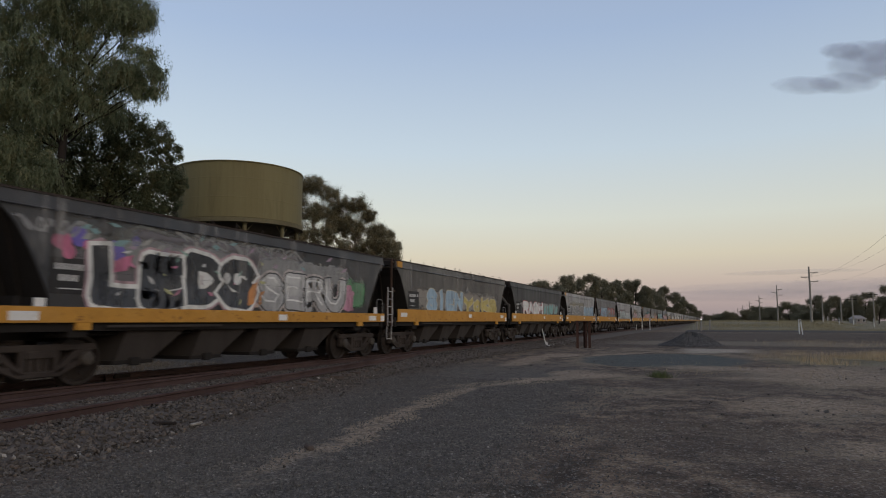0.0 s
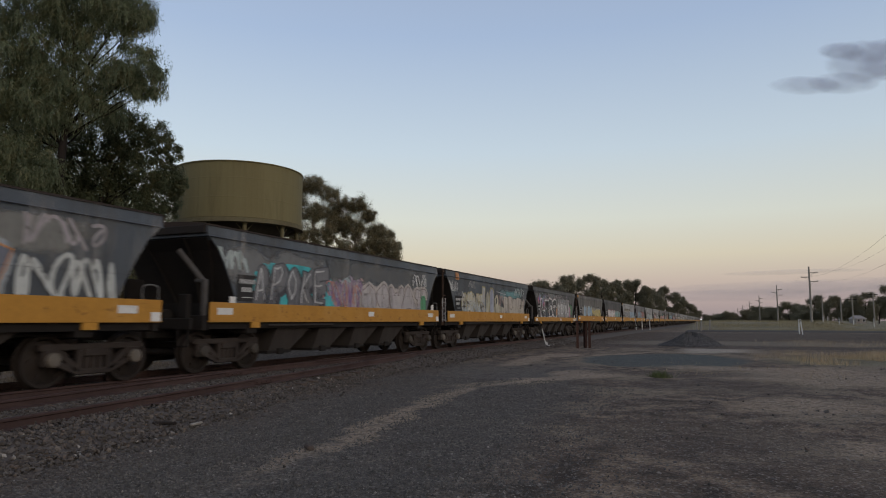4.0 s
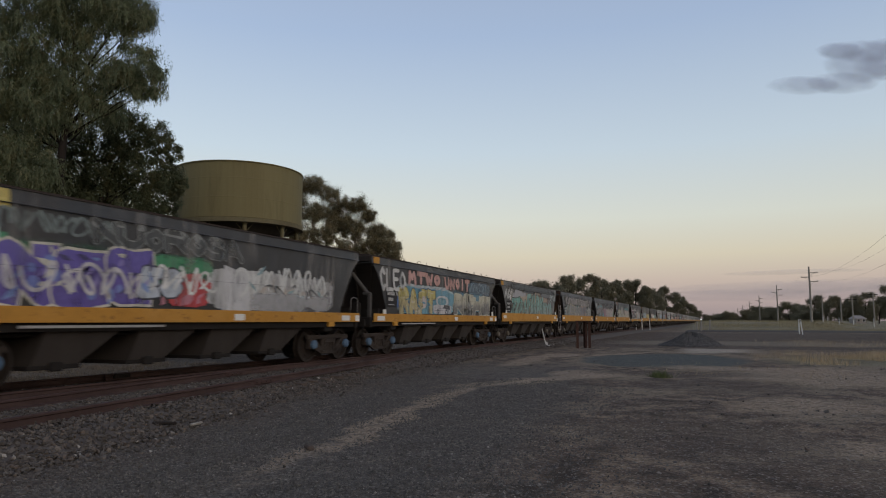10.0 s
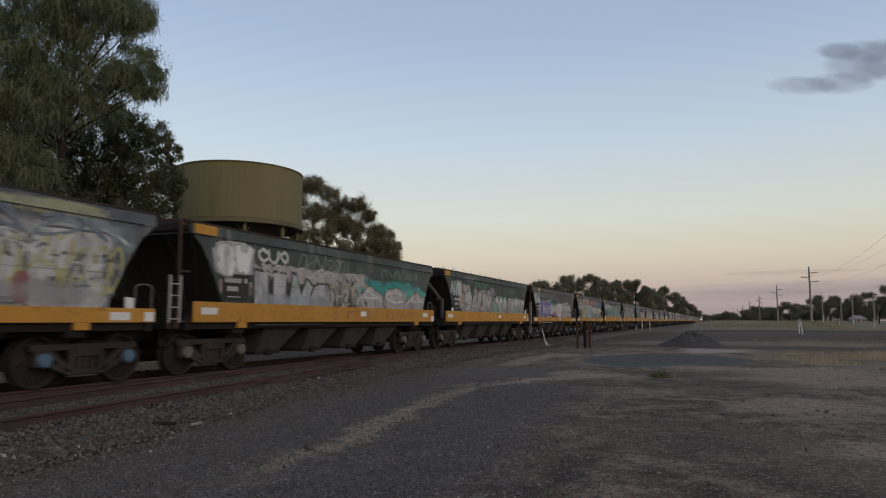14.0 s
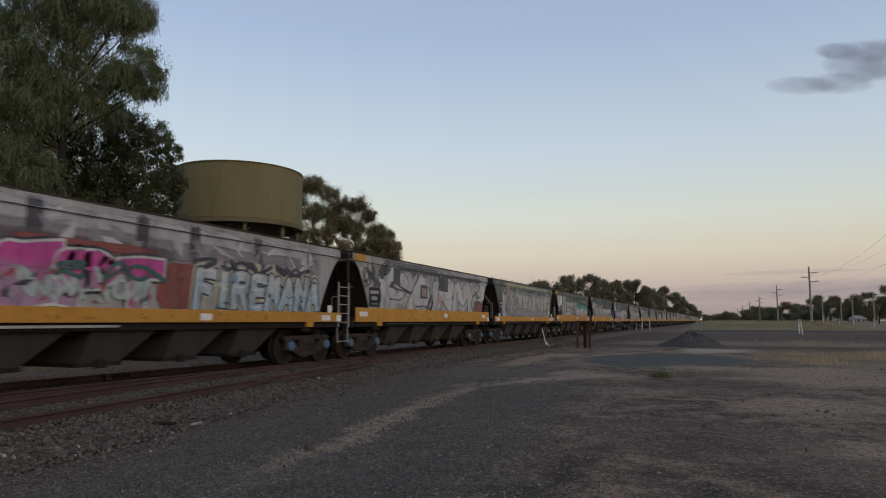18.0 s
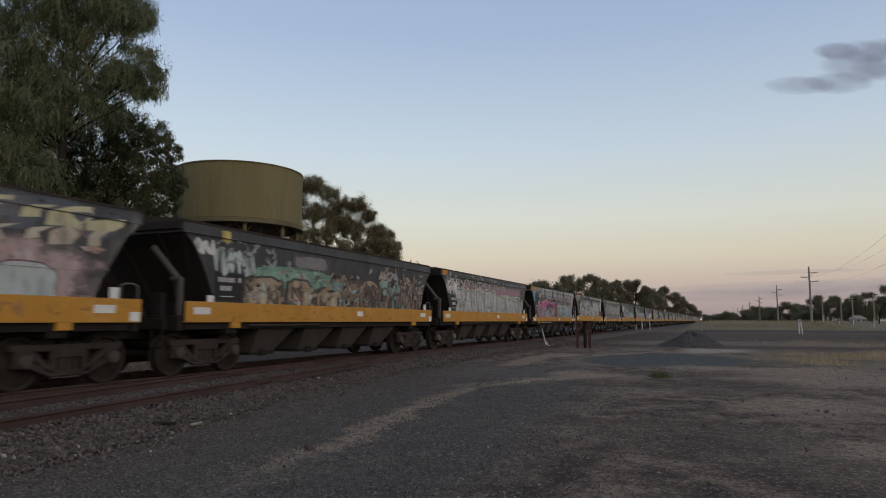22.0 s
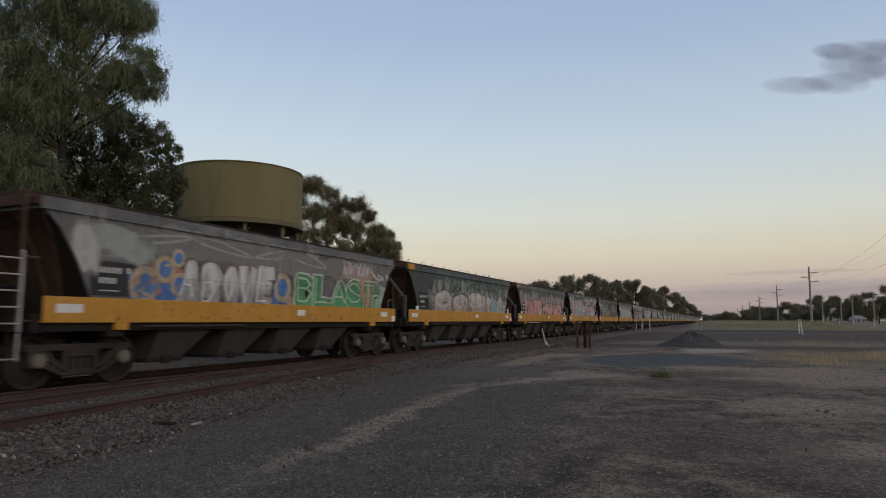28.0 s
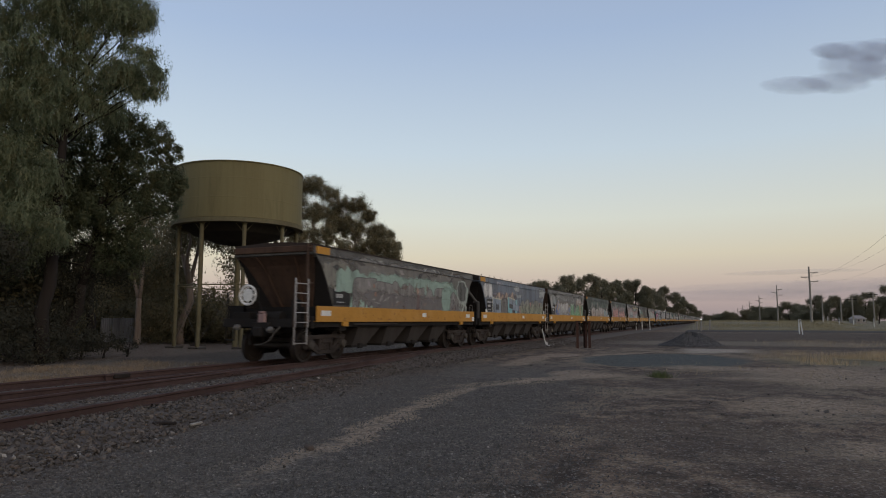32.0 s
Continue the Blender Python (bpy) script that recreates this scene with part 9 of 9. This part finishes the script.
    scrawl(w, 7.6, 12.0, 1.5, 2.2, (0.34, 0.37, 0.26), 7, 19, 9, 0.03)
    scrawl(w, 7.2, 12.0, 1.5, 2.2, (0.08, 0.08, 0.075), 7.3, 29, 8, 0.02)
    blob(w, 5.75, 6.75, 2.78, 3.08, (0.40, 0.42, 0.43), 2, 14, 0.2)
    scrawl(w, 2.6, 3.6, 2.98, 3.15, (0.42, 0.40, 0.42), 2, 11, 5, 0.03)
    mist(w, 11.2, 12.8, 2.5, 3.2, (0.34, 0.36, 0.37), 2)
    scrawl(w, 11.4, 12.6, 2.6, 3.0, (0.42, 0.44, 0.44), 3, 12, 5, 0.035)


def paint_0(w):
    mt, gb = (0.27, 0.37, 0.31), (0.215, 0.20, 0.19)
    mist(w, 0.6, 12.4, 2.3, 3.2, (0.20, 0.19, 0.175), 0)
    mist(w, 0.3, 1.9, 2.0, 3.0, (0.30, 0.29, 0.25), 0.5, strength=0.7)
    shards(w, 1.0, 12.0, 2.65, 3.1, [(0.05, 0.045, 0.042), (0.26, 0.25, 0.23)], 1, 41, 12, 0.4)
    jag(w, 1.2, 12.3, 2.0, 2.98, mt, 2, 3, 0.2)
    mist(w, 2.6, 10.8, 2.0, 2.8, (0.30, 0.40, 0.34), 2.4)
    piece(w, "EEMHAEA", 2.2, 11.2, 1.38, 2.44, gb, (0.085, 0.08, 0.075), 3, 5, 0.08, fill2=(0.185, 0.175, 0.17), fat=0.46, edge=0.03, wide=1.18)
    mist(w, 2.0, 11.0, 1.3, 2.2, (0.20, 0.185, 0.18), 6.4, strength=0.75)
    drips(w, 1.8, 3.3, 1.38, 1.98, (0.30, 0.43, 0.35), 7, 4, 9, 0.09)
    shards(w, 2.4, 11.0, 1.5, 2.4, [(0.09, 0.085, 0.08), (0.29, 0.27, 0.26), (0.16, 0.11, 0.09)], 7, 44, 18, 0.24)
    dots(w, 3.4, 3.6, 2.0, 2.3, (0.34, 0.18, 0.12), 8, 8, 2, 0.1)
    dots(w, 6.8, 6.95, 2.2, 2.3, (0.40, 0.26, 0.20), 8, 18, 1, 0.13)
    slab(w, [(6.7, 1.5), (6.95, 1.5), (7.0, 2.1), (6.8, 2.15)], (0.12, 0.07, 0.06), 8)
    mist(w, 9.1, 10.2, 1.4, 2.6, (0.28, 0.38, 0.32), 8)
    blob(w, 10.85, 12.1, 1.85, 2.92, (0.36, 0.40, 0.36), 8.4, 9, 0.12, 0.8)
    blob(w, 10.95, 11.95, 2.0, 2.85, (0.075, 0.075, 0.07), 9, 9, 0.2, 0.8)
    scrawl(w, 11.2, 12.1, 1.5, 2.0, (0.38, 0.42, 0.38), 9, 10, 2, 0.06)


def paint_20(w):
    mist(w, 1.4, 12.2, 1.5, 2.5, (0.26, 0.24, 0.21), 0)
    piece(w, "SIEN", 3.2, 7.0, 1.5, 2.4, SKY, CREAM, 1, 2, 0.1)
    piece(w, "YOKS", 7.2, 11.8, 1.5, 2.2, GOLD, CREAM, 1, 3, 0.1)


def paint_21(w):
    mist(w, 1.6, 12.0, 1.5, 2.4, (0.30, 0.29, 0.28), 0)
    piece(w, "RASH", 2.4, 7.0, 1.5, 2.3, WHITE, RED, 1, 2, 0.1)
    spikes(w, 7.4, 11.4, 1.5, 2.3, TEAL, 1, 3, 6)


def paint_any(w, n):
    g = random.Random(900 + n)
    cols = [CHROME, PALE, TEAL, CREAM, PINK, SKY, SAND, GREY, WHITE, SALMON]
    a = g.uniform(1.6, 2.4)
    m = g.uniform(6.0, 7.2)
    for x0, x1 in ((a, m), (m + 0.2, 12.0)):
        c = g.choice(cols)
        mist(w, x0 - 0.4, x1 + 0.4, 1.4, g.uniform(2.3, 2.8), [x * 0.6 for x in g.choice(cols)], 0)
        piece(w, "".join(g.choice("AESORNKU") for _ in range(g.randint(3, 5))), x0, x1, 1.45, g.uniform(2.1, 2.5), c, g.choice([INK, WHITE, DGREY]), 1, n, 0.1, fill2=[x * 0.7 for x in c])


PAINTS = {0: paint_0, 1: paint_1, 2: paint_2, 3: paint_3, 4: paint_4, 5: paint_5, 6: paint_6, 7: paint_7, 8: paint_8, 9: paint_9, 10: paint_10, 11: paint_11, 12: paint_12, 13: paint_13,
          14: paint_14, 15: paint_15, 16: paint_16, 17: paint_17, 18: paint_18, 19: paint_19, 20: paint_20, 21: paint_21}
COLOURS = {0: "tan", 1: "blue", 2: "grey", 3: "green", 4: "green", 5: "black", 6: "black", 7: "black", 8: "silver", 9: "silver", 10: "slate", 11: "green", 12: "green", 13: "black", 14: "black",
           15: "grey", 16: "slate", 17: "slate", 18: "slate", 19: "black", 20: "tan", 21: "black", 22: "silver"}
WORDS = {"black": "faded black", "slate": "slate blue", "blue": "faded blue-grey", "green": "dark green", "grey": "weathered grey", "silver": "chalky silver", "tan": "sooty tan", "pink": "washed pink"}
ART = {0: "pale green and grey", 1: "blue and orange", 2: "silver and bright green", 3: "cream and brown", 4: "salmon pink", 5: "pink and pale blue", 6: "brown and teal", 7: "chrome silver", 8: "magenta",
       9: "big silver", 10: "pale grey", 11: "white and aqua", 12: "grey and mint", 13: "violet and silver", 14: "pink and yellow", 15: "teal", 16: "grey and gold", 17: "grey and turquoise", 18: "cream",
       19: "black and white", 20: "blue and yellow", 21: "white and red"}
_wheelsets = []


def wagon(n):
    g = random.Random(300 + n)
    tone = COLOURS.get(n, g.choice(["grey", "silver", "tan", "slate", "silver", "grey"]))
    deep = n not in SHALLOW
    art = ART.get(n, "faded")
    brown = n in (0, 2, 3, 4, 16)
    ob = thing("grain_wagon", Matrix.Identity(4), f"{WORDS[tone]} grain wagon, orange sill, {art} graffiti", "railway wagon", "wagons of the grain train")
    part("hopper_body", kept("hopper_body:" + tone, b_body, BODY[tone]), None, ob)
    for s in (-1, 1):
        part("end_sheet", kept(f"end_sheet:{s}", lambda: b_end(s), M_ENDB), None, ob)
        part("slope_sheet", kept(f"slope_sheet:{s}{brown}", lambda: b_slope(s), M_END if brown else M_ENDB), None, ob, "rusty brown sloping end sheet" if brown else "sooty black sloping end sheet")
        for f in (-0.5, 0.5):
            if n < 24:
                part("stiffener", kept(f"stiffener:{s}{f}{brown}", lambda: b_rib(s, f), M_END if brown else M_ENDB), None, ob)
        if n not in LADDERS:
            part("marker_box", kept(f"marker_box:{s}{deep}", lambda: b_marker(s, deep), M_LABEL), None, ob, "small white marker box")
        part("sill", kept(f"sill:{s}{deep}", lambda: b_sill(s, deep), M_SILL), None, ob, "orange-yellow side sill")
        part("roof_hatch", kept(f"roof_hatch:{s}", lambda: b_hatch(s * 0.5), M_ROOF), None, ob)
    part("roof", kept("roof:", b_roof, M_ROOF), None, ob)
    if n in (1, 3, 4, 6, 8, 10, 12, 14, 15, 19, 20, 22):
        for k in range(12):
            o = part("hatch_clip", kept("hatch_clip:", b_clip, M_ROOF), None, ob)
            o.matrix_basis = pose(-5.9 + 1.07 * k + g.uniform(-0.3, 0.3), -1.22, 3.305, g.uniform(-25, 25), g.uniform(-20, 20), g.uniform(-30, 30))
    part("side_seam", kept("side_seam:", b_seam, M_BLACK), None, ob)
    part("eave_lip", kept("eave_lip:", b_lip, M_LIP), None, ob)
    part("underframe", kept("underframe:", b_under, M_UNDER), None, ob)
    for k in range(4):
        x = -2.97 + 1.98 * k
        o = part("chute", kept("chute:", b_pocket, M_POCKET), None, ob)
        o.matrix_basis = Matrix.Translation((x, 0, 0))
        o2 = part("chute_gate", kept("chute_gate:", b_gate, M_UNDER), None, ob)
        o2.matrix_basis = Matrix.Translation((x, 0, -0.10))
    cap = CAPS.get(n, M_CAPD)
    for e in (-1, 1):
        bg_ = part("bogie", kept("bogie:", b_frame, M_BOGIE), None, ob)
        bg_.matrix_basis = Matrix.Translation((e * 5.32, 0, 0))
        for x in (-0.86, 0.86):
            ws = part("wheelset", kept("wheelset:", b_wheelset, M_WHEEL), None, bg_)
            ws.matrix_basis = Matrix.Translation((x, 0, 0.46))
            _wheelsets.append((x, ws))
            if n < 26:
                c = part("axle_cap", kept("axle_cap:" + cap.name, b_cap, cap), None, bg_)
                c.matrix_basis = Matrix.Translation((x, 0, 0.49))
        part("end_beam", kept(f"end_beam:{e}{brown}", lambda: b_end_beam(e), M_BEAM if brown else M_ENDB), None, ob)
    part("brake_gear", kept("brake_gear:", b_brake_gear, M_UNDER), None, ob)
    if n in LADDERS:
        x0, x1, high = (-0.82, -0.24, True) if n in (0, 2, 9, 16) else (-0.36, -0.06, False) if n == 18 else (-0.50, -0.22, False) if n == 11 else (-0.58, -0.24, True)
        part("ladder", kept(f"ladder:{x0}", lambda: b_ladder(x0, x1, high), M_LADDER), None, ob, "pale painted ladder")
        part("end_frame", kept(f"end_frame:{x0}", lambda: b_endframe(x0), M_END), None, ob)
    else:
        part("end_brace", kept("end_brace:", b_brace, M_BRACE), None, ob, "grey diagonal brake stand")
    part("hand_rail", kept("hand_rail:", b_rail_hoop, M_STEEL), None, ob)
    part("corner_plate", kept(f"corner_plate:{deep}", lambda: b_slab(HX - 0.27, HX - 0.03, 1.15, 1.33, -1.432, 0.006), M_LABEL), None, ob, "white painted corner plate")
    if n in (0, 15, 3):
        s = -1 if n == 0 else 1
        part("brake_wheel", kept(f"brake_wheel:{s}", lambda: b_brake(s), M_LABEL), None, ob, "white painted hand brake wheel")
    if n == 0:
        part("tail_lamp", kept("tail_lamp:", b_tail, M_TAIL), None, ob, "pinkish white tail lamp box")
        part("brake_hose", kept("brake_hose:", b_hose, M_CAPD), None, ob, "grey hanging brake hose")
        for y, z in ((0.78, 0.98), (-0.35, 0.92)):
            part("hose_coupling", kept(f"hose_coupling:{y}", lambda: b_hose_end(y, z), M_STEEL), None, ob, "pale metal hose coupling")
    zt = 1.50 if deep else 1.37
    for x0, x1 in ((0.35, 0.85), (7.25, 7.6), (11.95, 12.4)):
        part("label_plate", kept(f"label_plate:{x0}{deep}", lambda: b_slab(x0 - HX, x1 - HX, zt - 0.20, zt - 0.05, -1.431, 0.006), M_LABEL), None, ob, "white painted label")
    for x in (1.55, SILL - 1.75):
        part("bracket", kept(f"bracket:{x}", lambda: b_slab(x - HX, x - HX + 0.3, 1.0, 1.13, -1.37, 0.06), M_YELLOW), None, ob)
    part("step_rail", kept(f"step_rail:{n in STEPS}", lambda: b_slab(-HX + 2.2, -HX + 5.2, 1.04, 1.085, -1.40, 0.02), M_LADDER if n in STEPS else M_POCKET), None, ob)
    if n in PATCHED:
        lng = g.choice([0.5, 0.8, 0.65])
        part("corner_panel", kept(f"corner_panel:{lng}", lambda: b_slab(-HX + 0.12, -HX + lng, 3.04, 3.25, -1.355, 0.04), M_YELLOW), None, ob, "yellow painted corner panel")
    if n < 34:
        p = part("number_panel", kept("number_panel:", lambda: b_slab(-HX + 1.02, -HX + 1.95, 1.62, 2.24, -SIDE_Y - 0.002, 0.004), M_BLACK), None, ob, "black panel with white bars")
        bm = bmesh.new()
        for k in range(6):
            box(bm, -HX + 1.11 + 0.095 * k, -HX + 1.172 + 0.095 * k, -SIDE_Y - 0.012, -SIDE_Y - 0.004, 2.03, 2.14)
        for k in range(4):
            box(bm, -HX + 1.19 + 0.095 * k, -HX + 1.252 + 0.095 * k, -SIDE_Y - 0.012, -SIDE_Y - 0.004, 1.84, 1.95)
        box(bm, -HX + 1.20, -HX + 1.62, -SIDE_Y - 0.012, -SIDE_Y - 0.004, 1.70, 1.72)
        box(bm, -HX + 1.78, -HX + 1.86, -SIDE_Y - 0.012, -SIDE_Y - 0.004, 2.04, 2.15)
        me = kept("number_bars:", lambda: bm, M_BARS) if "number_bars:" not in _mesh else _mesh["number_bars:"]
        part("number_bar", me, None, p)["kind"] = "stuff"
    if n < 30:
        tint = {"silver": (0.10, 0.09, 0.085), "pink": (0.1, 0.09, 0.085)}.get(tone, (0.42, 0.40, 0.37) if n % 3 else (0.06, 0.05, 0.045))
        part("weather_stain", kept("weather_stain:" + str(tint), b_stain, haze(tint)), None, ob)
    NUDGE[0] = SLACK.get(n, 0.0) - (0.12 if n > 16 else 0.0)
    if n in PAINTS:
        PAINTS[n](ob)
    elif n < 40:
        paint_any(ob, n)
    return ob


COUNT = 56
train = [wagon(n) for n in range(COUNT)]


# ---- everything that moves ----
def rear_at(t):
    """Where the last wagon's sill ends, along the line; the train gains a little speed."""
    u = t - 16.0
    return -125.946 + 8.6424 * u + 0.013952 * u ** 2 - 0.000125 * u ** 3


def motions():
    walk(cloud, [(0.0, pose(1567.5, -258.5, 527, 0, 0, -67.6)), (16.0, pose(1563.7, -249.4, 527, 0, 0, -67.6)), (32.0, pose(1560, -240.3, 527, 0, 0, -67.6))])
    for n, w in enumerate(train):
        rows = []
        for k in range(17):
            t = 2.0 * k
            rows.append((t, pose(rear_at(t) + HX + PITCH * n + SLACK.get(n, 0.55 if n > 20 else 0.0), TRACK_Y, RAIL_Z)))
        walk(w, rows)
    # all wheels turn alike: the two axles of one bogie are keyed, the others follow the same keys
    lead = {}
    for x, ws in _wheelsets:
        if x not in lead:
            rows = []
            for k in range(481):
                t = k / 15
                rows.append((t, Matrix.Translation((x, 0, 0.46)) @ Matrix.Rotation((rear_at(t) - rear_at(0.0)) / 0.46, 4, "Y")))
            walk(ws, rows)
            lead[x] = ws
        else:
            ws.rotation_mode = "QUATERNION"
            ad = ws.animation_data_create()
            ad.action = lead[x].animation_data.action
            ad.action_slot = lead[x].animation_data.action_slot


motions()
